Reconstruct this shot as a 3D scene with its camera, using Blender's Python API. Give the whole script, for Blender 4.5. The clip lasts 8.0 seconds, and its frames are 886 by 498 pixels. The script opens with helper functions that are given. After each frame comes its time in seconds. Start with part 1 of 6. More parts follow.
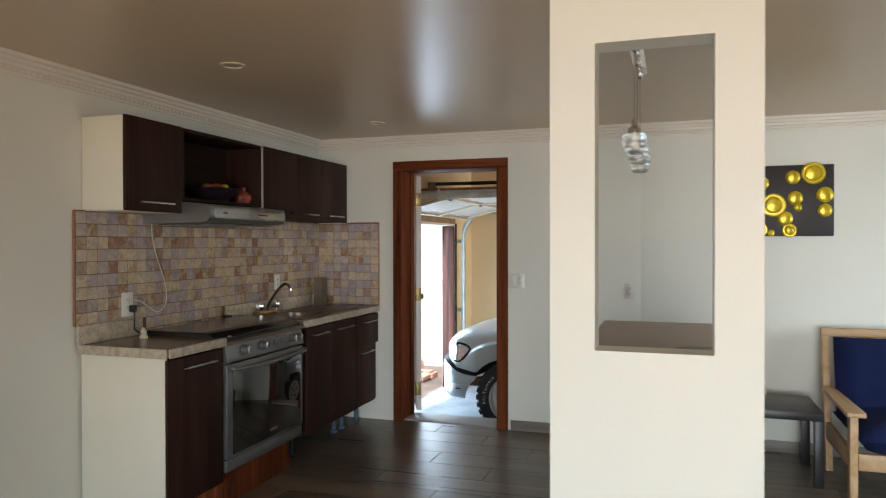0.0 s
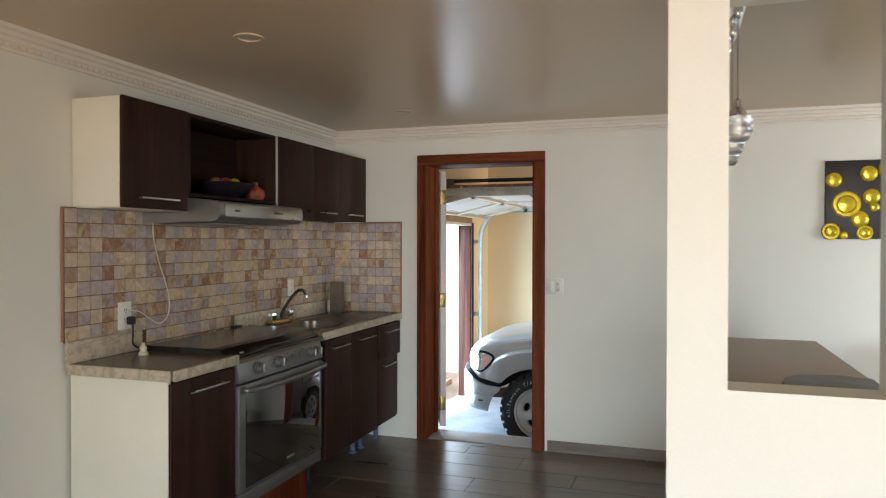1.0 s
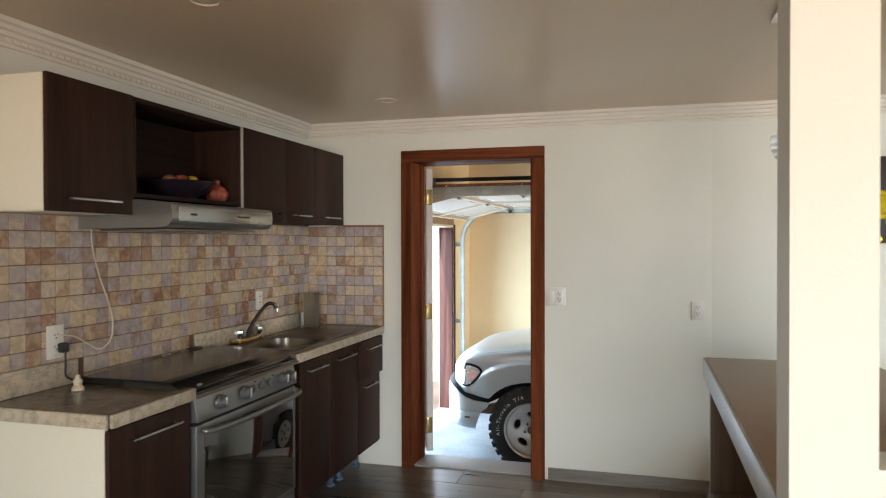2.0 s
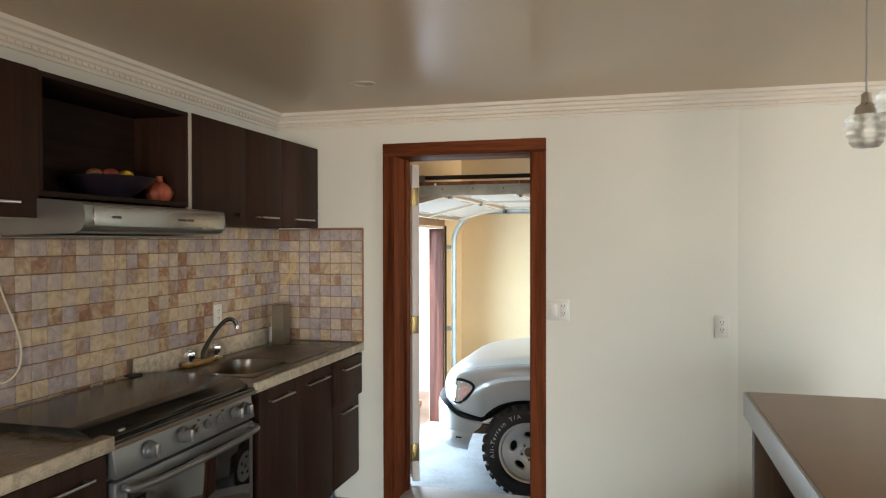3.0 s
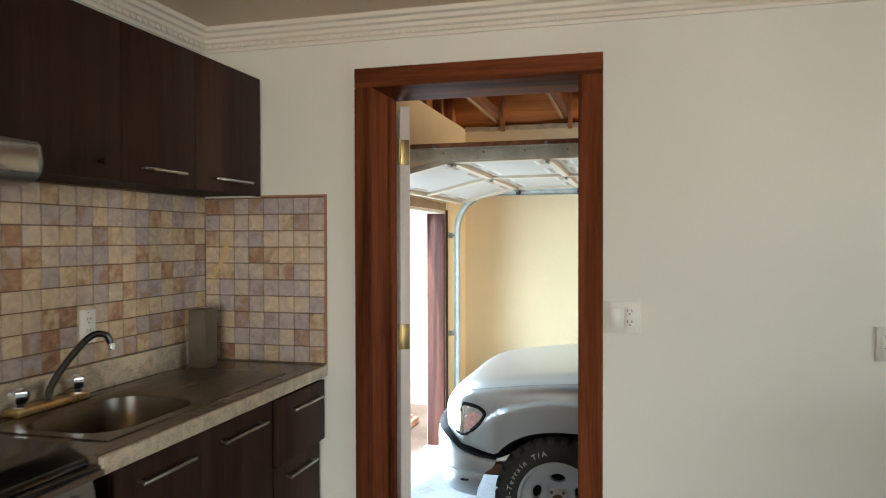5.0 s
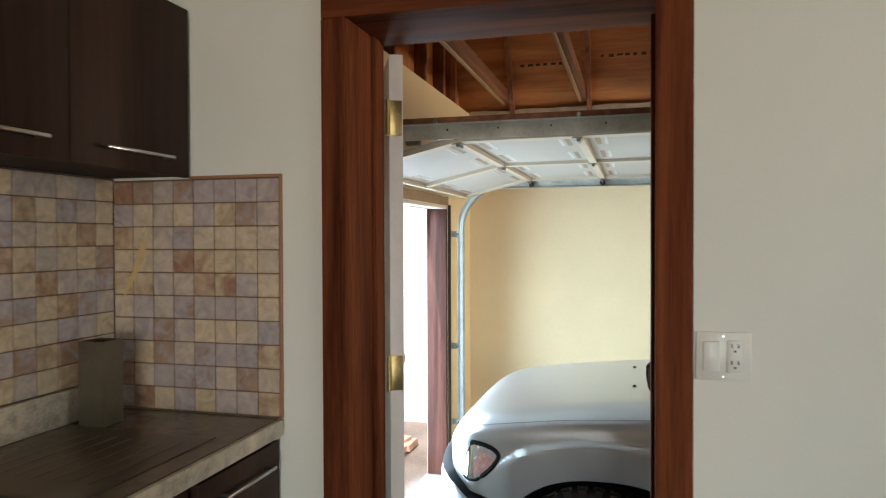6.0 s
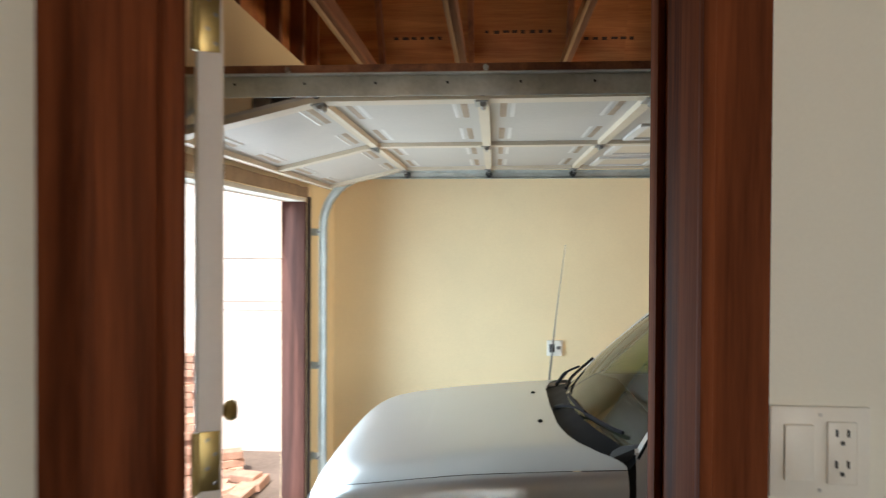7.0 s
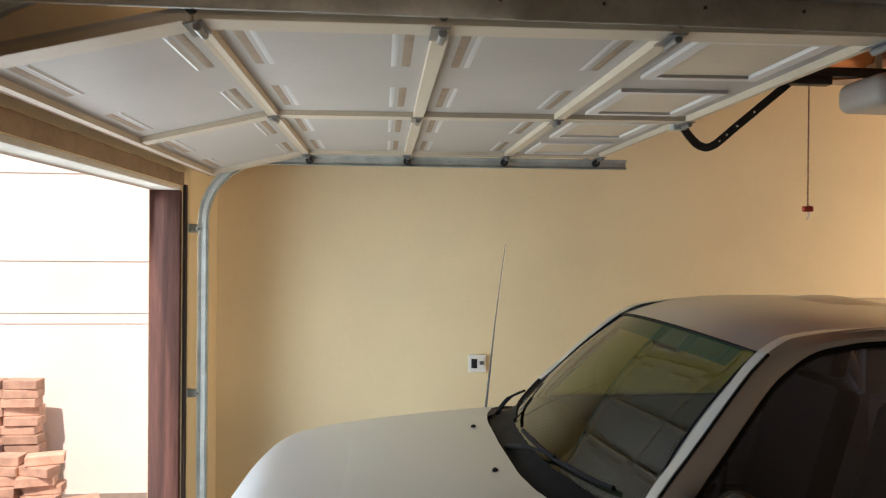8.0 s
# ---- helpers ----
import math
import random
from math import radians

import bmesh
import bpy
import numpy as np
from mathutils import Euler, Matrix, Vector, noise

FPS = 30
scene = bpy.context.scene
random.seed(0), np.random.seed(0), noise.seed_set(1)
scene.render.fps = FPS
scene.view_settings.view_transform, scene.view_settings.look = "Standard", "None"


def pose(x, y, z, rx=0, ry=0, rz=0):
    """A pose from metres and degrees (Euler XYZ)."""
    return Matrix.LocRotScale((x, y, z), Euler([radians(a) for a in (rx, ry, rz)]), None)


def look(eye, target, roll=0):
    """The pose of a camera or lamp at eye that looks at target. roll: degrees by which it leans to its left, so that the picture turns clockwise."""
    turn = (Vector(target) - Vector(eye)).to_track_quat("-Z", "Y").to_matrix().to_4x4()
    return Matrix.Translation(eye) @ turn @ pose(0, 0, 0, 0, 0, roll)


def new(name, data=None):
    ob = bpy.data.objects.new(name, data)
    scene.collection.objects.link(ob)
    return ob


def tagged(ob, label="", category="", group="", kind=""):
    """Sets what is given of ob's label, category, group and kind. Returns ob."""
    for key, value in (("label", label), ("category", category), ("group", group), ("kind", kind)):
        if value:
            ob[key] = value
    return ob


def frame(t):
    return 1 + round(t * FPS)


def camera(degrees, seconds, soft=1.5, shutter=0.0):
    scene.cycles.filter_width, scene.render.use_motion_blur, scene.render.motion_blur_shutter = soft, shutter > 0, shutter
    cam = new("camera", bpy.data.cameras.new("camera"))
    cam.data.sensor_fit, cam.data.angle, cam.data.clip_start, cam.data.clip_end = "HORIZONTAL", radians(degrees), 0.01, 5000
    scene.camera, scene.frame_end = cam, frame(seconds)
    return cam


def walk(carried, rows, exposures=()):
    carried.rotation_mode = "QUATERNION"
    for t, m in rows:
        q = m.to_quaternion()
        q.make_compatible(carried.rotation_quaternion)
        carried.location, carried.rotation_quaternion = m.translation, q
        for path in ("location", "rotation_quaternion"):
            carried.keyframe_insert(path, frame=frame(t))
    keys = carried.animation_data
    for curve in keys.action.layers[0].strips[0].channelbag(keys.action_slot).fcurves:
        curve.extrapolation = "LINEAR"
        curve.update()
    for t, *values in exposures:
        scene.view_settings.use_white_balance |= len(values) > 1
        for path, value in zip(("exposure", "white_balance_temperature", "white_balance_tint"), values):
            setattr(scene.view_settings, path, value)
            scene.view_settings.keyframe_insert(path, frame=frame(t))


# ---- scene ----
from itertools import product

cam = camera(64.3, 8.0, 1.15, 0.4)
PATH = [
    (0, (0.032, -0.102, 1.436), (-0.592, 1.797, 1.419), -0.1),
    (0.5, (-0.165, 0.086, 1.44), (-0.79, 1.985, 1.423), -0.0),
    (1, (-0.328, 0.306, 1.456), (-0.951, 2.206, 1.436), 0.1),
    (1.5, (-0.488, 0.527, 1.476), (-1.069, 2.44, 1.456), 0.0),
    (3, (-0.71, 1.31, 1.525), (-1.236, 3.24, 1.503), -0.1),
    (3.5, (-0.781, 1.582, 1.543), (-1.308, 3.511, 1.519), -0.1),
    (4, (-0.856, 1.885, 1.517), (-1.383, 3.814, 1.493), -0.2),
    (4.5, (-0.957, 2.228, 1.43), (-1.483, 4.157, 1.403), -0.1),
    (6, (-1.312, 3.427, 1.427), (-1.838, 5.356, 1.396), -0.2),
    (6.5, (-1.434, 3.847, 1.422), (-1.851, 5.803, 1.391), -0.2),
    (7, (-1.519, 4.279, 1.41), (-1.664, 6.273, 1.384), 0.3),
    (7.5, (-1.598, 4.671, 1.399), (-1.528, 6.669, 1.38), 0.3),
    (8, (-1.696, 5.027, 1.373), (-1.526, 7.019, 1.364), 0.5),
]
walk(cam, [(t, look(eye, target, roll)) for t, eye, target, roll in PATH], [(0, 0.56, 6200, 12), (1.5, 0.98, 6250, 13), (3, 1.06, 6600, 12), (4.7, 0.97, 6550, 10), (6, 0.75, 6450, 10), (7, 0.52, 6950, 14), (8, 0.02, 7500, 19)])

# ---- world and light ----
SUN_UP, SUN_FROM = 54, 258          # elevation; where the sun stands, degrees from +x
world = bpy.data.worlds.new("sky")
scene.world = world
world.use_nodes = True
wn = world.node_tree.nodes
sky = wn.new("ShaderNodeTexSky")
sky.sky_type, sky.sun_disc = "NISHITA", False
sky.sun_elevation, sky.sun_rotation = radians(SUN_UP), radians(90 - SUN_FROM)
wn["Background"].inputs["Strength"].default_value = 0.14
world.node_tree.links.new(sky.outputs[0], wn["Background"].inputs["Color"])

sun_data = bpy.data.lights.new("sun", "SUN")
sun_data.energy, sun_data.angle, sun_data.color = 5.0, radians(0.6), (1.0, 0.95, 0.87)
sun = new("sun", sun_data)
sx, sy, sz = math.cos(radians(SUN_FROM)), math.sin(radians(SUN_FROM)), math.tan(radians(SUN_UP))
sun.matrix_world = look((10 * sx, 10 * sy, 10 * sz), (0, 0, 0))


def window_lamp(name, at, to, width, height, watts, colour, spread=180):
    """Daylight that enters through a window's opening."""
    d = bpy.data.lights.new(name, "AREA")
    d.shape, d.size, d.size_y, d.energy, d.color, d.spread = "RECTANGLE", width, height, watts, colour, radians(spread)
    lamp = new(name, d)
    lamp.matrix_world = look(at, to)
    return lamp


# sky light falls in cool and downwards, light off the sunlit ground comes in warm and upwards
window_lamp("daylight_south", (0.45, -3.30, 1.15), (0.45, 1.7, -1.6), 2.2, 1.8, 66, (0.68, 0.885, 1.0), 102)
window_lamp("ground_light_south", (0.45, -3.28, 1.0), (0.45, 1.7, 4.6), 2.2, 1.6, 48, (1.0, 0.66, 0.35), 110)
window_lamp("daylight_east", (3.62, 3.3, 1.35), (1.3, 5.2, 0.5), 2.2, 1.3, 16, (0.78, 0.92, 0.98), 110)
window_lamp("daylight_garage_west", (-3.02, 7.87, 0.58), (0, 7.87, 0.35), 2.2, 2.1, 80, (0.60, 0.83, 1.0), 160)
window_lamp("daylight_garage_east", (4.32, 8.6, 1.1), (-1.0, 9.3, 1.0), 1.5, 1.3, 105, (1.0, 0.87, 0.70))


# ---- making things ----
def box(bm, x0, x1, y0, y1, z0, z1, bevel=0.0, seg=2):
    """A box in bm, its edges rounded by bevel."""
    made = bmesh.ops.create_cube(bm, size=1.0, matrix=Matrix.LocRotScale(
        ((x0 + x1) / 2, (y0 + y1) / 2, (z0 + z1) / 2), None, (abs(x1 - x0), abs(y1 - y0), abs(z1 - z0))))
    if bevel:
        edges = list({e for v in made["verts"] for e in v.link_edges})
        bmesh.ops.bevel(bm, geom=edges, offset=bevel, segments=seg, affect="EDGES", profile=0.5)
    return bm


def box_bm(*a, **k):
    return box(bmesh.new(), *a, **k)


def rod(bm, p, q, r, r2=None, seg=12):
    """A round bar from p to q."""
    p, q = Vector(p), Vector(q)
    turn = (q - p).to_track_quat("Z", "Y").to_matrix().to_4x4()
    bmesh.ops.create_cone(bm, cap_ends=True, segments=seg, radius1=r, radius2=r if r2 is None else r2,
                          depth=(q - p).length, matrix=Matrix.Translation((p + q) / 2) @ turn)
    return bm


def beam(bm, p, q, w, h, up=(0, 0, 1), bevel=0.0):
    """A square bar from p to q, w wide and h high."""
    p, q = Vector(p), Vector(q)
    d = (q - p).normalized()
    side = d.cross(Vector(up)).normalized()
    top = side.cross(d)
    m = Matrix((side, d, top)).transposed().to_4x4()
    made = bmesh.ops.create_cube(bm, size=1.0, matrix=Matrix.Translation((p + q) / 2) @ m @ Matrix.Diagonal((w, (q - p).length, h, 1)))
    if bevel:
        bmesh.ops.bevel(bm, geom=list({e for v in made["verts"] for e in v.link_edges}), offset=bevel, segments=2, affect="EDGES", profile=0.5)
    return bm


def tube(bm, pts, r, seg=10, closed=False):
    """A round tube along points; r is one radius or one for each point."""
    pts = [Vector(p) for p in pts]
    n = len(pts)
    rs = [r] * n if isinstance(r, (int, float)) else r
    rings, side = [], None
    for i, p in enumerate(pts):
        a, b = (pts[i - 1], pts[(i + 1) % n]) if closed else (pts[max(i - 1, 0)], pts[min(i + 1, n - 1)])
        d = (b - a).normalized()
        if side is None:
            side = d.orthogonal().normalized()
        side = (side - d * side.dot(d)).normalized()
        other = d.cross(side)
        rings.append([bm.verts.new(p + rs[i] * (math.cos(6.28319 * k / seg) * side + math.sin(6.28319 * k / seg) * other)) for k in range(seg)])
    for i in range(n if closed else n - 1):
        a, b = rings[i], rings[(i + 1) % n]
        for k in range(seg):
            bm.faces.new((a[k], a[(k + 1) % seg], b[(k + 1) % seg], b[k])).smooth = True
    if not closed:
        bm.faces.new(rings[0][::-1]), bm.faces.new(rings[-1])
    return bm


def smooth_line(pts, steps=8):
    """A Catmull-Rom line through points."""
    pts = [Vector(p) for p in pts]
    out = []
    for i in range(len(pts) - 1):
        a, b, c, d = pts[max(i - 1, 0)], pts[i], pts[i + 1], pts[min(i + 2, len(pts) - 1)]
        for k in range(steps):
            t = k / steps
            out.append(0.5 * (2 * b + (c - a) * t + (2 * a - 5 * b + 4 * c - d) * t * t + (3 * b - a - 3 * c + d) * t ** 3))
    return out + [pts[-1]]


def lathe(bm, profile, at=(0, 0, 0), axis="z", seg=28, smooth=True):
    """Turns (radius, height) rows round an axis through at."""
    at = Vector(at)
    turn = {"z": Matrix.Identity(3), "y": Matrix.Rotation(radians(90), 3, "X"), "x": Matrix.Rotation(radians(90), 3, "Y")}[axis]
    rings = []
    for r, h in profile:
        if r < 1e-6:
            rings.append([bm.verts.new(at + turn @ Vector((0, 0, h)))])
        else:
            rings.append([bm.verts.new(at + turn @ Vector((r * math.cos(6.28319 * k / seg), r * math.sin(6.28319 * k / seg), h))) for k in range(seg)])
    for a, b in zip(rings, rings[1:]):
        for k in range(seg):
            f = [a[k % len(a)], a[(k + 1) % len(a)], b[(k + 1) % len(b)], b[k % len(b)]]
            f = [v for i, v in enumerate(f) if v not in f[:i]]
            if len(f) > 2:
                bm.faces.new(f).smooth = smooth
    return bm


def grid(bm, rows, smooth=True, close=False):
    """Faces between rows of points."""
    vs = [[bm.verts.new(p) for p in row] for row in rows]
    for a, b in zip(vs, vs[1:]):
        m = len(a)
        for k in range(m if close else m - 1):
            bm.faces.new((a[k], a[(k + 1) % m], b[(k + 1) % m], b[k])).smooth = smooth
    return vs


def prism(bm, outline, axis, lo, hi, bevel=0.0):
    """A slab: an outline in the two other axes, from lo to hi along axis."""
    def place(p, h):
        return {"x": (h, p[0], p[1]), "y": (p[0], h, p[1]), "z": (p[0], p[1], h)}[axis]
    a = [bm.verts.new(place(p, lo)) for p in outline]
    b = [bm.verts.new(place(p, hi)) for p in outline]
    n = len(a)
    faces = [bm.faces.new(a[::-1]), bm.faces.new(b)] + [bm.faces.new((a[k], a[(k + 1) % n], b[(k + 1) % n], b[k])) for k in range(n)]
    if bevel:
        bmesh.ops.bevel(bm, geom=list({e for f in faces for e in f.edges}), offset=bevel, segments=2, affect="EDGES", profile=0.5)
    return bm


def mesh_of(name, bm, material, origin=(0, 0, 0), smooth_angle=35):
    bmesh.ops.recalc_face_normals(bm, faces=bm.faces)
    o = Vector(origin)
    for v in bm.verts:
        v.co -= o
    me = bpy.data.meshes.new(name)
    limit = radians(smooth_angle)
    for e in bm.edges:
        e.smooth = len(e.link_faces) == 2 and e.calc_face_angle(0) < limit
    for f in bm.faces:
        f.smooth = True
    bm.to_mesh(me)
    bm.free()
    for m in (material if isinstance(material, (list, tuple)) else (material,)):
        me.materials.append(m)
    return me


def base_of(ob):
    p = Vector(ob.location)
    while ob.parent:
        ob = ob.parent
        p += ob.location
    return p


def thing(name, at, label, category, group="", kind=""):
    """An empty at a thing's base, which carries its parts."""
    ob = new(name)
    ob.location, ob.empty_display_size = at, 0.05
    return tagged(ob, label, category, group, kind)


def solid(name, bm, material, at, label, category, group="", kind=""):
    """A thing of one mesh, built in world coordinates."""
    ob = new(name, mesh_of(name, bm, material, at))
    ob.location = at
    return tagged(ob, label, category, group, kind)


def part(name, bm, material, parent, label=""):
    """One mesh, built in world coordinates, as a part of a thing."""
    ob = new(name, mesh_of(name, bm, material, base_of(parent)))
    ob.parent = parent
    return tagged(ob, label)


def piece(name, mesh, parent, at, turn=None):
    """A small piece that shares its mesh with its like; at is in world coordinates."""
    ob = bpy.data.objects.new(name, mesh)
    scene.collection.objects.link(ob)
    ob.parent = parent
    ob.location = Vector(at) - base_of(parent)
    if turn:
        ob.rotation_euler = turn
    return ob


def lettering(text, size, extrude=0.0008):
    """A word as a bmesh in the xy plane, starting at the origin."""
    cu = bpy.data.curves.new("word", "FONT")
    cu.body, cu.size, cu.extrude, cu.resolution_u = text, size, extrude, 3
    ob = new("word", cu)
    bpy.context.view_layer.update()
    me = bpy.data.meshes.new_from_object(ob.evaluated_get(bpy.context.evaluated_depsgraph_get()))
    bm = bmesh.new()
    bm.from_mesh(me)
    bpy.data.objects.remove(ob), bpy.data.curves.remove(cu), bpy.data.meshes.remove(me)
    return bm


# ---- materials ----
def surface(name, colour, rough=0.5, metal=0.0, vary=0.12, scale=3.0, fine=60.0, bump=0.05, stretch=(1, 1, 1), tint=None,
            per_piece=0.0, coat=0.0, rough_vary=0.1, spec=0.5, fine_vary=0.4):
    """A painted, plastic, metal or stone surface: colour that varies at two scales, uneven gloss and fine relief."""
    m = bpy.data.materials.new(name)
    m.use_nodes = True
    n, link = m.node_tree.nodes, m.node_tree.links.new
    bsdf = n["Principled BSDF"]
    geo = n.new("ShaderNodeNewGeometry")
    mp = n.new("ShaderNodeMapping")
    mp.inputs["Scale"].default_value = stretch
    link(geo.outputs["Position"], mp.inputs["Vector"])
    big, small = n.new("ShaderNodeTexNoise"), n.new("ShaderNodeTexNoise")
    for t, s, d in ((big, scale, 4), (small, fine, 5)):
        t.inputs["Scale"].default_value, t.inputs["Detail"].default_value = s, d
        link(mp.outputs[0], t.inputs["Vector"])
    mix = n.new("ShaderNodeMath")
    mix.operation = "MULTIPLY_ADD"
    link(small.outputs["Fac"], mix.inputs[0])
    mix.inputs[1].default_value = fine_vary
    link(big.outputs["Fac"], mix.inputs[2])
    ramp = n.new("ShaderNodeValToRGB")
    other = tint or tuple(c * (1 - vary) for c in colour)
    brighter = tuple(min(1, c * (1 + 0.5 * vary)) for c in colour)
    e = ramp.color_ramp.elements
    e[0].position, e[0].color = 0.35 + fine_vary * 0.5 - 0.2, (*other, 1)
    e[1].position, e[1].color = 0.75 + fine_vary * 0.5 - 0.1, (*brighter, 1)
    mid = ramp.color_ramp.elements.new(0.5 + fine_vary * 0.5)
    mid.color = (*colour, 1)
    link(mix.outputs[0], ramp.inputs[0])
    out = ramp.outputs[0]
    if per_piece:
        info, hsv, rng = n.new("ShaderNodeObjectInfo"), n.new("ShaderNodeHueSaturation"), n.new("ShaderNodeMapRange")
        rng.inputs["To Min"].default_value, rng.inputs["To Max"].default_value = 1 - per_piece, 1 + per_piece
        link(info.outputs["Random"], rng.inputs["Value"])
        link(rng.outputs[0], hsv.inputs["Value"])
        link(out, hsv.inputs["Color"])
        out = hsv.outputs[0]
    link(out, bsdf.inputs["Base Color"])
    rr = n.new("ShaderNodeMapRange")
    rr.inputs["To Min"].default_value, rr.inputs["To Max"].default_value = max(0.02, rough - rough_vary), min(1, rough + rough_vary)
    link(big.outputs["Fac"], rr.inputs["Value"])
    link(rr.outputs[0], bsdf.inputs["Roughness"])
    bsdf.inputs["Metallic"].default_value = metal
    bsdf.inputs["Coat Weight"].default_value = coat
    bsdf.inputs["Specular IOR Level"].default_value = spec
    if bump:
        b = n.new("ShaderNodeBump")
        b.inputs["Strength"].default_value, b.inputs["Distance"].default_value = bump, 0.004
        link(small.outputs["Fac"], b.inputs["Height"])
        link(b.outputs[0], bsdf.inputs["Normal"])
    return m


def wood(name, dark, light, along="x", rough=0.45, grain=9.0, per_piece=0.0, bump=0.12, spec=0.5, coat=0.0):
    """Wood whose grain runs along one axis of the world."""
    stretch = {"x": (0.06, 1, 1), "y": (1, 0.06, 1), "z": (1, 1, 0.06)}[along]
    m = bpy.data.materials.new(name)
    m.use_nodes = True
    n, link = m.node_tree.nodes, m.node_tree.links.new
    bsdf = n["Principled BSDF"]
    geo, info, add = n.new("ShaderNodeNewGeometry"), n.new("ShaderNodeObjectInfo"), n.new("ShaderNodeVectorMath")
    mul = n.new("ShaderNodeMath")
    mul.operation, mul.inputs[1].default_value = "MULTIPLY", 17.0 if per_piece else 0.0
    link(info.outputs["Random"], mul.inputs[0])
    link(geo.outputs["Position"], add.inputs[0])
    link(mul.outputs[0], add.inputs[1])
    mp = n.new("ShaderNodeMapping")
    mp.inputs["Scale"].default_value = stretch
    link(add.outputs[0], mp.inputs["Vector"])
    broad, fibre = n.new("ShaderNodeTexNoise"), n.new("ShaderNodeTexNoise")
    broad.inputs["Scale"].default_value, broad.inputs["Detail"].default_value, broad.inputs["Distortion"].default_value = grain, 6, 1.2
    fibre.inputs["Scale"].default_value, fibre.inputs["Detail"].default_value = grain * 14, 3
    link(mp.outputs[0], broad.inputs["Vector"]), link(mp.outputs[0], fibre.inputs["Vector"])
    mix = n.new("ShaderNodeMath")
    mix.operation, mix.inputs[1].default_value = "MULTIPLY_ADD", 0.35
    link(fibre.outputs["Fac"], mix.inputs[0]), link(broad.outputs["Fac"], mix.inputs[2])
    ramp = n.new("ShaderNodeValToRGB")
    e = ramp.color_ramp.elements
    e[0].position, e[0].color, e[1].position, e[1].color = 0.48, (*dark, 1), 0.88, (*light, 1)
    link(mix.outputs[0], ramp.inputs[0])
    out = ramp.outputs[0]
    if per_piece:
        hsv, rng = n.new("ShaderNodeHueSaturation"), n.new("ShaderNodeMapRange")
        rng.inputs["To Min"].default_value, rng.inputs["To Max"].default_value = 1 - per_piece, 1 + per_piece
        link(info.outputs["Random"], rng.inputs["Value"]), link(rng.outputs[0], hsv.inputs["Value"]), link(out, hsv.inputs["Color"])
        out = hsv.outputs[0]
    link(out, bsdf.inputs["Base Color"])
    rr = n.new("ShaderNodeMapRange")
    rr.inputs["To Min"].default_value, rr.inputs["To Max"].default_value = max(0.05, rough - 0.1), rough + 0.12
    link(broad.outputs["Fac"], rr.inputs["Value"]), link(rr.outputs[0], bsdf.inputs["Roughness"])
    bsdf.inputs["Coat Weight"].default_value = coat
    bsdf.inputs["Specular IOR Level"].default_value = spec
    b = n.new("ShaderNodeBump")
    b.inputs["Strength"].default_value, b.inputs["Distance"].default_value = bump, 0.003
    link(mix.outputs[0], b.inputs["Height"]), link(b.outputs[0], bsdf.inputs["Normal"])
    return m


def glass(name, colour=(1, 1, 1), rough=0.0, ior=1.45):
    m = bpy.data.materials.new(name)
    m.use_nodes = True
    b = m.node_tree.nodes["Principled BSDF"]
    b.inputs["Base Color"].default_value, b.inputs["Roughness"].default_value = (*colour, 1), rough
    b.inputs["Transmission Weight"].default_value, b.inputs["IOR"].default_value = 1.0, ior
    return m


def thin_glass(name, colour, ior=1.5):
    """A thin tinted pane: light passes straight through, and the surface mirrors more at grazing angles."""
    m = bpy.data.materials.new(name)
    m.use_nodes = True
    n, link = m.node_tree.nodes, m.node_tree.links.new
    n.remove(n["Principled BSDF"])
    clear, gloss, mix, fr = n.new("ShaderNodeBsdfTransparent"), n.new("ShaderNodeBsdfGlossy"), n.new("ShaderNodeMixShader"), n.new("ShaderNodeFresnel")
    clear.inputs["Color"].default_value = (*colour, 1)
    gloss.inputs["Roughness"].default_value = 0.02
    fr.inputs["IOR"].default_value = ior
    link(fr.outputs[0], mix.inputs[0]), link(clear.outputs[0], mix.inputs[1]), link(gloss.outputs[0], mix.inputs[2])
    link(mix.outputs[0], n["Material Output"].inputs["Surface"])
    return m


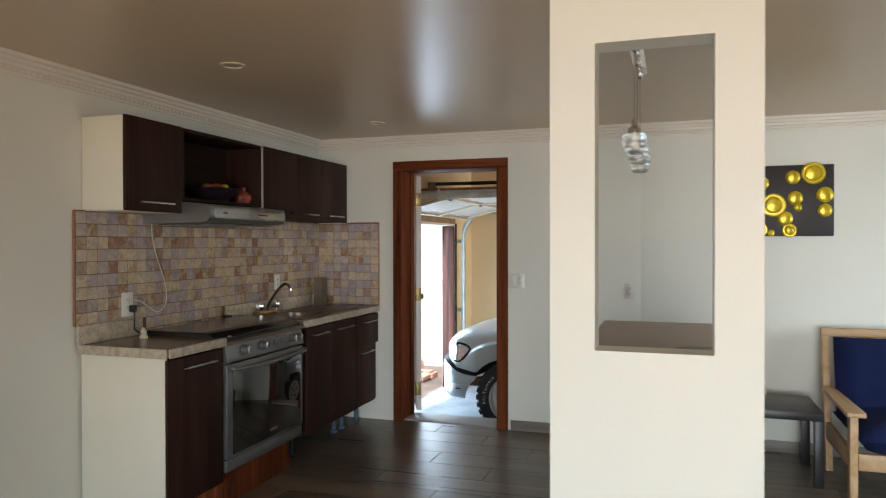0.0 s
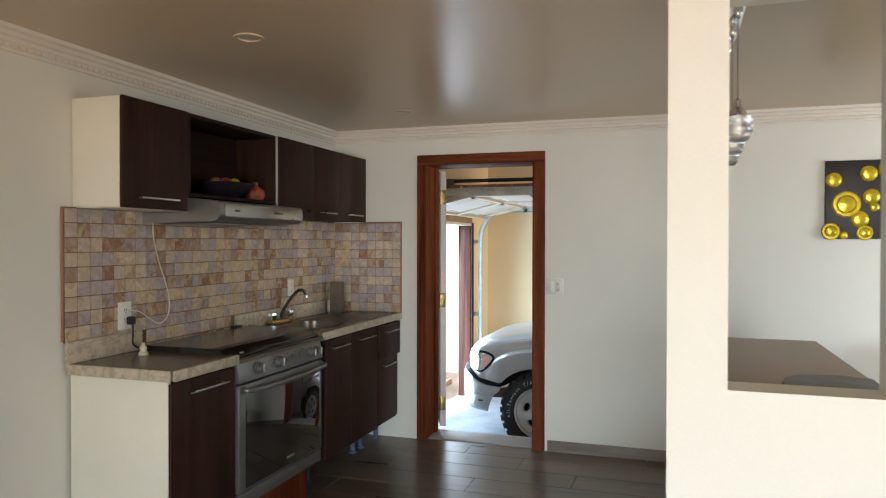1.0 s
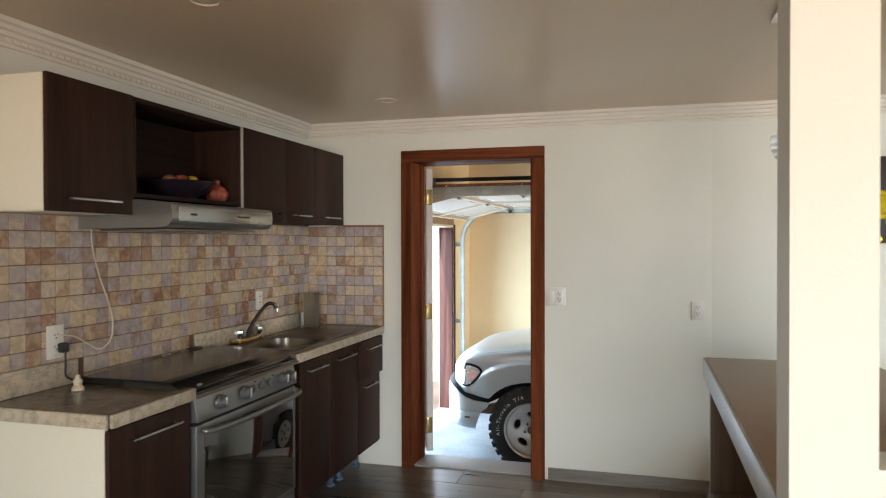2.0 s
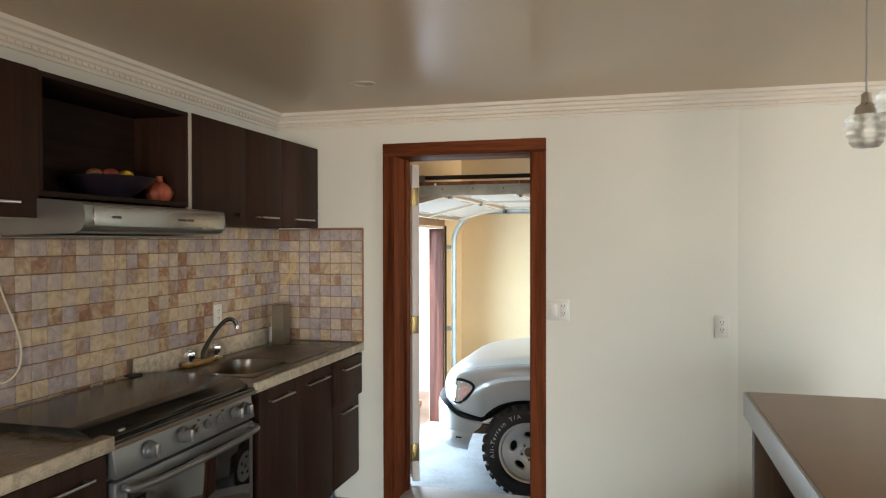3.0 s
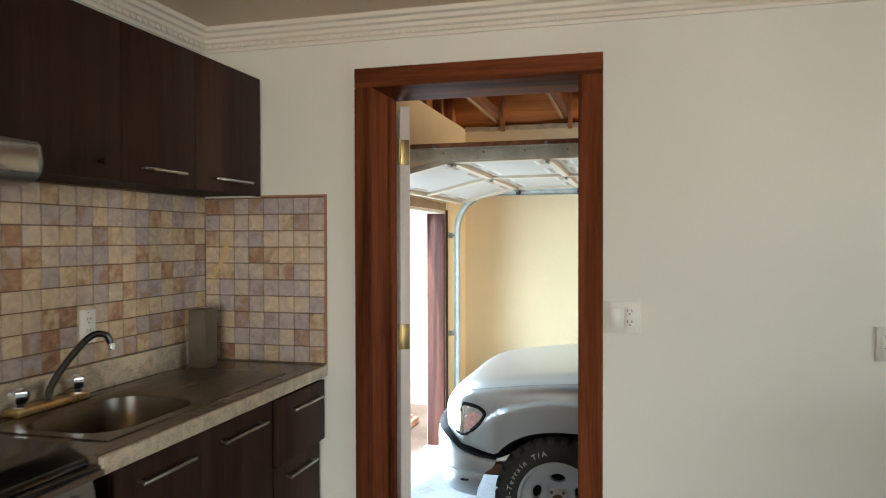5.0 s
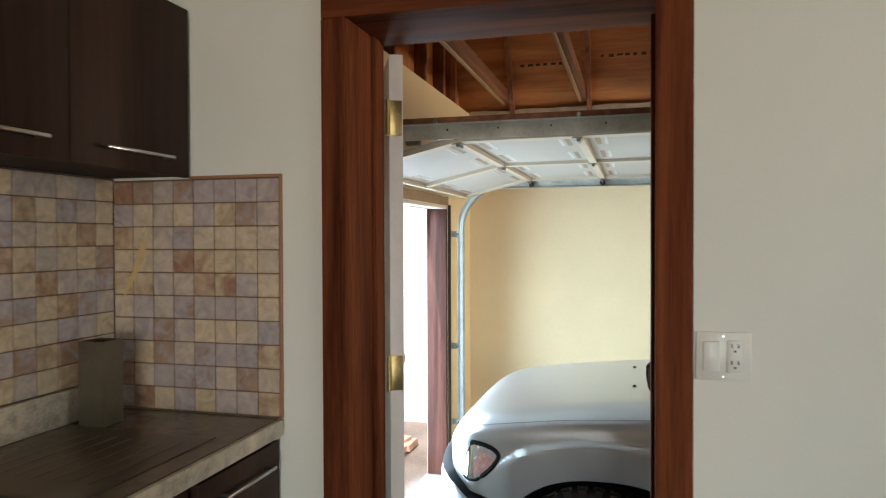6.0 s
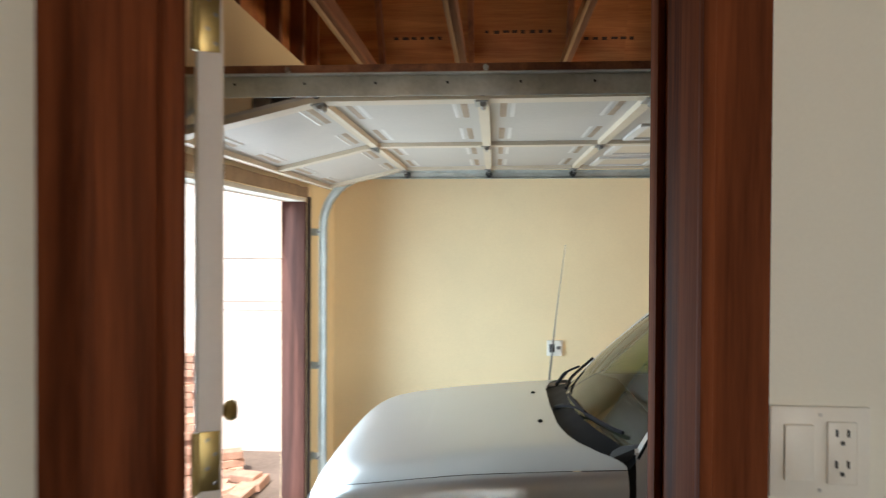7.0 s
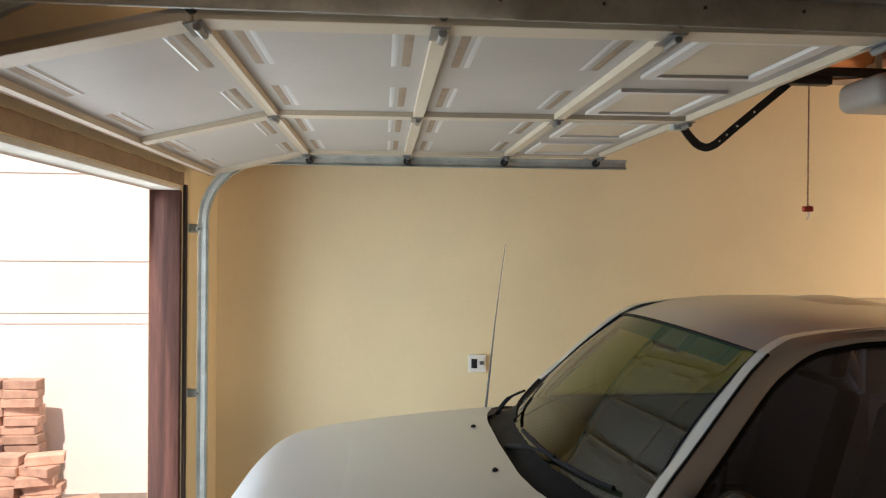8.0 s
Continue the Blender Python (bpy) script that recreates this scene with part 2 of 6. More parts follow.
def marble_tile(name, stops, rough=0.22):
    """Small stone tiles: each piece takes its own tone out of a range, with veins and clouds."""
    m = bpy.data.materials.new(name)
    m.use_nodes = True
    n, link = m.node_tree.nodes, m.node_tree.links.new
    bsdf = n["Principled BSDF"]
    geo, info, add, mul = n.new("ShaderNodeNewGeometry"), n.new("ShaderNodeObjectInfo"), n.new("ShaderNodeVectorMath"), n.new("ShaderNodeMath")
    mul.operation, mul.inputs[1].default_value = "MULTIPLY", 31.0
    link(info.outputs["Random"], mul.inputs[0]), link(geo.outputs["Position"], add.inputs[0]), link(mul.outputs[0], add.inputs[1])
    cloud, vein = n.new("ShaderNodeTexNoise"), n.new("ShaderNodeTexNoise")
    cloud.inputs["Scale"].default_value, cloud.inputs["Detail"].default_value, cloud.inputs["Distortion"].default_value = 14, 6, 1.5
    vein.inputs["Scale"].default_value, vein.inputs["Detail"].default_value, vein.inputs["Distortion"].default_value = 17, 4, 2.0
    link(add.outputs[0], cloud.inputs["Vector"]), link(add.outputs[0], vein.inputs["Vector"])
    sh = n.new("ShaderNodeMath")
    sh.operation, sh.inputs[1].default_value = "MULTIPLY_ADD", 0.60
    off = n.new("ShaderNodeMath")
    off.operation, off.inputs[1].default_value = "ADD", -0.28
    link(cloud.outputs["Fac"], sh.inputs[0]), link(info.outputs["Random"], off.inputs[0]), link(off.outputs[0], sh.inputs[2])
    ramp = n.new("ShaderNodeValToRGB")
    els = ramp.color_ramp.elements
    els[0].position, els[0].color = stops[0][0], (*stops[0][1], 1)
    els[1].position, els[1].color = stops[-1][0], (*stops[-1][1], 1)
    for p, c in stops[1:-1]:
        els.new(p).color = (*c, 1)
    link(sh.outputs[0], ramp.inputs[0])
    vr = n.new("ShaderNodeMapRange")
    vr.inputs["From Min"].default_value, vr.inputs["From Max"].default_value = 0.3, 0.7
    vr.inputs["To Min"].default_value, vr.inputs["To Max"].default_value = 0.78, 1.12
    hsv = n.new("ShaderNodeHueSaturation")
    link(vein.outputs["Fac"], vr.inputs["Value"]), link(vr.outputs[0], hsv.inputs["Value"]), link(ramp.outputs[0], hsv.inputs["Color"])
    link(hsv.outputs[0], bsdf.inputs["Base Color"])
    bsdf.inputs["Roughness"].default_value = rough
    b = n.new("ShaderNodeBump")
    b.inputs["Strength"].default_value, b.inputs["Distance"].default_value = 0.08, 0.003
    link(vein.outputs["Fac"], b.inputs["Height"]), link(b.outputs[0], bsdf.inputs["Normal"])
    return m


WALL = surface("cream_wall_paint", (0.80, 0.79, 0.705), 0.6, vary=0.05, scale=1.2, fine=180, bump=0.10, spec=0.3)
CEILING = surface("satin_ceiling_paint", (0.66, 0.53, 0.385), 0.31, vary=0.05, scale=1.0, fine=120, bump=0.02, rough_vary=0.05)
CROWN = surface("plaster_white", (0.81, 0.755, 0.66), 0.5, vary=0.06, scale=4, fine=160, bump=0.05)
GARAGE_PAINT = surface("yellow_garage_paint", (0.80, 0.645, 0.40), 0.6, vary=0.08, scale=1.3, fine=90, bump=0.14, spec=0.3)
CONCRETE = surface("garage_concrete", (0.21, 0.212, 0.22), 0.75, vary=0.5, scale=2.6, fine=40, bump=0.25)
EARTH = surface("bare_earth", (0.20, 0.165, 0.145), 0.95, vary=0.45, scale=2.0, fine=30, bump=0.7)
OUT_WALL = surface("white_render", (0.90, 0.865, 0.86), 0.85, vary=0.1, scale=1.2, fine=70, bump=0.3)
DOOR_WOOD = wood("red_brown_varnished_wood", (0.058, 0.015, 0.006), (0.215, 0.062, 0.024), "z", 0.66, 10, spec=0.04)
DOOR_WOOD_X = wood("red_brown_varnished_wood_across", (0.058, 0.015, 0.006), (0.215, 0.062, 0.024), "x", 0.62, 10, spec=0.05)
ESPRESSO = wood("espresso_laminate", (0.023, 0.0095, 0.006), (0.050, 0.0235, 0.0155), "z", 0.56, 16, bump=0.05, spec=0.16)
# darker copy of the laminate: shade of the inner boards put into its colour
ESPRESSO_SHADE = wood("espresso_laminate_shaded", (0.015, 0.0075, 0.005), (0.031, 0.016, 0.011), "y", 0.6, 16, bump=0.05, spec=0.12)
CREAM_BOARD = surface("cream_melamine", (0.80, 0.77, 0.64), 0.45, vary=0.05, scale=2, fine=120, bump=0.02)
GRANITE = surface("beige_granite_laminate", (0.47, 0.40, 0.30), 0.33, vary=0.45, scale=30, fine=240, bump=0.05, fine_vary=0.9)
GRANITE_TOP = surface("brown_granite_laminate", (0.165, 0.128, 0.088), 0.22, vary=0.30, scale=25, fine=260, bump=0.03, fine_vary=0.8)
STEEL = surface("brushed_steel", (0.55, 0.55, 0.54), 0.30, 1.0, vary=0.10, scale=4, fine=150, bump=0.03)
GREY_STEEL = surface("grey_painted_steel", (0.20, 0.20, 0.20), 0.35, 0.6, vary=0.12, scale=4, fine=120, bump=0.02)
CHROME = surface("chrome", (0.82, 0.82, 0.82), 0.10, 1.0, vary=0.03, scale=6, fine=90, bump=0.0, rough_vary=0.04)
BLACK_ENAMEL = surface("black_enamel", (0.010, 0.009, 0.008), 0.18, vary=0.3, scale=8, fine=80, bump=0.02, rough_vary=0.06)
BLACK_PLASTIC = surface("black_plastic", (0.018, 0.018, 0.018), 0.45, vary=0.3, scale=8, fine=120, bump=0.06)
WHITE_PLASTIC = surface("white_plastic", (0.78, 0.76, 0.70), 0.35, vary=0.05, scale=10, fine=150, bump=0.02)
GROUT = surface("brown_grout", (0.17, 0.095, 0.055), 0.9, vary=0.25, scale=8, fine=150, bump=0.3)
BRASS = surface("brass", (0.322, 0.245, 0.105), 0.38, 1.0, vary=0.2, scale=12, fine=140, bump=0.05)
GALV = surface("galvanised_steel", (0.47, 0.49, 0.46), 0.42, 0.6, vary=0.3, scale=9, fine=80, bump=0.05)
PLANK = wood("wood_look_floor", (0.072, 0.052, 0.037), (0.19, 0.145, 0.108), "x", 0.30, 7, per_piece=0.16, bump=0.06)
PINE = wood("pale_pine", (0.46, 0.27, 0.12), (0.70, 0.48, 0.26), "y", 0.45, 8)
NAVY = surface("navy_cotton", (0.010, 0.016, 0.060), 0.95, vary=0.35, scale=6, fine=220, bump=0.3, spec=0.15)
BLACK_WOOD = surface("black_lacquer", (0.018, 0.016, 0.018), 0.4, vary=0.3, scale=5, fine=90, bump=0.05)


# ---- the setting ----
WX, WY, TOP = -2.81, 5.19, 2.29          # kitchen: side wall, door wall, ceiling
GX, GY, GFLOOR, GTOP = -2.80, 9.85, -0.52, 2.58   # garage: door wall, far wall, floor, wall top
EAST, SOUTH = 3.5, -3.2


def structure(name, bm, material, label, category):
    return solid(name, bm, material, (0, 0, 0), label, category, kind="structure")


# kitchen shell
bm = bmesh.new()
box(bm, WX - 0.2, -2.125 + 0.03, WY, WY + 0.29, GFLOOR - 0.1, 3.66)
box(bm, -2.125 + 0.03, -1.18 - 0.03, WY, WY + 0.29, 2.06, 3.66)
box(bm, -2.125 + 0.03, -1.18 - 0.03, WY, WY + 0.29, GFLOOR - 0.1, -0.06)
prism(bm, [(-1.21, WY), (-0.245, WY), (-0.2, WY + 0.006), (-0.2, WY + 0.29), (-1.21, WY + 0.29)], "z", GFLOOR - 0.1, 3.66)
box(bm, -0.2, EAST + 0.2, WY + 0.006, WY + 0.29, GFLOOR - 0.1, 3.66)
wall_north = structure("wall_north", bm, WALL, "cream painted plaster wall with a doorway", "wall")
wall_west = structure("wall_west", box_bm(WX - 0.2, WX, SOUTH, WY, -0.2, 2.5), WALL, "cream painted plaster wall behind the kitchen units", "wall")
bm = bmesh.new()
box(bm, WX - 0.2, -0.65, SOUTH - 0.2, SOUTH, -0.2, 2.5), box(bm, 1.55, EAST + 0.2, SOUTH - 0.2, SOUTH, -0.2, 2.5)
box(bm, -0.65, 1.55, SOUTH - 0.2, SOUTH, 2.1, 2.5), box(bm, -0.65, 1.55, SOUTH - 0.2, SOUTH, -0.2, 0.03)
wall_south = structure("wall_south", bm, WALL, "cream painted plaster wall with a wide window", "wall")
bm = bmesh.new()
box(bm, EAST, EAST + 0.2, SOUTH, 2.2, -0.2, 2.5), box(bm, EAST, EAST + 0.2, 4.4, WY, -0.2, 2.5)
box(bm, EAST, EAST + 0.2, 2.2, 4.4, 2.0, 2.5), box(bm, EAST, EAST + 0.2, 2.2, 4.4, -0.2, 0.7)
wall_east = structure("wall_east", bm, WALL, "cream painted plaster wall with a window", "wall")
ceiling = structure("ceiling", box_bm(WX - 0.2, EAST + 0.2, SOUTH - 0.2, WY, TOP, TOP + 0.15), CEILING, "greyish satin painted plaster ceiling", "ceiling")
subfloor = structure("subfloor", box_bm(WX - 0.2, EAST + 0.2, SOUTH - 0.2, WY + 0.29, -0.20, -0.012), GROUT, "screed under the wood-look floor", "floor")


# crown moulding: stepped profile with a row of dentils
def crown(name, p, q, inward, length_axis):
    th = structure(name, bmesh.new(), CROWN, "stepped white plaster crown moulding with dentils", "moulding")
    prof = [(0, 0), (0.012, 0), (0.014, 0.012), (0.020, 0.016), (0.020, 0.030), (0.030, 0.036), (0.032, 0.050),
            (0.044, 0.056), (0.048, 0.070), (0.062, 0.076), (0.066, 0.092), (0, 0.092)]
    bm = bmesh.new()
    rows = []
    for e in (p, q):
        rows.append([Vector(e) + Vector(inward) * d + Vector((0, 0, TOP - 0.092 + h)) for d, h in prof])
    vs = grid(bm, rows, smooth=False, close=True)
    bm.faces.new(vs[0]), bm.faces.new(vs[1][::-1])
    part("cornice", bm, CROWN, th)
    bm = bmesh.new()
    n = int((Vector(q) - Vector(p)).length / 0.034)
    for i in range(n):
        c = Vector(p).lerp(Vector(q), (i + 0.5) / n)
        a = c + Vector(inward) * 0.016
        b = c + Vector(inward) * 0.0275
        d = (Vector(q) - Vector(p)).normalized() * 0.0095
        lo, hi = [min(a[k] - abs(d[k]), b[k] - abs(d[k])) for k in (0, 1)], [max(a[k] + abs(d[k]), b[k] + abs(d[k])) for k in (0, 1)]
        box(bm, lo[0], hi[0], lo[1], hi[1], TOP - 0.077, TOP - 0.064)
    tagged(part("dentil_row", bm, CROWN, th), kind="stuff")
    return th


crown("crown_moulding_west", (WX, SOUTH, 0), (WX, WY, 0), (1, 0, 0), "y")
crown("crown_moulding_north", (WX + 0.002, WY, 0), (-0.2, WY, 0), (0, -1, 0), "x")
crown("crown_moulding_living", (-0.2, WY + 0.006, 0), (EAST, WY + 0.006, 0), (0, -1, 0), "x")

# grey wood-look skirting on the door wall
BASE = wood("grey_wood_skirting", (0.16, 0.135, 0.11), (0.33, 0.29, 0.25), "x", 0.5, 8)
structure("baseboard_north", box_bm(-1.16, -0.2, WY - 0.012, WY, 0, 0.078, 0.003), BASE, "grey wood-look tile skirting", "skirting")
structure("baseboard_living", box_bm(-0.2, EAST, WY - 0.006, WY + 0.006, 0, 0.078, 0.003), BASE, "grey wood-look tile skirting", "skirting")

# free-standing wall piece with a tall opening
bm = bmesh.new()
PX0, PX1, PY0, PY1 = -0.344, 0.28, 2.13, 2.25
hole = ((-0.204, 1.10), (0.145, 1.10), (0.145, 2.055), (-0.204, 2.055))
rim = ((PX0, 0), (PX1, 0), (PX1, TOP), (PX0, TOP))
grid(bm, [[(x, y, z) for x, z in loop] for loop, y in ((rim, PY0), (hole, PY0), (hole, PY1), (rim, PY1), (rim, PY0))], smooth=False, close=True)
bmesh.ops.remove_doubles(bm, verts=bm.verts, dist=0.0005)
structure("wall_pier", bm, WALL, "cream plastered wall pier with a tall narrow opening", "wall")

# garage shell
bm = bmesh.new()
box(bm, GX - 0.18, GX, WY + 0.29, 6.72, GFLOOR - 0.1, GTOP)
box(bm, GX - 0.18, GX, 9.03, GY, GFLOOR - 0.1, GTOP)
box(bm, GX - 0.18, GX, 6.72, 9.03, 1.69, GTOP)
structure("garage_wall_west", bm, GARAGE_PAINT, "yellow painted garage wall with a vehicle opening", "wall")
structure("garage_wall_north", box_bm(GX - 0.18, 4.2, GY, GY + 0.18, GFLOOR - 0.1, GTOP), GARAGE_PAINT, "yellow painted plaster garage wall", "wall")
bm = bmesh.new()
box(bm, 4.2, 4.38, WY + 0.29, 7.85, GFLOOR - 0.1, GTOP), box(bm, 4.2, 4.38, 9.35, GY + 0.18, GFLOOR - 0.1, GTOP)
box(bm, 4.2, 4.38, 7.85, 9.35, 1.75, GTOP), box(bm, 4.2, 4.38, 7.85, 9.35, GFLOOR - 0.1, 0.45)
structure("garage_wall_east", bm, GARAGE_PAINT, "yellow painted plaster garage wall with a window", "wall")
structure("garage_floor", box_bm(GX - 0.18, 4.38, WY + 0.29, GY + 0.18, GFLOOR - 0.1, GFLOOR), CONCRETE, "pale grey concrete garage floor", "floor")

# unseen skin on the house wall, added dark to dim the truck's near side
bm = bmesh.new()
box(bm, GX, -2.10, WY + 0.291, WY + 0.296, GFLOOR, 3.66), box(bm, -1.21, 4.2, WY + 0.291, WY + 0.296, GFLOOR, 3.66)
box(bm, -2.10, -1.21, WY + 0.291, WY + 0.296, 2.06, 3.66), box(bm, -2.10, -1.21, WY + 0.291, WY + 0.296, GFLOOR, -0.07)
structure("garage_south_skin", bm, surface("grey_brown_skin", (0.22, 0.18, 0.145), 0.9, vary=0.2, scale=3, fine=60, bump=0.3), "unseen grey-brown skin on the house wall, dims the truck", "wall")

# outdoors
structure("ground", box_bm(-400, 400, -400, 400, GFLOOR - 0.4, GFLOOR - 0.10), EARTH, "bare brown earth reaching the horizon", "ground")
structure("yard", box_bm(-9, GX - 0.181, 4.5, 10.6, GFLOOR - 0.10, GFLOOR - 0.02), EARTH, "bare brown earth yard", "ground")
yard_wall = structure("yard_wall", box_bm(-9, GX - 0.181, 10.6, 10.8, GFLOOR - 0.10, 3.2), OUT_WALL, "white rendered boundary wall in full sun", "wall")


# ---- doorway ----
JL, JR, HEAD = -2.06, -1.26, 2.018       # clear opening between the jambs
doorway = thing("door_frame", (-1.66, WY, 0), "red-brown varnished wooden door frame with flat casing", "door frame", kind="structure")
part("jamb", box_bm(JL - 0.035, JL, WY - 0.004, WY + 0.295, 0, HEAD + 0.03, 0.003), DOOR_WOOD, doorway)
part("jamb", box_bm(JR, JR + 0.035, WY - 0.004, WY + 0.295, 0, HEAD + 0.03, 0.003), DOOR_WOOD, doorway)
part("head", box_bm(JL, JR, WY - 0.004, WY + 0.295, HEAD, HEAD + 0.03, 0.003), DOOR_WOOD_X, doorway)
for x0, x1 in ((-2.125, JL + 0.006), (JR - 0.006, -1.18)):
    bm = box_bm(x0, x1, WY - 0.022, WY - 0.004, 0, HEAD - 0.004, 0.004)
    inner = x1 if x0 < -2 else x0
    side = -1 if x0 < -2 else 1
    box(bm, min(inner, inner + side * 0.016), max(inner, inner + side * 0.016), WY - 0.028, WY - 0.022, 0, HEAD - 0.004, 0.002)
    part("casing", bm, DOOR_WOOD, doorway)
part("casing", box_bm(-2.125, -1.18, WY - 0.022, WY - 0.004, HEAD - 0.004, 2.09, 0.004), DOOR_WOOD_X, doorway)
for x0, x1 in ((JL, JL + 0.012), (JR - 0.012, JR)):
    part("door_stop", box_bm(x0, x1, WY + 0.19, WY + 0.235, 0, HEAD, 0.003), DOOR_WOOD, doorway)
part("threshold", box_bm(JL, JR, WY + 0.05, WY + 0.295, -0.012, 0.004, 0.003), surface("threshold_stone", (0.42, 0.40, 0.37), 0.5, vary=0.2), doorway)

# white door, swung wide open into the garage
WHITE_DOOR = surface("white_door_paint", (0.72, 0.68, 0.64), 0.42, vary=0.07, scale=2.0, fine=90, bump=0.06)
leaf = thing("door_1", (-2.060, 5.53, 0.0), "white painted panel door standing wide open", "door", kind="structure")
L = Vector((0, 0, 0))
bm = box_bm(-2.060, -2.060 + 0.044, 5.53, 6.29, 0.012, 2.006, 0.003)
part("slab", bm, WHITE_DOOR, leaf)
for z0, z1 in ((0.18, 0.82), (1.02, 1.86)):
    for y0, y1 in ((5.63, 5.87), (5.95, 6.19)):
        bm = box_bm(-2.016, -2.012, y0, y1, z0, z1, 0.0015)
        box(bm, -2.012, -2.008, y0 + 0.03, y1 - 0.03, z0 + 0.03, z1 - 0.03, 0.0015)
        part("raised_panel", bm, WHITE_DOOR, leaf)
knob = part("rosette", lathe(bmesh.new(), [(0, -0.001), (0.032, 0), (0.030, 0.008), (0.014, 0.012), (0.013, 0.03), (0.026, 0.04), (0.030, 0.055), (0.024, 0.068), (0, 0.072)],
                             (-2.016, 6.22, 0.93), "x"), BRASS, leaf, "round brass door knob")
for zc in (0.195, 1.0, 1.806):
    bm = box_bm(-2.066, -2.020, 5.5265, 5.5295, zc - 0.055, zc + 0.055, 0.001)
    rod(bm, (-2.064, 5.520, zc - 0.056), (-2.064, 5.520, zc + 0.056), 0.007)
    hinge = part("hinge", bm, BRASS, leaf, "brass butt hinge")
    for dz in (-0.04, -0.013, 0.013, 0.04):
        part("screw", lathe(bmesh.new(), [(0.004, 0), (0.004, 0.0008), (0, 0.001)], (-2.036 + (0.008 if dz in (-0.04, 0.013) else -0.006), 5.5265, zc + dz), "y", 8), GREY_STEEL, hinge)
leaf.rotation_euler = (0, 0, radians(24))

# ---- floor planks ----
floor = thing("floor", (0, 0, -0.012), "brown wood-look tile planks with dark joints", "floor", kind="structure")
PITCH, PLEN = 0.242, 1.21
plank_meshes = {}


def plank_of(length):
    """A plank cut to a length; alike planks share one mesh."""
    key = round(length, 3)
    if key not in plank_meshes:
        plank_meshes[key] = mesh_of("plank", box_bm(-key / 2 + 0.0015, key / 2 - 0.0015, -PITCH / 2 + 0.0015, PITCH / 2 - 0.0015, -0.006, 0.006, 0.0015, 1), PLANK)
    return plank_meshes[key]


row = 0
y = WY + 0.02 - PITCH / 2
while y - PITCH / 2 > SOUTH - 0.01:
    x = WX - 0.1 + (0.0, 0.42, 0.80, 0.21, 0.63)[row % 5] - PLEN / 2
    while x < EAST + 0.5:
        x0, x1 = max(x - PLEN / 2, WX + 0.001), min(x + PLEN / 2, EAST - 0.001)
        if y < WY - PITCH / 2 + 0.03 and x1 - x0 > 0.03:
            piece("plank", plank_of(x1 - x0), floor, ((x0 + x1) / 2, y, -0.006))
        x += PLEN
    y -= PITCH
    row += 1

# ---- base units ----
FRONT, FX = -2.29, -2.272               # carcass front, face of the doors


def bar_handle(parent, p, q, out):
    """A slim bar pull on two stubs, out from a front along +x."""
    p, q = Vector(p), Vector(q)
    bm = beam(bmesh.new(), p + Vector((out, 0, 0)), q + Vector((out, 0, 0)), 0.009, 0.009, (0, 0, 1) if abs((q - p).z) < 0.01 else (1, 0, 0), 0.003)
    for e in (p.lerp(q, 0.06), p.lerp(q, 0.94)):
        rod(bm, e, e + Vector((out, 0, 0)), 0.0045, seg=8)
    return part("handle", bm, STEEL, parent, "slim brushed steel bar handle")


def plastic_leg(parent, x, y, top):
    bm = lathe(bmesh.new(), [(0.027, 0), (0.027, 0.012), (0.017, 0.02), (0.017, top - 0.012), (0.03, top - 0.008), (0.03, top)], (x, y, 0), "z", 14)
    return part("leg", bm, BLUE_PLASTIC, parent, "blue-grey plastic adjustable leg")


BLUE_PLASTIC = surface("blue_grey_plastic", (0.07, 0.10, 0.15), 0.5, vary=0.15, scale=9)


def base_unit(y0, y1, label, fronts, end_panel=False):
    th = thing("base_cabinet", (-2.54, (y0 + y1) / 2, 0.0), label, "cabinet", "kitchen base units")
    bm = box_bm(-2.795, FRONT, y0 + 0.018, y1 - 0.001, 0.165, 0.183)
    box(bm, -2.795, -2.785, y0 + 0.018, y1 - 0.001, 0.183, 0.884), box(bm, -2.785, FRONT, y1 - 0.018, y1 - 0.001, 0.183, 0.884)
    part("carcass", bm, ESPRESSO_SHADE, th)
    part("side_panel", box_bm(-2.795, FRONT, y0, y0 + 0.018, 0.0 if end_panel else 0.165, 0.884, 0.001), CREAM_BOARD if end_panel else ESPRESSO, th, "cream melamine end panel" if end_panel else "")
    for a, b, z0, z1, dx in fronts:
        door = part("door" if z1 - z0 > 0.3 else "drawer_front", box_bm(FRONT + 0.001, FX + dx, a + 0.0015, b - 0.0015, z0, z1, 0.0015), ESPRESSO, th)
        bar_handle(door, (FX + dx, a + 0.2 * (b - a), z1 - 0.052), (FX + dx, a + 0.82 * (b - a), z1 - 0.052), 0.026)
    for lx in (-2.43, -2.72):
        for ly in ((y0 + 0.06, y1 - 0.06) if not end_panel else (y1 - 0.05,)):
            plastic_leg(th, lx, ly, 0.165)
    return th


base_unit(2.686, 3.118, "espresso base cabinet with one door and cream end panel", [(2.686, 3.118, 0.15, 0.872, 0)], True)
base_unit(4.022, 4.785, "espresso sink cabinet with two plain doors on plastic legs", [(4.024, 4.375, 0.168, 0.872, 0), (4.375, 4.785, 0.168, 0.872, 0)])
base_unit(4.785, 5.175, "espresso cabinet with a drawer above one door on plastic legs", [(4.80, 5.175, 0.638, 0.872, 0.014), (4.80, 5.165, 0.18, 0.632, -0.004)])


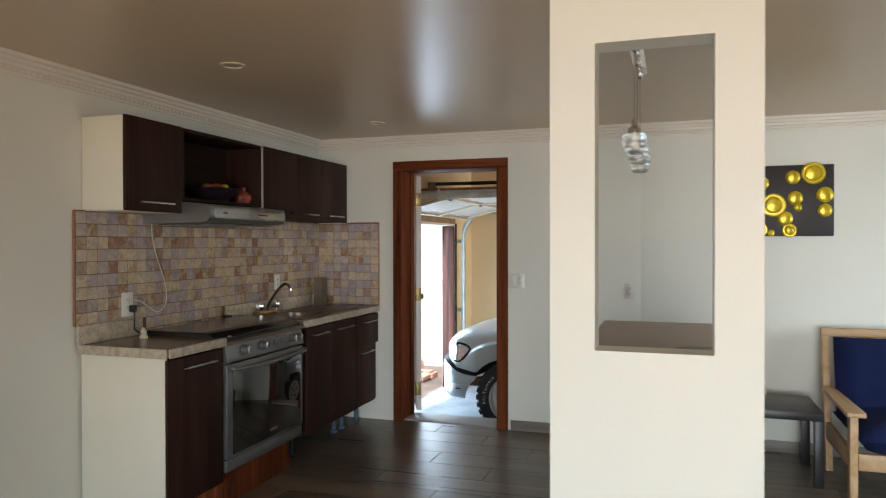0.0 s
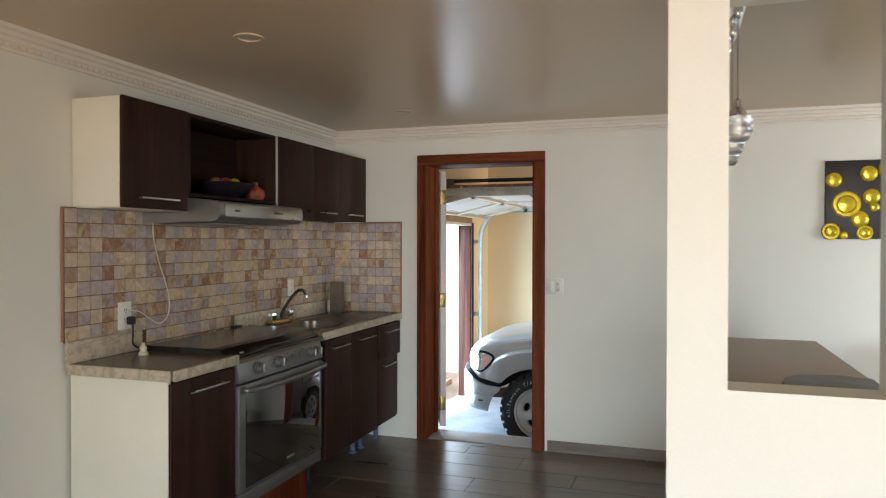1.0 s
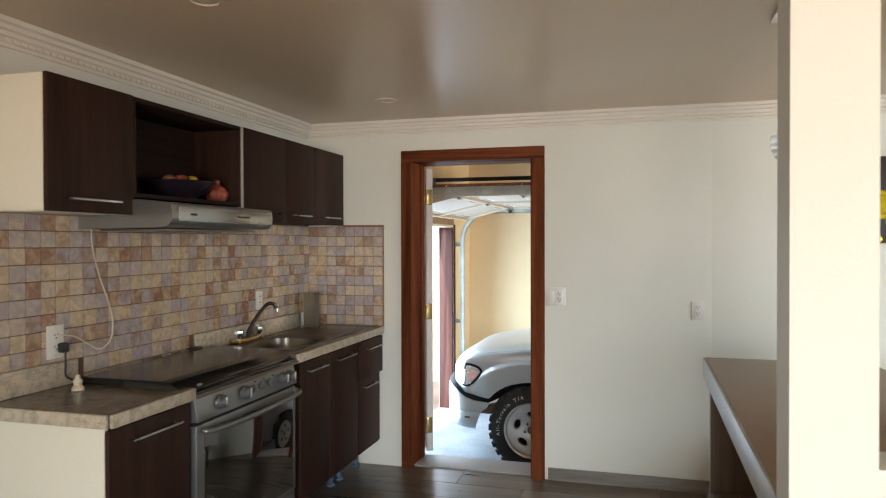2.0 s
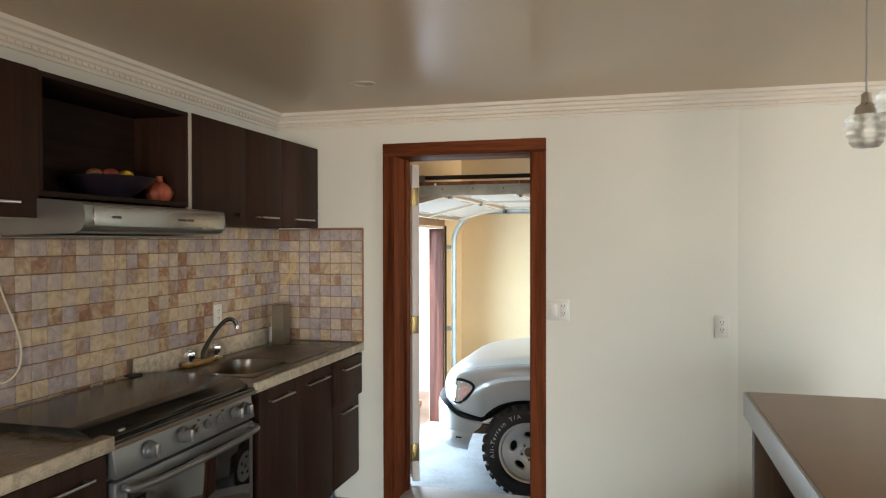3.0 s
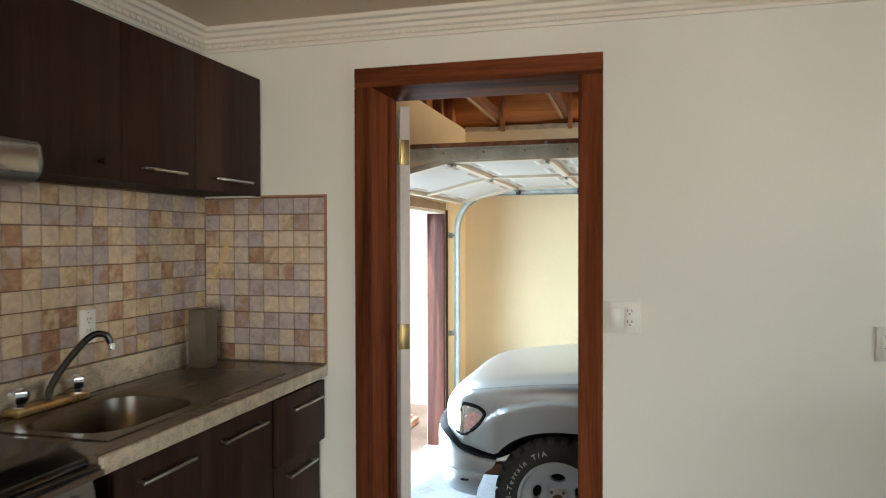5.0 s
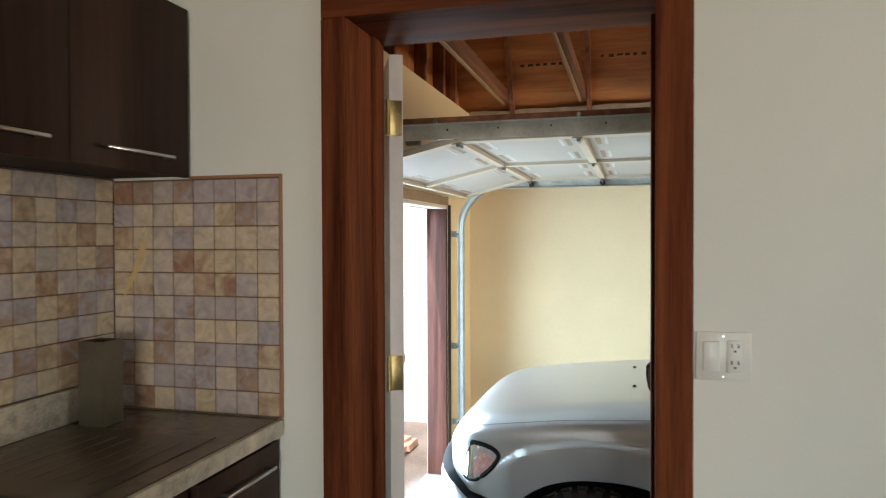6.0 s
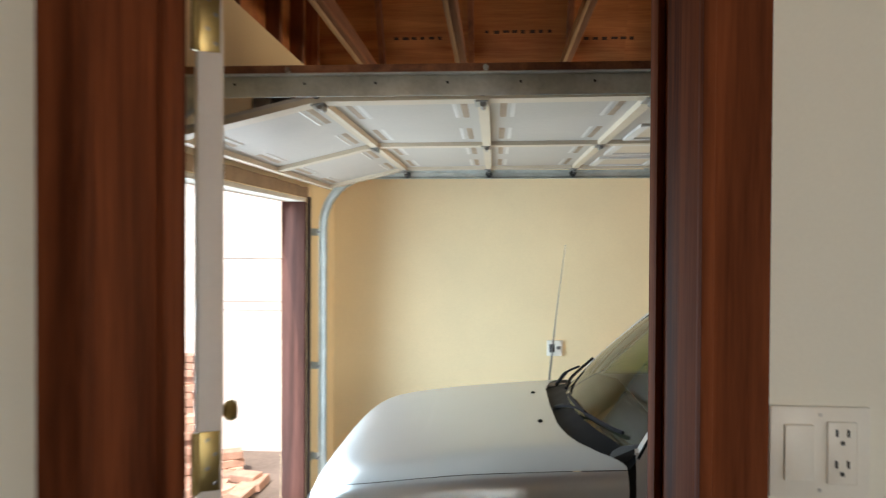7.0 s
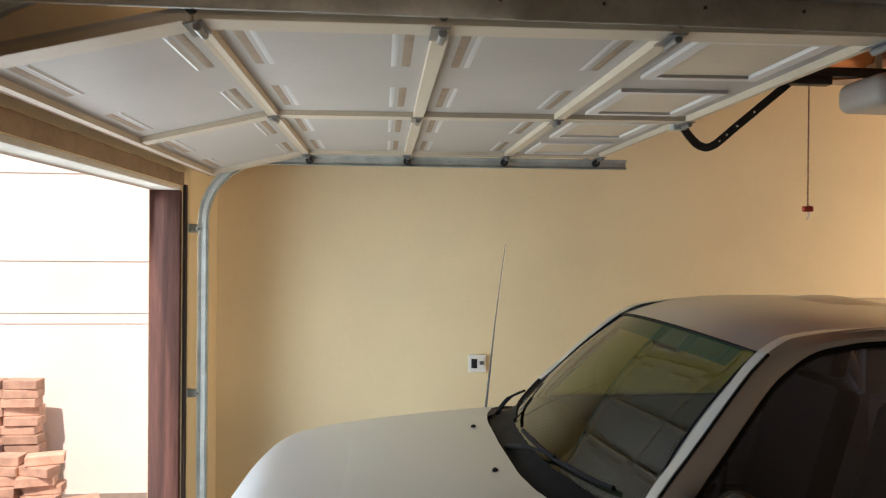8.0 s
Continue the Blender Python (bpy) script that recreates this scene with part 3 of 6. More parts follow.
# worktops
def worktop(y0, y1, name_label, hole=None):
    th = thing("worktop", (-2.54, (y0 + y1) / 2, 0.885), name_label, "worktop")
    bm = bmesh.new()
    xs = [-2.797, -2.262]
    if hole:
        hx0, hx1, hy0, hy1 = hole
        box(bm, xs[0], hx0, y0, y1, 0.886, 0.93), box(bm, hx1, xs[1], y0, y1, 0.886, 0.93)
        box(bm, hx0, hx1, y0, hy0, 0.886, 0.93), box(bm, hx0, hx1, hy1, y1, 0.886, 0.93)
    else:
        box(bm, xs[0], xs[1], y0, y1, 0.886, 0.93)
    part("top", bm, GRANITE_TOP, th)
    bm = box_bm(-2.262, -2.245, y0, y1, 0.884, 0.9305, 0.006)
    part("edge", bm, GRANITE, th, "speckled pale granite-look front edge")
    return th


wt = worktop(2.676, 3.122, "brown granite-look worktop with pale speckled edge")
part("edge", box_bm(-2.797, -2.262, 2.662, 2.676, 0.884, 0.9305, 0.005), GRANITE, wt, "speckled pale granite-look side edge")
bm = box_bm(-2.797, -2.777, 2.655, 3.10, 0.9305, 1.026, 0.004)
part("upstand", bm, GRANITE, wt, "pale speckled upstand")
wt2 = worktop(3.955, 5.18, "brown granite-look worktop with a steel sink in it", (-2.70, -2.335, 4.07, 4.95))
part("upstand", box_bm(-2.797, -2.777, 3.88, 5.02, 0.9305, 1.022, 0.004), GRANITE, wt2, "pale speckled upstand")

# steel sink with drainer
SINK_STEEL = surface("worn_sink_steel", (0.21, 0.185, 0.155), 0.32, 1.0, vary=0.25, scale=7, fine=170, bump=0.04, stretch=(1, 0.2, 1))
sink = thing("kitchen_sink", (-2.52, 4.5, 0.80), "stainless steel sink with one round-cornered basin and drainer", "sink")
bm = bmesh.new()


def round_rect(cx, cy, a, b, r, z, n=6):
    out = []
    for qx, qy, s in ((1, 1, 0), (-1, 1, 90), (-1, -1, 180), (1, -1, 270)):
        for k in range(n + 1):
            w = radians(s + 90 * k / n)
            out.append((cx + qx * (a - r) + r * math.cos(w), cy + qy * (b - r) + r * math.sin(w), z))
    return out


cx, cy = -2.515, 4.31
outer = []
for p in round_rect(cx, cy, 0.155, 0.21, 0.10, 0.932):
    outer.append(p)
rim_pts = [(max(-2.715, min(-2.32, cx + (p[0] - cx) * 2.5)), max(4.055, min(4.965, cy + (p[1] - cy) * 3.5)), 0.9335) for p in outer]
rows = [[(x, y, 0.930) for x, y, z in rim_pts], rim_pts, round_rect(cx, cy, 0.165, 0.22, 0.11, 0.9335), round_rect(cx, cy, 0.155, 0.21, 0.10, 0.928),
        round_rect(cx, cy, 0.148, 0.203, 0.095, 0.86), round_rect(cx, cy, 0.135, 0.19, 0.085, 0.80), round_rect(cx, cy, 0.10, 0.15, 0.08, 0.785), round_rect(cx, cy, 0.03, 0.03, 0.029, 0.78)]
vs = grid(bm, rows, close=True)
bm.faces.new(vs[-1])
part("basin", bm, SINK_STEEL, sink)
for i in range(7):
    part("drainer_rib", box_bm(-2.66 + i * 0.047, -2.652 + i * 0.047, 4.60, 4.90, 0.9335, 0.9343, 0.0003), SINK_STEEL, sink)
part("drain", lathe(bmesh.new(), [(0.04, 0), (0.038, 0.004), (0.02, 0.003), (0, 0.001)], (cx, cy, 0.781)), CHROME, sink, "chrome drain fitting")
tap = thing("sink_tap", (-2.735, 4.30, 0.934), "swan-neck tap with two chrome handles on a brass base", "tap")
part("base", box_bm(-2.762, -2.708, 4.165, 4.435, 0.934, 0.957, 0.006), surface("worn_brass_plate", (0.55, 0.38, 0.17), 0.3, 0.9, vary=0.35, scale=18), tap, "worn brass-coloured base plate")
part("spout", tube(bmesh.new(), smooth_line([(-2.735, 4.30, 0.955), (-2.735, 4.305, 0.99), (-2.715, 4.335, 1.05), (-2.685, 4.38, 1.115), (-2.665, 4.408, 1.138), (-2.645, 4.43, 1.132), (-2.636, 4.44, 1.105)]), 0.0105), surface("dark_spout_steel", (0.07, 0.065, 0.06), 0.3, 0.8), tap, "dark steel swan-neck spout")
part("aerator", rod(bmesh.new(), (-2.636, 4.440, 1.108), (-2.634, 4.442, 1.088), 0.013), CHROME, tap)
for ty in (4.195, 4.405):
    k = part("tap_handle", lathe(bmesh.new(), [(0.016, 0), (0.016, 0.012), (0.026, 0.016), (0.029, 0.03), (0.027, 0.046), (0.012, 0.052), (0, 0.053)], (-2.735, ty, 0.957), "z", 6, False), CHROME, tap, "faceted chrome handle")
    part("cap", lathe(bmesh.new(), [(0.010, 0), (0.008, 0.003), (0, 0.004)], (-2.735, ty, 1.010), "z", 12), WHITE_PLASTIC, k)

# ---- cooker ----
SX, SY0, SY1 = -2.255, 3.13, 3.947
cooker = thing("gas_cooker", (-2.52, 3.54, 0.19), "grey steel cooker with a glass oven door and black hob", "cooker")
bm = box_bm(-2.78, SX - 0.04, SY0, SY1, 0.19, 0.885, 0.004)
part("body", bm, GREY_STEEL, cooker)
bm = prism(bmesh.new(), [(SX - 0.04, 0.79), (SX + 0.008, 0.79), (SX - 0.012, 0.893), (SX - 0.04, 0.893)], "y", SY0 + 0.002, SY1 - 0.002, 0.004)
panel = part("control_panel", bm, surface("silver_control_panel", (0.24, 0.24, 0.24), 0.33, 0.7, vary=0.08, scale=5), cooker)
for y, r in ((3.285, 0.030), (3.47, 0.030), (3.80, 0.027), (3.872, 0.027)):
    bm = lathe(bmesh.new(), [(r, 0), (r, 0.010), (r * 0.86, 0.014), (r * 0.80, 0.030), (r * 0.66, 0.034), (0, 0.035)], (SX + 0.001, y, 0.842), "x", 24)
    k = part("knob", bm, GREY_STEEL, panel, "steel control knob")
    part("grip", box_bm(SX + 0.033, SX + 0.041, y - 0.005, y + 0.005, 0.842 - r * 0.7, 0.842 + r * 0.7, 0.002), STEEL, k)
for y in (3.545, 3.62, 3.70):
    part("button", lathe(bmesh.new(), [(0.019, 0), (0.018, 0.006), (0.010, 0.007), (0.009, 0.012), (0, 0.013)], (SX + 0.0015, y, 0.842), "x", 16), GREY_STEEL, panel)
    part("mark", box_bm(SX - 0.004, SX + 0.004, y + 0.016, y + 0.021, 0.868, 0.873), BLACK_PLASTIC, panel)
oven = part("oven_door", box_bm(SX - 0.04, SX, SY0 + 0.003, SY1 - 0.003, 0.265, 0.778, 0.006), GREY_STEEL, cooker)
OVEN_GLASS = surface("dark_mirror_glass", (0.012, 0.010, 0.008), 0.04, vary=0.1, scale=3, bump=0, rough_vary=0.02, spec=0.9, coat=0.6)
part("oven_glass", box_bm(SX, SX + 0.004, SY0 + 0.052, SY1 - 0.038, 0.285, 0.742, 0.0015), OVEN_GLASS, oven, "dark reflecting oven glass")
bm = tube(bmesh.new(), smooth_line([(SX + 0.004, SY0 + 0.03, 0.762), (SX + 0.042, SY0 + 0.07, 0.752), (SX + 0.050, 3.54, 0.745), (SX + 0.042, SY1 - 0.06, 0.752), (SX + 0.004, SY1 - 0.02, 0.762)]), 0.012)
part("oven_handle", bm, GREY_STEEL, oven, "bowed grey metal handle")
part("badge", box_bm(SX + 0.004, SX + 0.0052, 3.55, 3.63, 0.318, 0.330, 0.0005), STEEL, oven)
part("drawer", box_bm(SX - 0.04, SX - 0.006, SY0 + 0.003, SY1 - 0.003, 0.195, 0.260, 0.005), GREY_STEEL, cooker)
bm = box_bm(-2.775, SX + 0.004, SY0 - 0.035, SY1 + 0.012, 0.8945, 0.912, 0.005)
hob = part("hob", bm, BLACK_ENAMEL, cooker, "glossy black enamel hob")
part("rim", box_bm(SX - 0.004, SX + 0.012, SY0 - 0.010, SY1 + 0.012, 0.886, 0.902, 0.004), surface("brown_hob_rim", (0.12, 0.085, 0.06), 0.35), cooker)
bm = prism(bmesh.new(), [(-2.765, 0.913), (-2.765, 0.952), (-2.735, 0.957), (-2.375, 0.957), (-2.335, 0.950), (-2.285, 0.926), (-2.275, 0.913)], "y", SY0 - 0.052, SY1 + 0.004, 0.005)
part("lid", bm, BLACK_ENAMEL, cooker, "folded glossy black hob cover")
part("lid_latch", box_bm(-2.295, -2.283, SY0 + 0.055, SY0 + 0.085, 0.920, 0.930, 0.003), STEEL, cooker)
part("hinge_bracket", box_bm(-2.775, -2.735, 3.80, 3.87, 0.957, 0.965, 0.003), BLACK_PLASTIC, cooker)
plinth = thing("cooker_plinth", (-2.5, 3.5, 0), "red-brown wooden box under the cooker", "plinth")
part("front_board", box_bm(-2.325, -2.305, 3.10, 3.86, 0, 0.188, 0.004), DOOR_WOOD, plinth)
for y0 in (3.10, 3.84):
    part("side_board", box_bm(-2.76, -2.326, y0, y0 + 0.02, 0, 0.188, 0.004), DOOR_WOOD, plinth)

# ---- wall units ----
UX = -2.536


def wall_unit(y0, y1, label, doors, z0=1.605, cream_end=False):
    th = thing("wall_cabinet", (-2.67, (y0 + y1) / 2, z0), label, "cabinet", "kitchen wall units")
    bm = box_bm(-2.806, UX - 0.018, y0 + 0.012, y1 - 0.001, z0, z0 + 0.016)
    box(bm, -2.806, UX - 0.018, y0 + 0.012, y1 - 0.001, 2.057, 2.073), box(bm, -2.806, -2.80, y0 + 0.012, y1 - 0.001, z0 + 0.016, 2.057)
    box(bm, -2.80, UX - 0.018, y1 - 0.016, y1 - 0.001, z0 + 0.016, 2.057)
    part("carcass", bm, ESPRESSO_SHADE, th)
    part("side_panel", box_bm(-2.806, UX - 0.018, y0, y0 + 0.012, z0, 2.073, 0.001), CREAM_BOARD if cream_end else ESPRESSO, th, "cream melamine end panel" if cream_end else "")
    if cream_end:
        part("underside", box_bm(-2.80, UX - 0.02, y0 + 0.012, y1 - 0.002, z0 - 0.004, z0, 0.001), CREAM_BOARD, th)
    for a, b in doors:
        d = part("door", box_bm(UX - 0.017, UX, a + 0.0015, b - 0.0015, z0 - 0.004, 2.075, 0.0015), ESPRESSO, th)
        if b - a > 0.45 or a > 4.3 or a < 3:
            bar_handle(d, (UX, a + 0.2 * (b - a), z0 + 0.042), (UX, a + 0.78 * (b - a), z0 + 0.042), 0.024)
        else:
            part("knob", lathe(bmesh.new(), [(0.006, 0), (0.005, 0.012), (0.011, 0.016), (0.010, 0.024), (0, 0.026)], (UX, b - 0.09, z0 + 0.045), "x", 12), ESPRESSO, d)
    return th


wall_unit(2.709, 3.135, "espresso wall cabinet with one door and cream end panel", [(2.709, 3.135)], cream_end=True)
wall_unit(3.935, 4.374, "espresso wall cabinet with one plain door", [(3.935, 4.374)])
wall_unit(4.374, 5.175, "espresso wall cabinet with two plain doors", [(4.374, 4.737), (4.737, 5.175)])
shelf = thing("open_shelf_unit", (-2.67, 3.53, 1.68), "dark open shelf unit over the cooker hood", "shelf unit")
part("bottom_board", box_bm(-2.806, UX - 0.004, 3.137, 3.915, 1.672, 1.690, 0.001), ESPRESSO_SHADE, shelf)
part("top_board", box_bm(-2.806, UX - 0.004, 3.137, 3.915, 2.055, 2.073, 0.001), ESPRESSO_SHADE, shelf)
part("back_board", box_bm(-2.806, -2.80, 3.137, 3.915, 1.690, 2.055), ESPRESSO_SHADE, shelf)
part("side_board", box_bm(-2.80, UX - 0.004, 3.137, 3.153, 1.690, 2.055, 0.001), ESPRESSO, shelf)
part("side_board", box_bm(-2.80, UX - 0.004, 3.899, 3.915, 1.690, 2.055, 0.001), ESPRESSO, shelf)
part("edge_strip", box_bm(UX - 0.02, UX + 0.001, 3.917, 3.933, 1.61, 2.073, 0.001), surface("pale_edge_band", (0.50, 0.44, 0.38), 0.4), shelf, "pale edge band")

# cooker hood
hood = thing("cooker_hood", (-2.58, 3.51, 1.55), "slim grey steel cooker hood with a curved front", "cooker hood")
HOOD_STEEL = surface("hood_steel", (0.34, 0.34, 0.33), 0.30, 0.85, vary=0.08, scale=3, fine=140, bump=0.02)
prof = [(-2.80, 1.546), (-2.40, 1.552), (-2.372, 1.560), (-2.358, 1.575), (-2.352, 1.600), (-2.358, 1.640), (-2.366, 1.648), (-2.50, 1.662), (-2.80, 1.668)]
bm = bmesh.new()
vs = grid(bm, [[(x, y, z) for x, z in prof] for y in (3.125, 3.14, 3.885, 3.90)], close=True)
bm.faces.new(vs[0]), bm.faces.new(vs[-1][::-1])
part("canopy", bm, HOOD_STEEL, hood)
part("front_visor", box_bm(-2.354, -2.347, 3.16, 3.885, 1.575, 1.637, 0.003), surface("hood_front", (0.40, 0.40, 0.39), 0.25, 0.9, vary=0.06), hood, "brushed steel front visor")
part("badge", box_bm(-2.347, -2.345, 3.235, 3.275, 1.601, 1.609), BLACK_PLASTIC, hood)
for i in range(4):
    part("switch", box_bm(-2.347, -2.3445, 3.58 + 0.025 * i, 3.597 + 0.025 * i, 1.601, 1.609, 0.0005), BLACK_PLASTIC, hood)
part("filter", box_bm(-2.74, -2.42, 3.18, 3.85, 1.540, 1.546, 0.001), GREY_STEEL, hood)

# bowl with fruit and a clay vase on the shelf
bowl = solid("fruit_bowl", lathe(bmesh.new(), [(0, 0), (0.075, 0), (0.085, 0.012), (0.13, 0.045), (0.165, 0.075), (0.170, 0.082), (0.160, 0.078), (0.12, 0.045), (0.07, 0.016), (0, 0.014)], (-2.67, 3.60, 1.69)),
             surface("dark_blue_glaze", (0.020, 0.014, 0.022), 0.35, vary=0.4, scale=20), (-2.67, 3.60, 1.69), "dark blue glazed fruit bowl on the open shelf", "bowl")


def fruit(name, x, y, z, r, col, label, squash=0.9):
    bm = bmesh.new()
    bmesh.ops.create_icosphere(bm, subdivisions=3, radius=r, matrix=Matrix.Translation((x, y, z)) @ Matrix.Diagonal((1, 1.05, squash, 1)))
    for v in bm.verts:
        d = (v.co - Vector((x, y, z))).normalized()
        v.co += d * (noise.noise(v.co * 25) * r * 0.05 - 0.18 * r * max(0, d.z - 0.85))
    return solid(name, bm, surface(name + "_skin", col, 0.35, vary=0.25, scale=20, fine=200, bump=0.1), (x, y, z - r * squash), label, "fruit")


fruit("lemon", -2.655, 3.675, 1.782, 0.030, (0.75, 0.52, 0.03), "ripe yellow lemon lying in the blue bowl")
fruit("apple", -2.63, 3.56, 1.772, 0.036, (0.22, 0.05, 0.03), "dark red apple lying in the blue bowl")
fruit("apple", -2.70, 3.60, 1.766, 0.036, (0.28, 0.07, 0.03), "red apple lying in the blue bowl")
fruit("apple", -2.66, 3.515, 1.774, 0.031, (0.20, 0.09, 0.04), "brownish red apple lying in the blue bowl")
bm = bmesh.new()
lathe(bm, [(0, 0), (0.03, 0), (0.048, 0.018), (0.054, 0.038), (0.048, 0.060), (0.030, 0.076), (0.016, 0.084), (0.013, 0.10), (0.015, 0.108), (0.009, 0.106), (0.008, 0.09), (0, 0.08)], (-2.63, 3.845, 1.69), "z", 36)
for v in bm.verts:
    d = Vector((v.co.x + 2.63, v.co.y - 3.845, 0))
    if d.length > 0.02:
        v.co += d * 0.07 * math.cos(8 * math.atan2(d.y, d.x))
solid("clay_vase", bm, surface("terracotta", (0.36, 0.085, 0.045), 0.5, vary=0.3, scale=25), (-2.63, 3.845, 1.69), "small ribbed terracotta vase on the open shelf", "vase")

# square steel holder by the sink
tin = thing("utensil_holder", (-2.705, 5.0, 0.93), "square dark steel holder standing in the worktop corner", "holder")
bm = bmesh.new()
square = ((-1, -1), (1, -1), (1, 1), (-1, 1))
grid(bm, [[(-2.690 + h * u, 5.0 + h * v, z) for u, v in square] for h, z in ((0.038, 0.935), (0.038, 1.158), (0.035, 1.158), (0.035, 0.937))], smooth=False, close=True)
part("wall", bm, surface("dull_bronze_steel", (0.22, 0.19, 0.14), 0.35, 0.8, vary=0.2, scale=12), tin)
part("base", box_bm(-2.728, -2.652, 4.962, 5.038, 0.930, 0.935, 0.001), BLACK_PLASTIC, tin)


# ---- power outlets ----
def outlet(name, face, u, z, w, h, kinds, label):
    """A wall plate. face 'y': on the door wall; 'x': on the tiled side wall."""
    def bx(u0, u1, z0, z1, d0, d1, bevel=0.0):
        return box_bm(u0, u1, WY - d1, WY - d0, z0, z1, bevel) if face == "y" else box_bm(-2.797 + d0, -2.797 + d1, u0, u1, z0, z1, bevel)
    th = thing(name, (u + w / 2, WY, z) if face == "y" else (-2.797, u + w / 2, z), label, "wall plate")
    part("plate", bx(u, u + w, z, z + h, 0, 0.006, 0.002), WHITE_PLASTIC, th)
    n = len(kinds)
    for i, k in enumerate(kinds):
        a = u + w * (i + 0.5) / n * 0.86 + 0.07 * w
        if k == "s":
            part("rocker", bx(a - 0.018, a + 0.018, z + 0.022, z + h - 0.022, 0.006, 0.010, 0.002), WHITE_PLASTIC, th)
        else:
            s = part("socket", bx(a - 0.018, a + 0.018, z + 0.018, z + h - 0.018, 0.006, 0.0085, 0.002), WHITE_PLASTIC, th)
            for zc in (z + h * 0.34, z + h * 0.68):
                for da in (-0.007, 0.007):
                    part("slot", bx(a + da - 0.0015, a + da + 0.0015, zc, zc + 0.009, 0.0085, 0.0092), BLACK_PLASTIC, s)
                part("slot", bx(a - 0.0025, a + 0.0025, zc - 0.010, zc - 0.005, 0.0085, 0.0092), BLACK_PLASTIC, s)
    for zc in (z + 0.010, z + h - 0.010):
        part("screw", bx(u + w / 2 - 0.002, u + w / 2 + 0.002, zc - 0.002, zc + 0.002, 0.006, 0.0068), STEEL, th)
    return th


outlet("light_switch", "y", -1.174, 1.091, 0.121, 0.114, "so", "white wall plate with a rocker switch and socket")
outlet("wall_socket", "y", -0.313, 1.025, 0.070, 0.114, "o", "white double socket plate on the cream wall")
outlet("wall_socket", "x", 2.958, 1.041, 0.082, 0.129, "o", "white socket plate on the tiled splashback")
outlet("wall_socket", "x", 4.485, 1.09, 0.068, 0.110, "o", "white socket plate behind the sink tap")
plug = thing("power_plug", (-2.788, 3.015, 1.06), "black plug with a cable going down to the cooker", "plug")
part("body", box_bm(-2.7885, -2.755, 3.003, 3.032, 1.062, 1.10, 0.006), BLACK_PLASTIC, plug)
part("cable", tube(bmesh.new(), smooth_line([(-2.762, 3.017, 1.064), (-2.760, 3.016, 1.02), (-2.765, 3.022, 0.97), (-2.768, 3.075, 0.94)]), 0.004), BLACK_PLASTIC, plug)
bm = tube(bmesh.new(), smooth_line([(-2.788, 3.186, 1.547), (-2.790, 3.19, 1.48), (-2.789, 3.225, 1.36), (-2.786, 3.275, 1.24), (-2.785, 3.300, 1.15), (-2.785, 3.285, 1.075), (-2.786, 3.225, 1.045), (-2.786, 3.16, 1.075), (-2.786, 3.09, 1.115), (-2.7855, 3.02, 1.130)]), 0.0032, 8)
solid("hood_cable", bm, surface("cream_cable", (0.66, 0.58, 0.43), 0.5), (-2.79, 3.2, 1.1), "thin cream cable hanging from the cooker hood", "cable")
bm = lathe(bmesh.new(), [(0, 0), (0.022, 0), (0.022, 0.010), (0.015, 0.016), (0.015, 0.026), (0.018, 0.032), (0.014, 0.04), (0.009, 0.044), (0.009, 0.056), (0, 0.058)], (-2.665, 2.975, 0.93))
solid("bottle_stopper", bm, surface("cream_ceramic", (0.66, 0.60, 0.47), 0.4), (-2.665, 2.975, 0.93), "small cream turned stopper on the worktop", "stopper")

# ---- recessed ceiling lights ----
for y in (2.80, 4.51):
    th = thing("ceiling_light", (-1.98, y, TOP), "round white recessed ceiling light, switched off", "ceiling light", "ceiling lights")
    part("trim_ring", lathe(bmesh.new(), [(0.062, 0.001), (0.060, -0.004), (0.046, -0.006), (0.043, -0.002), (0.043, 0.001)], (-1.98, y, TOP - 0.0005)), CEILING, th)
    part("diffuser", lathe(bmesh.new(), [(0.043, -0.0015), (0.02, -0.003), (0, -0.0032)], (-1.98, y, TOP)), surface("frosted_cover", (0.55, 0.50, 0.43), 0.4), th)

# ---- pendant lamp over the bar ----
pend = thing("pendant_lamp", (-0.125, 3.2, TOP), "steel ceiling bar with a row of ribbed glass pendants", "pendant lamp")
part("ceiling_plate", box_bm(-0.155, -0.095, 2.84, 3.52, TOP - 0.022, TOP, 0.004), CHROME, pend, "brushed steel ceiling plate")
RIBBED = glass("ribbed_frosted_glass", (0.80, 0.82, 0.82), 0.30)
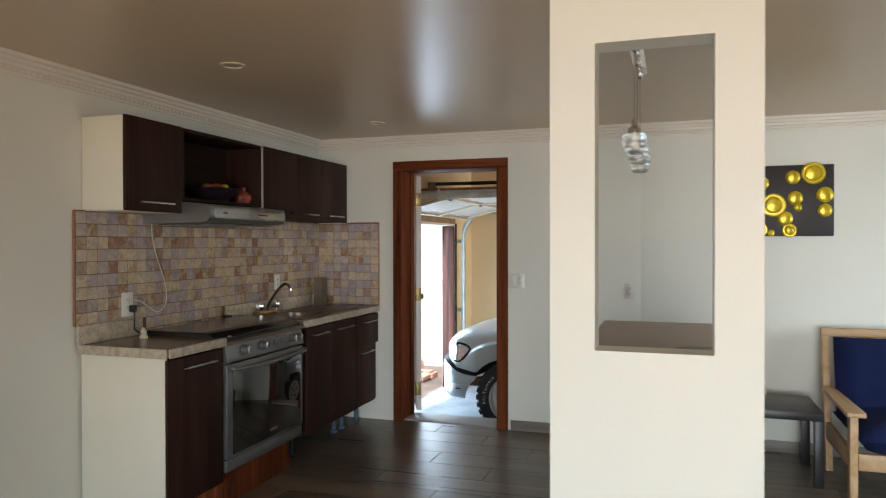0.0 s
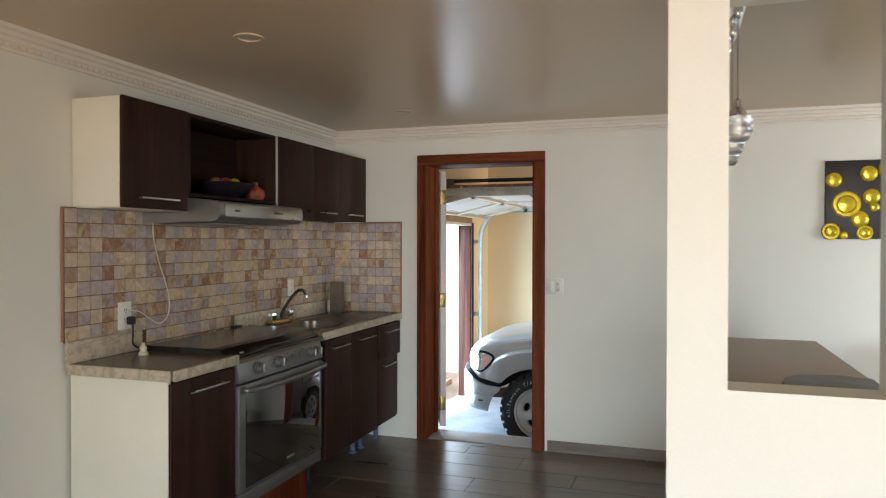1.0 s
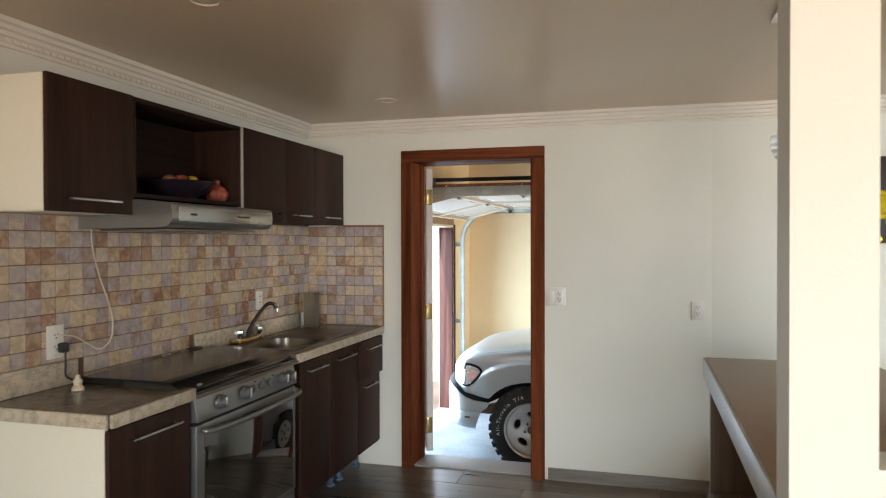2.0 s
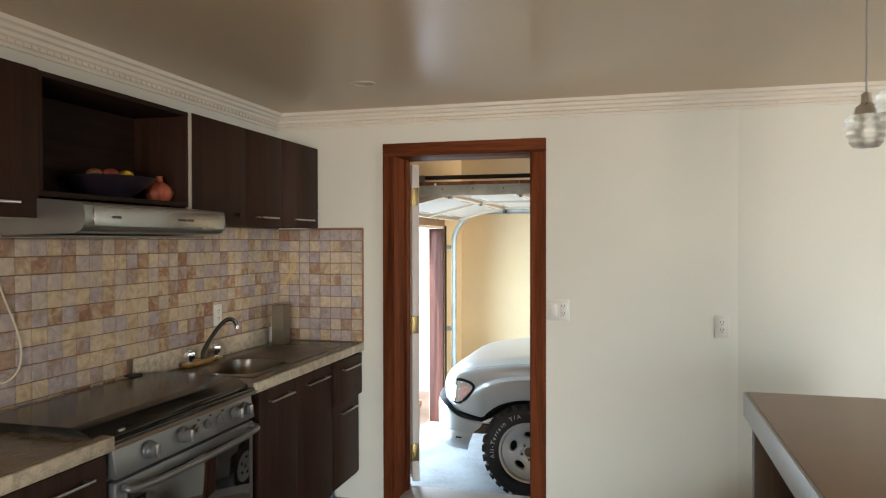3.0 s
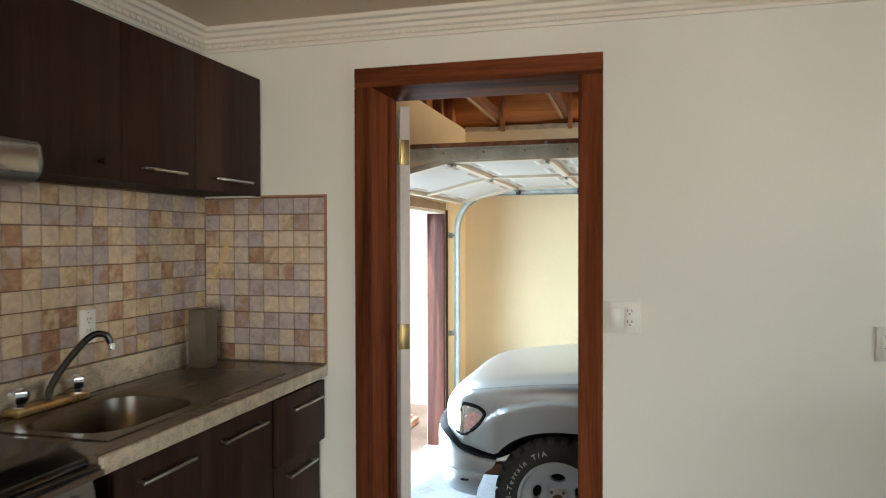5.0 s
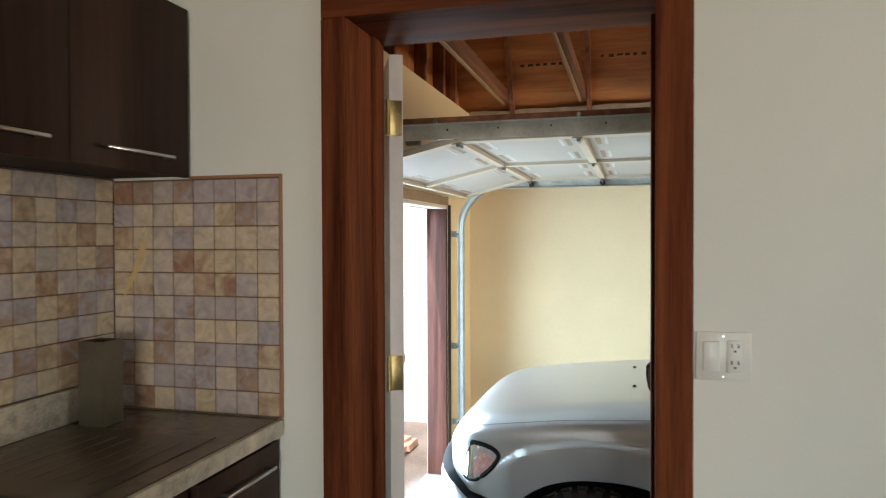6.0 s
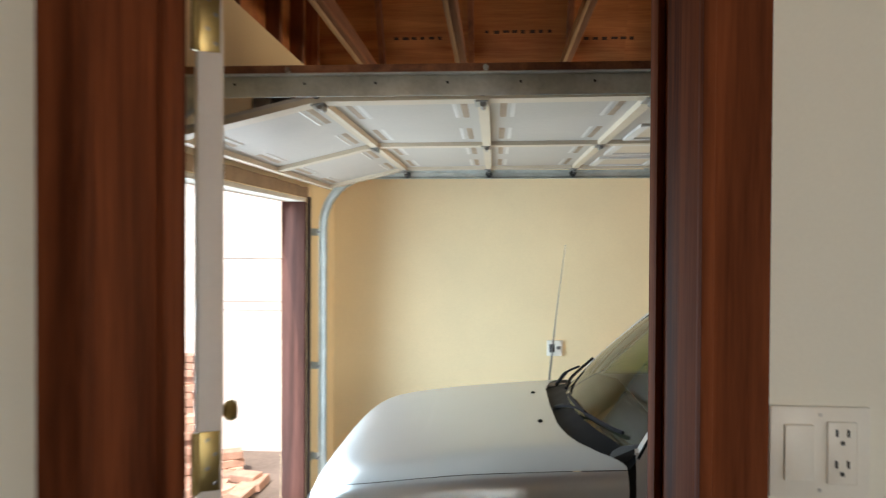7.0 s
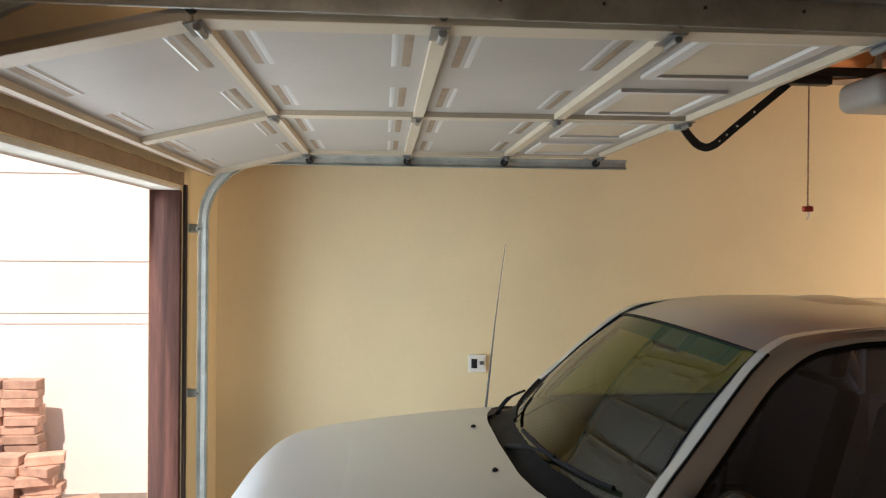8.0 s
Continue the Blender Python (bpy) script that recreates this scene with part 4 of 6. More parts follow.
for i, (py, pz) in enumerate(((2.90, 1.84), (3.14, 1.825), (3.39, 1.81))):
    part("cord", rod(bmesh.new(), (-0.125, py, pz + 0.10), (-0.125, py, TOP - 0.022), 0.0025, seg=6), STEEL, pend)
    part("canopy_cup", lathe(bmesh.new(), [(0.016, 0), (0.016, -0.03), (0.009, -0.05), (0.003, -0.055)], (-0.125, py, TOP - 0.022), "z", 14), CHROME, pend)
    part("cap", lathe(bmesh.new(), [(0.004, 0.06), (0.012, 0.055), (0.014, 0.03), (0.026, 0.02), (0.030, 0.0), (0, 0)], (-0.125, py, pz + 0.045), "z", 18), CHROME, pend)
    rib = [(0.020, 0.045)] + [(0.040 + 0.009 * math.sin(0.5 + k * 0.42) + (0.003 if k % 2 else -0.001), 0.042 - 0.010 * k) for k in range(8)] + [(0.030, -0.040), (0.026, -0.034)]
    shade = part("shade", lathe(bmesh.new(), rib, (-0.125, py, pz), "z", 24), RIBBED, pend, "ribbed frosted glass shade")
    shade.visible_shadow = False
    part("bulb", lathe(bmesh.new(), [(0, -0.025), (0.012, -0.018), (0.016, 0), (0.010, 0.02), (0.008, 0.044)], (-0.125, py, pz), "z", 14), WHITE_PLASTIC, pend)

# ---- breakfast bar ----
bar = thing("breakfast_bar", (-0.03, 3.2, 0), "breakfast bar with a brown stone-look top and plaster sides", "bar counter")
part("top", box_bm(-0.335, 0.298, 2.252, 3.95, 0.965, 1.0, 0.003), surface("taupe_stone_top", (0.34, 0.245, 0.175), 0.42, vary=0.10, scale=6, fine=90, bump=0.0, rough_vary=0.04), bar)
part("edge_band", box_bm(-0.345, -0.3355, 2.252, 3.955, 0.915, 0.998, 0.003), surface("grey_stone_edge", (0.42, 0.41, 0.37), 0.4, vary=0.2, scale=30, fine=220), bar, "grey stone-look front edge")
part("end_panel", box_bm(-0.320, 0.28, 3.88, 3.93, 0.0, 0.965, 0.003), wood("brown_bar_wood", (0.10, 0.065, 0.045), (0.20, 0.14, 0.10), "z", 0.5), bar)
part("back_panel", box_bm(-0.10, -0.06, 2.252, 3.879, 0.0, 0.965, 0.002), WALL, bar)
part("shelf_board", box_bm(-0.33, -0.101, 2.254, 3.875, 0.42, 0.45, 0.002), wood("brown_bar_shelf", (0.10, 0.065, 0.045), (0.20, 0.14, 0.10), "y", 0.5), bar)
bm = bmesh.new()
prism(bm, [(0.0, 2.78), (0.02, 2.86), (0.07, 2.93), (0.20, 2.95), (0.29, 2.91), (0.28, 2.64), (0.20, 2.52), (0.08, 2.54), (0.01, 2.66)], "z", 1.0, 1.014, 0.005)
solid("serving_tray", bm, surface("dark_brown_tray", (0.016, 0.013, 0.012), 0.4, vary=0.5, scale=14), (0.15, 2.76, 1.0), "dark brown rounded tray lying on the bar", "tray")

# ---- sitting area ----
chair = thing("futon_armchair", (1.4, 4.7, 0), "pale pine armchair with thick navy cushions", "armchair")
AX0, AX1, AY0, AY1 = 0.93, 1.95, 4.20, 5.02
for ax in (AX0, AX1 - 0.05):
    part("front_leg", box_bm(ax + 0.005, ax + 0.045, AY0, AY0 + 0.07, 0, 0.50, 0.004), PINE, chair)
    part("back_leg", beam(bmesh.new(), (ax + 0.025, AY1 - 0.16, 0), (ax + 0.025, AY1, 0.87), 0.04, 0.07, (0, 1, 0), 0.004), PINE, chair)
    bm = bmesh.new()
    prism(bm, [(ax - 0.025, AY0 - 0.03), (ax - 0.02, AY0 - 0.06), (ax + 0.07, AY0 - 0.06), (ax + 0.075, AY0 - 0.03), (ax + 0.06, AY1 - 0.12), (ax - 0.01, AY1 - 0.12)], "z", 0.50, 0.525, 0.005)
    part("armrest", bm, PINE, chair)
    part("side_rail", box_bm(ax + 0.01, ax + 0.04, AY0 + 0.07, AY1 - 0.14, 0.20, 0.30, 0.004), PINE, chair)
part("front_rail", box_bm(AX0 + 0.05, AX1 - 0.05, AY0 + 0.01, AY0 + 0.04, 0.20, 0.29, 0.004), PINE, chair)
part("top_rail", box_bm(AX0, AX1, AY1 - 0.045, AY1 - 0.005, 0.83, 0.885, 0.006), wood("pale_pine_across", (0.46, 0.27, 0.12), (0.70, 0.48, 0.26), "x", 0.45, 8), chair)
for i in range(7):
    sx = AX0 + 0.13 + i * 0.13
    part("back_slat", beam(bmesh.new(), (sx, AY1 - 0.13, 0.30), (sx, AY1 - 0.028, 0.83), 0.05, 0.014, (0, 1, 0), 0.002), PINE, chair)


def cushion(name, x0, x1, y0, y1, z0, z1, lean=0.0):
    """A stuffed cushion with soft edges and a dimpled face."""
    bm = bmesh.new()
    n = 18
    for sgn in (0, 1):
        rows = []
        for i in range(n + 1):
            row = []
            for j in range(n + 1):
                u, v = i / n * 2 - 1, j / n * 2 - 1
                puff = (1 - u ** 6) ** 0.5 * (1 - v ** 6) ** 0.5
                puff *= 0.82 + 0.18 * math.cos(3.1 * u) * math.cos(3.1 * v) + 0.08 * noise.noise((u * 2.2, v * 2.2, sgn * 3 + x0))
                row.append((u, v, (1 if sgn else -1) * puff))
            rows.append(row)
        grid(bm, rows)
    bmesh.ops.remove_doubles(bm, verts=bm.verts, dist=0.001)
    for v in bm.verts:
        if (z1 - z0) < (y1 - y0):
            v.co = Vector(((x0 + x1) / 2 + v.co.x * (x1 - x0) / 2, (y0 + y1) / 2 + v.co.y * (y1 - y0) / 2, (z0 + z1) / 2 + v.co.z * (z1 - z0) / 2))
        else:
            zz = v.co.y
            v.co = Vector(((x0 + x1) / 2 + v.co.x * (x1 - x0) / 2, (y0 + y1) / 2 + v.co.z * (y1 - y0) / 2 + lean * (zz + 1), (z0 + z1) / 2 + zz * (z1 - z0) / 2))
    return part(name, bm, NAVY, chair, "navy cotton cushion")


cushion("seat_cushion", AX0 + 0.05, AX1 - 0.05, AY0 - 0.02, AY1 - 0.12, 0.26, 0.47)
cushion("back_cushion", AX0 + 0.05, AX1 - 0.05, AY1 - 0.34, AY1 - 0.15, 0.36, 0.84, 0.05)
table = thing("side_table", (0.62, 4.72, 0), "small square black lacquered side table", "side table")
part("tabletop", box_bm(0.36, 0.86, 4.47, 4.97, 0.39, 0.44, 0.003), BLACK_WOOD, table)
for tx, ty in product((0.36, 0.81), (4.47, 4.92)):
    part("leg", box_bm(tx, tx + 0.05, ty, ty + 0.05, 0, 0.39, 0.002), BLACK_WOOD, table)

# picture of glossy yellow discs on black
pic = thing("wall_picture", (0.80, WY + 0.006, 1.48), "square black wall picture with raised glossy yellow discs", "picture")
part("panel", box_bm(0.556, 1.040, WY - 0.024, WY + 0.005, 1.478, 1.958, 0.003), surface("black_brown_panel", (0.022, 0.014, 0.013), 0.5, vary=0.3, scale=6), pic)
YELLOW = surface("yellow_lacquer", (0.62, 0.46, 0.02), 0.22, 0.35, vary=0.35, scale=22, fine=120, bump=0.05)
DISC = ((0.60, 1.84, 0.045, 0), (0.79, 1.875, 0.047, 0), (0.915, 1.90, 0.075, 1), (0.67, 1.69, 0.080, 1), (0.805, 1.735, 0.047, 0), (0.985, 1.755, 0.052, 0), (0.82, 1.672, 0.028, 0),
        (0.742, 1.598, 0.050, 0), (0.985, 1.65, 0.045, 0), (0.585, 1.525, 0.052, 1), (0.655, 1.50, 0.024, 0), (0.77, 1.517, 0.046, 1))
for x, z, r, ring in DISC:
    bm = bmesh.new()
    lathe(bm, [(r, 0), (r, 0.004), (r * 0.9, 0.009), (r * 0.6, 0.013), (0, 0.015)] if not ring else [(r, 0), (r, 0.004), (r * 0.9, 0.010), (r * 0.7, 0.010), (r * 0.62, 0.004), (r * 0.58, 0.010), (r * 0.3, 0.014), (0, 0.015)], (x, WY - 0.024, z), "y", 28)
    part("disc", bm, YELLOW, pic)


# ---- garage: roof of joists and plywood ----
JOIST = wood("red_brown_joist", (0.10, 0.032, 0.015), (0.26, 0.11, 0.05), "y", 0.7, 9, per_piece=0.15)
LIT_EDGE = wood("lit_joist_wood", (0.34, 0.20, 0.11), (0.54, 0.37, 0.22), "y", 0.7, 9, per_piece=0.12)
PLY = wood("orange_plywood", (0.36, 0.105, 0.028), (0.64, 0.26, 0.08), "x", 0.75, 6, per_piece=0.1)
roof = thing("garage_roof", (0.7, 7.6, 2.6), "bare wooden garage roof of joists under orange plywood", "roof", kind="structure")
RIDGE = 3.66                             # flat deck; the far side slopes steeply down to the wall
SLOPE0, SLOPE1 = Vector((0, GY + 0.06, 2.585)), Vector((0, GY - 0.56, RIDGE))
SLOPE_D = (SLOPE1 - SLOPE0).normalized()
SLOPE_N = Vector((0, -SLOPE_D.z, SLOPE_D.y))


def on_slope(bm, x0, x1, s0, s1, o0, o1):
    """A board on the steep side: across x, s up the slope from the wall, o proud of its inner face."""
    c = [Vector((x, 0, 0)) + SLOPE0 + SLOPE_D * t + SLOPE_N * o for o in (o0, o1) for x, t in ((x0, s0), (x1, s0), (x1, s1), (x0, s1))]
    v = [bm.verts.new(p) for p in c]
    for f in ((0, 1, 2, 3), (7, 6, 5, 4), (0, 4, 5, 1), (1, 5, 6, 2), (2, 6, 7, 3), (3, 7, 4, 0)):
        bm.faces.new([v[k] for k in f])
    return bm


SLEN = (SLOPE1 - SLOPE0).length
STUD = wood("red_brown_stud", (0.13, 0.038, 0.016), (0.34, 0.13, 0.055), "z", 0.7, 9, per_piece=0.2)
for x in (-2.46, -1.77, -1.03, -0.32, 0.38, 1.1, 1.8, 2.5, 3.2, 3.9):
    part("joist", box_bm(x, x + 0.040, WY + 0.30, GY + 0.02, 2.655, 2.755, 0.003), JOIST, roof)
    # pale strip stands in for the joist's lower edge, its light put into colour
    part("batten", box_bm(x - 0.026, x - 0.002, WY + 0.30, GY, 2.640, 2.70, 0.003), LIT_EDGE, roof)
    part("rafter", on_slope(bmesh.new(), x + 0.045, x + 0.085, 0.0, SLEN, 0.001, 0.09), STUD, roof)
    part("rafter", box_bm(x + 0.045, x + 0.085, WY + 0.30, GY - 0.50, RIDGE - 0.10, RIDGE - 0.001, 0.003), JOIST, roof)
for i in range(6):
    x0 = -3.0 + 1.23 * i
    part("plywood_sheet", on_slope(bmesh.new(), x0, min(x0 + 1.2299, 4.38), -0.02, SLEN, -0.016, 0.0), PLY, roof)
    for j in range(2):
        y0 = WY + 0.29 + 1.97 * j
        part("plywood_sheet", box_bm(x0, min(x0 + 1.2299, 4.38), y0, y0 + 1.9699, RIDGE + 0.002, RIDGE + 0.018), PLY, roof)
# unseen sheet over the deck, added to keep sun out of its joints
part("sun_block_sheet", box_bm(-3.3, 4.6, WY + 0.29, GY + 0.2, RIDGE + 0.030, RIDGE + 0.045), surface("grey_block_sheet", (0.1, 0.1, 0.1), 0.9), roof)
bm = bmesh.new()
rnd = random.Random(11)
for x0, n, t in ((-2.30, 6, 0.42), (-1.60, 8, 0.46), (-0.92, 7, 0.40), (-0.20, 7, 0.43)):
    for i in range(n):
        w = rnd.uniform(0.025, 0.05)
        on_slope(bm, x0 + 0.068 * i, x0 + 0.068 * i + w, t + rnd.uniform(-0.004, 0.004), t + 0.022, 0.0005, 0.0015)
tagged(part("stamp_marks", bm, surface("black_stamp_ink", (0.05, 0.025, 0.015), 0.8), roof, "faded black stamp marks"), kind="stuff")
for y in (6.4, 7.1, 7.75, 8.45, 8.95, 9.35):
    part("stud", box_bm(GX - 0.10, GX - 0.01, y, y + 0.04, GTOP + 0.002, RIDGE, 0.003), STUD, roof)
# wall plate with torn plaster edge along the far wall
bm = bmesh.new()
n = 90
lower, upper = [], []
for i in range(n + 1):
    x = GX + (4.2 - GX) * i / n
    lower.append((x, GY - 0.012, GTOP - 0.03 + 0.012 * noise.noise((x * 5, 0, 0))))
    upper.append((x, GY - 0.010, GTOP + 0.02 + 0.025 * noise.noise((x * 3, 4, 0))))
grid(bm, [lower, upper, [(p[0], GY + 0.02, p[2]) for p in upper]], smooth=False)
structure("torn_plaster_edge", bm, surface("raw_plaster", (0.52, 0.42, 0.30), 0.9, vary=0.3, scale=10), "rough pale plaster edge along the wall top", "plaster edge")
for name, dims in (("west", (GX - 0.14, GX - 0.101, WY + 0.29, GY + 0.08, GTOP, 3.66)), ("east", (4.30, 4.34, WY + 0.29, GY + 0.08, GTOP, 3.66))):
    structure("eave_board_" + name, box_bm(*dims), PLY, "orange plywood closing the eaves", "board")
structure("wall_plate", box_bm(GX, 4.2, GY + 0.005, GY + 0.045, GTOP, GTOP + 0.03), JOIST, "wooden plate on top of the garage wall", "beam")

# brown post and raw lintel at the opening
POST = wood("brown_stained_post", (0.050, 0.018, 0.013), (0.135, 0.055, 0.042), "z", 0.65, 8, spec=0.25)
op = thing("garage_door_frame", (GX - 0.09, 7.9, GFLOOR), "brown stained timber posts lining the garage opening", "door frame", kind="structure")
for y0, y1 in ((6.722, 6.76), (8.985, 9.028)):
    part("post", box_bm(GX - 0.165, GX - 0.002, y0, y1, GFLOOR, 1.665, 0.005), POST, op)
part("stop_strip", box_bm(GX - 0.002, GX + 0.016, 9.035, 9.075, GFLOOR, 1.70, 0.003), surface("dark_seal", (0.03, 0.018, 0.015), 0.8), op, "dark weather strip")
part("lintel_board", box_bm(GX - 0.16, GX - 0.01, 6.722, 9.028, 1.665, 1.69, 0.002), surface("raw_lintel", (0.60, 0.55, 0.47), 0.9, vary=0.2), op)
bm = bmesh.new()
rows = [[], []]
for i in range(61):
    y = 6.6 + 2.45 * i / 60
    rows[0].append((GX + 0.003, y, 1.692))
    rows[1].append((GX + 0.003, y, 1.765 + 0.010 * noise.noise((y * 5, 1, 7))))
grid(bm, rows, smooth=False)
part("raw_strip", bm, surface("raw_brown_plaster", (0.30, 0.20, 0.12), 0.9, vary=0.3, scale=8), op, "unpainted brown plaster strip over the opening")

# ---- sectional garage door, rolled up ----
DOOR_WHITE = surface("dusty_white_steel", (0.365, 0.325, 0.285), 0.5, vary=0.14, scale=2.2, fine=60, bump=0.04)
DOOR_CREAM = surface("cream_steel_stile", (0.47, 0.385, 0.285), 0.5, vary=0.16, scale=3, fine=60, bump=0.04)
SHADOW_TAN = surface("shaded_tan_edge", (0.27, 0.185, 0.12), 0.7, vary=0.3, scale=12)
gdoor = thing("garage_door", (-1.5, 7.93, 1.9), "white steel sectional garage door rolled up under the roof", "garage door")
DY0, DY1 = 6.66, 9.08
NODES = [(-0.44, 1.915), (-0.99, 1.910), (-1.56, 1.905), (-2.13, 1.900), (-2.655, 1.775)]


def on_section(a, b, s, y, off):
    """A point on a door section: s along it from a to b, off below its inner face."""
    d = Vector((b[0] - a[0], 0, b[1] - a[1]))
    nrm = Vector((d.z, 0, -d.x)).normalized()
    if nrm.z > 0:
        nrm = -nrm
    return Vector((a[0], y, a[1])) + d * s + nrm * off


def slab(bm, a, b, s0, s1, y0, y1, o0, o1):
    c = [on_section(a, b, s, y, o) for o in (o0, o1) for s, y in ((s0, y0), (s1, y0), (s1, y1), (s0, y1))]
    v = [bm.verts.new(p) for p in c]
    for f in ((0, 1, 2, 3), (7, 6, 5, 4), (0, 4, 5, 1), (1, 5, 6, 2), (2, 6, 7, 3), (3, 7, 4, 0)):
        bm.faces.new([v[k] for k in f])
    return bm


def ridge(bm, a, b, s0, s1, y0, y1, rise):
    """A pressed ridge across a door section, tapering out at both ends."""
    sm = (s0 + s1) / 2
    v = [bm.verts.new(on_section(a, b, s, y, o)) for s, y, o in ((s0, y0, 0), (s1, y0, 0), (s1, y1, 0), (s0, y1, 0), (sm, y0 + 0.012, rise), (sm, y1 - 0.012, rise))]
    for f in ((0, 1, 4), (1, 2, 5, 4), (2, 3, 5), (3, 0, 4, 5), (0, 3, 2, 1)):
        bm.faces.new([v[k] for k in f])
    return bm


FRAME_WHITE = surface("pale_steel_ridge", (0.52, 0.485, 0.45), 0.5, vary=0.14, scale=4, fine=60, bump=0.04)
for a, b in zip(NODES, NODES[1:]):
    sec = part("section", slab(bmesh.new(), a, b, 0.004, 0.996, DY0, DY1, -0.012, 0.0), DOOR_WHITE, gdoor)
    w = (DY1 - DY0) / 4
    for k in range(4):
        y0, y1 = DY0 + w * k + 0.09, DY0 + w * (k + 1) - 0.09
        ya, yb = y0 + 0.05, y1 - 0.05
        if a is NODES[0]:
            # the end section has deep framed panels
            bm = bmesh.new()
            for s0, s1, yc, yd in ((0.15, 0.22, y0, y1), (0.76, 0.83, y0, y1), (0.22, 0.76, y0, y0 + 0.03), (0.22, 0.76, y1 - 0.03, y1)):
                slab(bm, a, b, s0, s1, yc, yd, 0.0, 0.012)
            part("panel_moulding", bm, FRAME_WHITE, sec)
            part("panel_field", slab(bmesh.new(), a, b, 0.23, 0.75, y0 + 0.035, y1 - 0.035, 0.0, 0.003), DOOR_CREAM, sec)
            continue
        # pale and tan ridges put the lit and shaded panel edges into colour
        bm = bmesh.new()
        for s0, s1 in ((0.175, 0.205), (0.795, 0.825)):
            ridge(bm, a, b, s0, s1, ya, yb, 0.0045)
        part("panel_moulding", bm, FRAME_WHITE, sec)
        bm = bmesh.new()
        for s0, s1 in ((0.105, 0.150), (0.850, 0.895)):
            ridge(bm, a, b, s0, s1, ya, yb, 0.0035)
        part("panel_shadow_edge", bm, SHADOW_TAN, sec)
    bm = bmesh.new()
    slab(bm, a, b, 0.0, 0.035, DY0, DY1, 0.0, 0.024), slab(bm, a, b, 0.965, 1.0, DY0, DY1, 0.0, 0.024)
    part("rail", bm, DOOR_CREAM, sec)
    for yc, hw in ((DY0 + 0.04, 0.04), ((DY0 + DY1) / 2, 0.035), (DY1 - 0.04, 0.04)):
        part("stile", slab(bmesh.new(), a, b, 0.035, 0.965, yc - hw, yc + hw, 0.0, 0.020), DOOR_CREAM, sec)
for a, b in zip(NODES[:-1], NODES[1:]):
    for yc in (DY0 + 0.05, (DY0 + DY1) / 2, DY1 - 0.05):
        bm = slab(bmesh.new(), a, b, -0.03, 0.05, yc - 0.05, yc + 0.05, 0.0245, 0.028)
        p, q = on_section(a, b, 0.0, yc - 0.035, 0.034), on_section(a, b, 0.0, yc + 0.035, 0.034)
        rod(bm, p, q, 0.010, seg=10)
        part("hinge", bm, GREY_STEEL, gdoor, "dark steel door hinge")
    p = on_section(a, b, 0.0, DY1 - 0.02, 0.045)
    bm = rod(bmesh.new(), p, p + Vector((0, 0.07, 0)), 0.006, seg=8)
    rod(bm, p + Vector((0, 0.055, 0)), p + Vector((0, 0.078, 0)), 0.022, seg=14)
    part("roller", bm, BLACK_PLASTIC, gdoor, "black nylon roller")
    p = on_section(a, b, 0.0, DY0 + 0.02, 0.0) + Vector((0, 0, 0.012))
    p += Vector((0, 0, -0.010))
    bm = rod(bmesh.new(), p, p - Vector((0, 0.03, 0)), 0.006, seg=8)
    rod(bm, p - Vector((0, 0.02, 0)), p - Vector((0, 0.036, 0)), 0.013, seg=14)
    part("roller", bm, BLACK_PLASTIC, gdoor, "black nylon roller")
part("bottom_seal", slab(bmesh.new(), NODES[3], NODES[4], 1.0, 1.03, DY0, DY1, -0.015, 0.018), surface("rust_brown_seal", (0.22, 0.11, 0.07), 0.7), gdoor, "brown bottom seal")


# tracks: upright, bend and level run on both sides
def track(y, label, toward, lift=0.0):
    th = thing("door_track", (GX + 0.06, y, GFLOOR), label, "door track", "garage door tracks")
    c, r = (GX + 0.085 + 0.36, 1.50), 0.36
    line = [(GX + 0.085, GFLOOR), (GX + 0.085, 0.5), (GX + 0.085, 1.3)] + [(c[0] - r * math.cos(radians(w)), c[1] + r * math.sin(radians(w))) for w in range(0, 91, 9)] + [(-1.2, 1.862), (-0.25, 1.866)]
    line = [(x, z + (lift if z > 1.2 else 0)) for x, z in line]
    bm = bmesh.new()
    rows = []
    for i, (x, z) in enumerate(line):
        a, b = line[max(i - 1, 0)], line[min(i + 1, len(line) - 1)]
        d = Vector((b[0] - a[0], 0, b[1] - a[1])).normalized()
        nrm = Vector((d.z, 0, -d.x))
        o = Vector((x, y, z))
        s = Vector((0, toward, 0))
        rows.append([o + s * u + nrm * v for u, v in ((0.0, -0.028), (0.022, -0.030), (0.026, -0.012), (0.026, 0.012), (0.022, 0.030), (0.0, 0.028), (-0.003, 0.028), (0.019, 0.012), (0.019, -0.012), (-0.003, -0.028))])
    vs = grid(bm, rows, close=True)
    bm.faces.new(vs[0]), bm.faces.new(vs[-1][::-1])
    part("rail", bm, GALV, th)
    for z in (-0.12, 0.52, 1.46):
        bm = box_bm(GX, GX + 0.075, y + (0.027 if toward > 0 else -0.031), y + (0.031 if toward > 0 else -0.027), z - 0.025, z + 0.025, 0.001)
        box(bm, GX, GX + 0.004, y - 0.06, y + 0.06, z - 0.025, z + 0.025, 0.001)
        br = part("bracket", bm, GALV, th, "galvanised wall bracket")
        part("bolt", rod(bmesh.new(), (GX + 0.06, y - 0.034, z), (GX + 0.06, y + 0.034, z), 0.008, seg=8), GREY_STEEL, br)
    return th


far_track = track(9.13, "galvanised garage door track fixed beside the opening", 1)
near_track = track(6.640, "galvanised garage door track behind the angle iron", -1, 0.08)
part("end_tab", box_bm(-0.52, -0.485, 9.10, 9.12, 1.88, 1.99, 0.002), GALV, far_track)

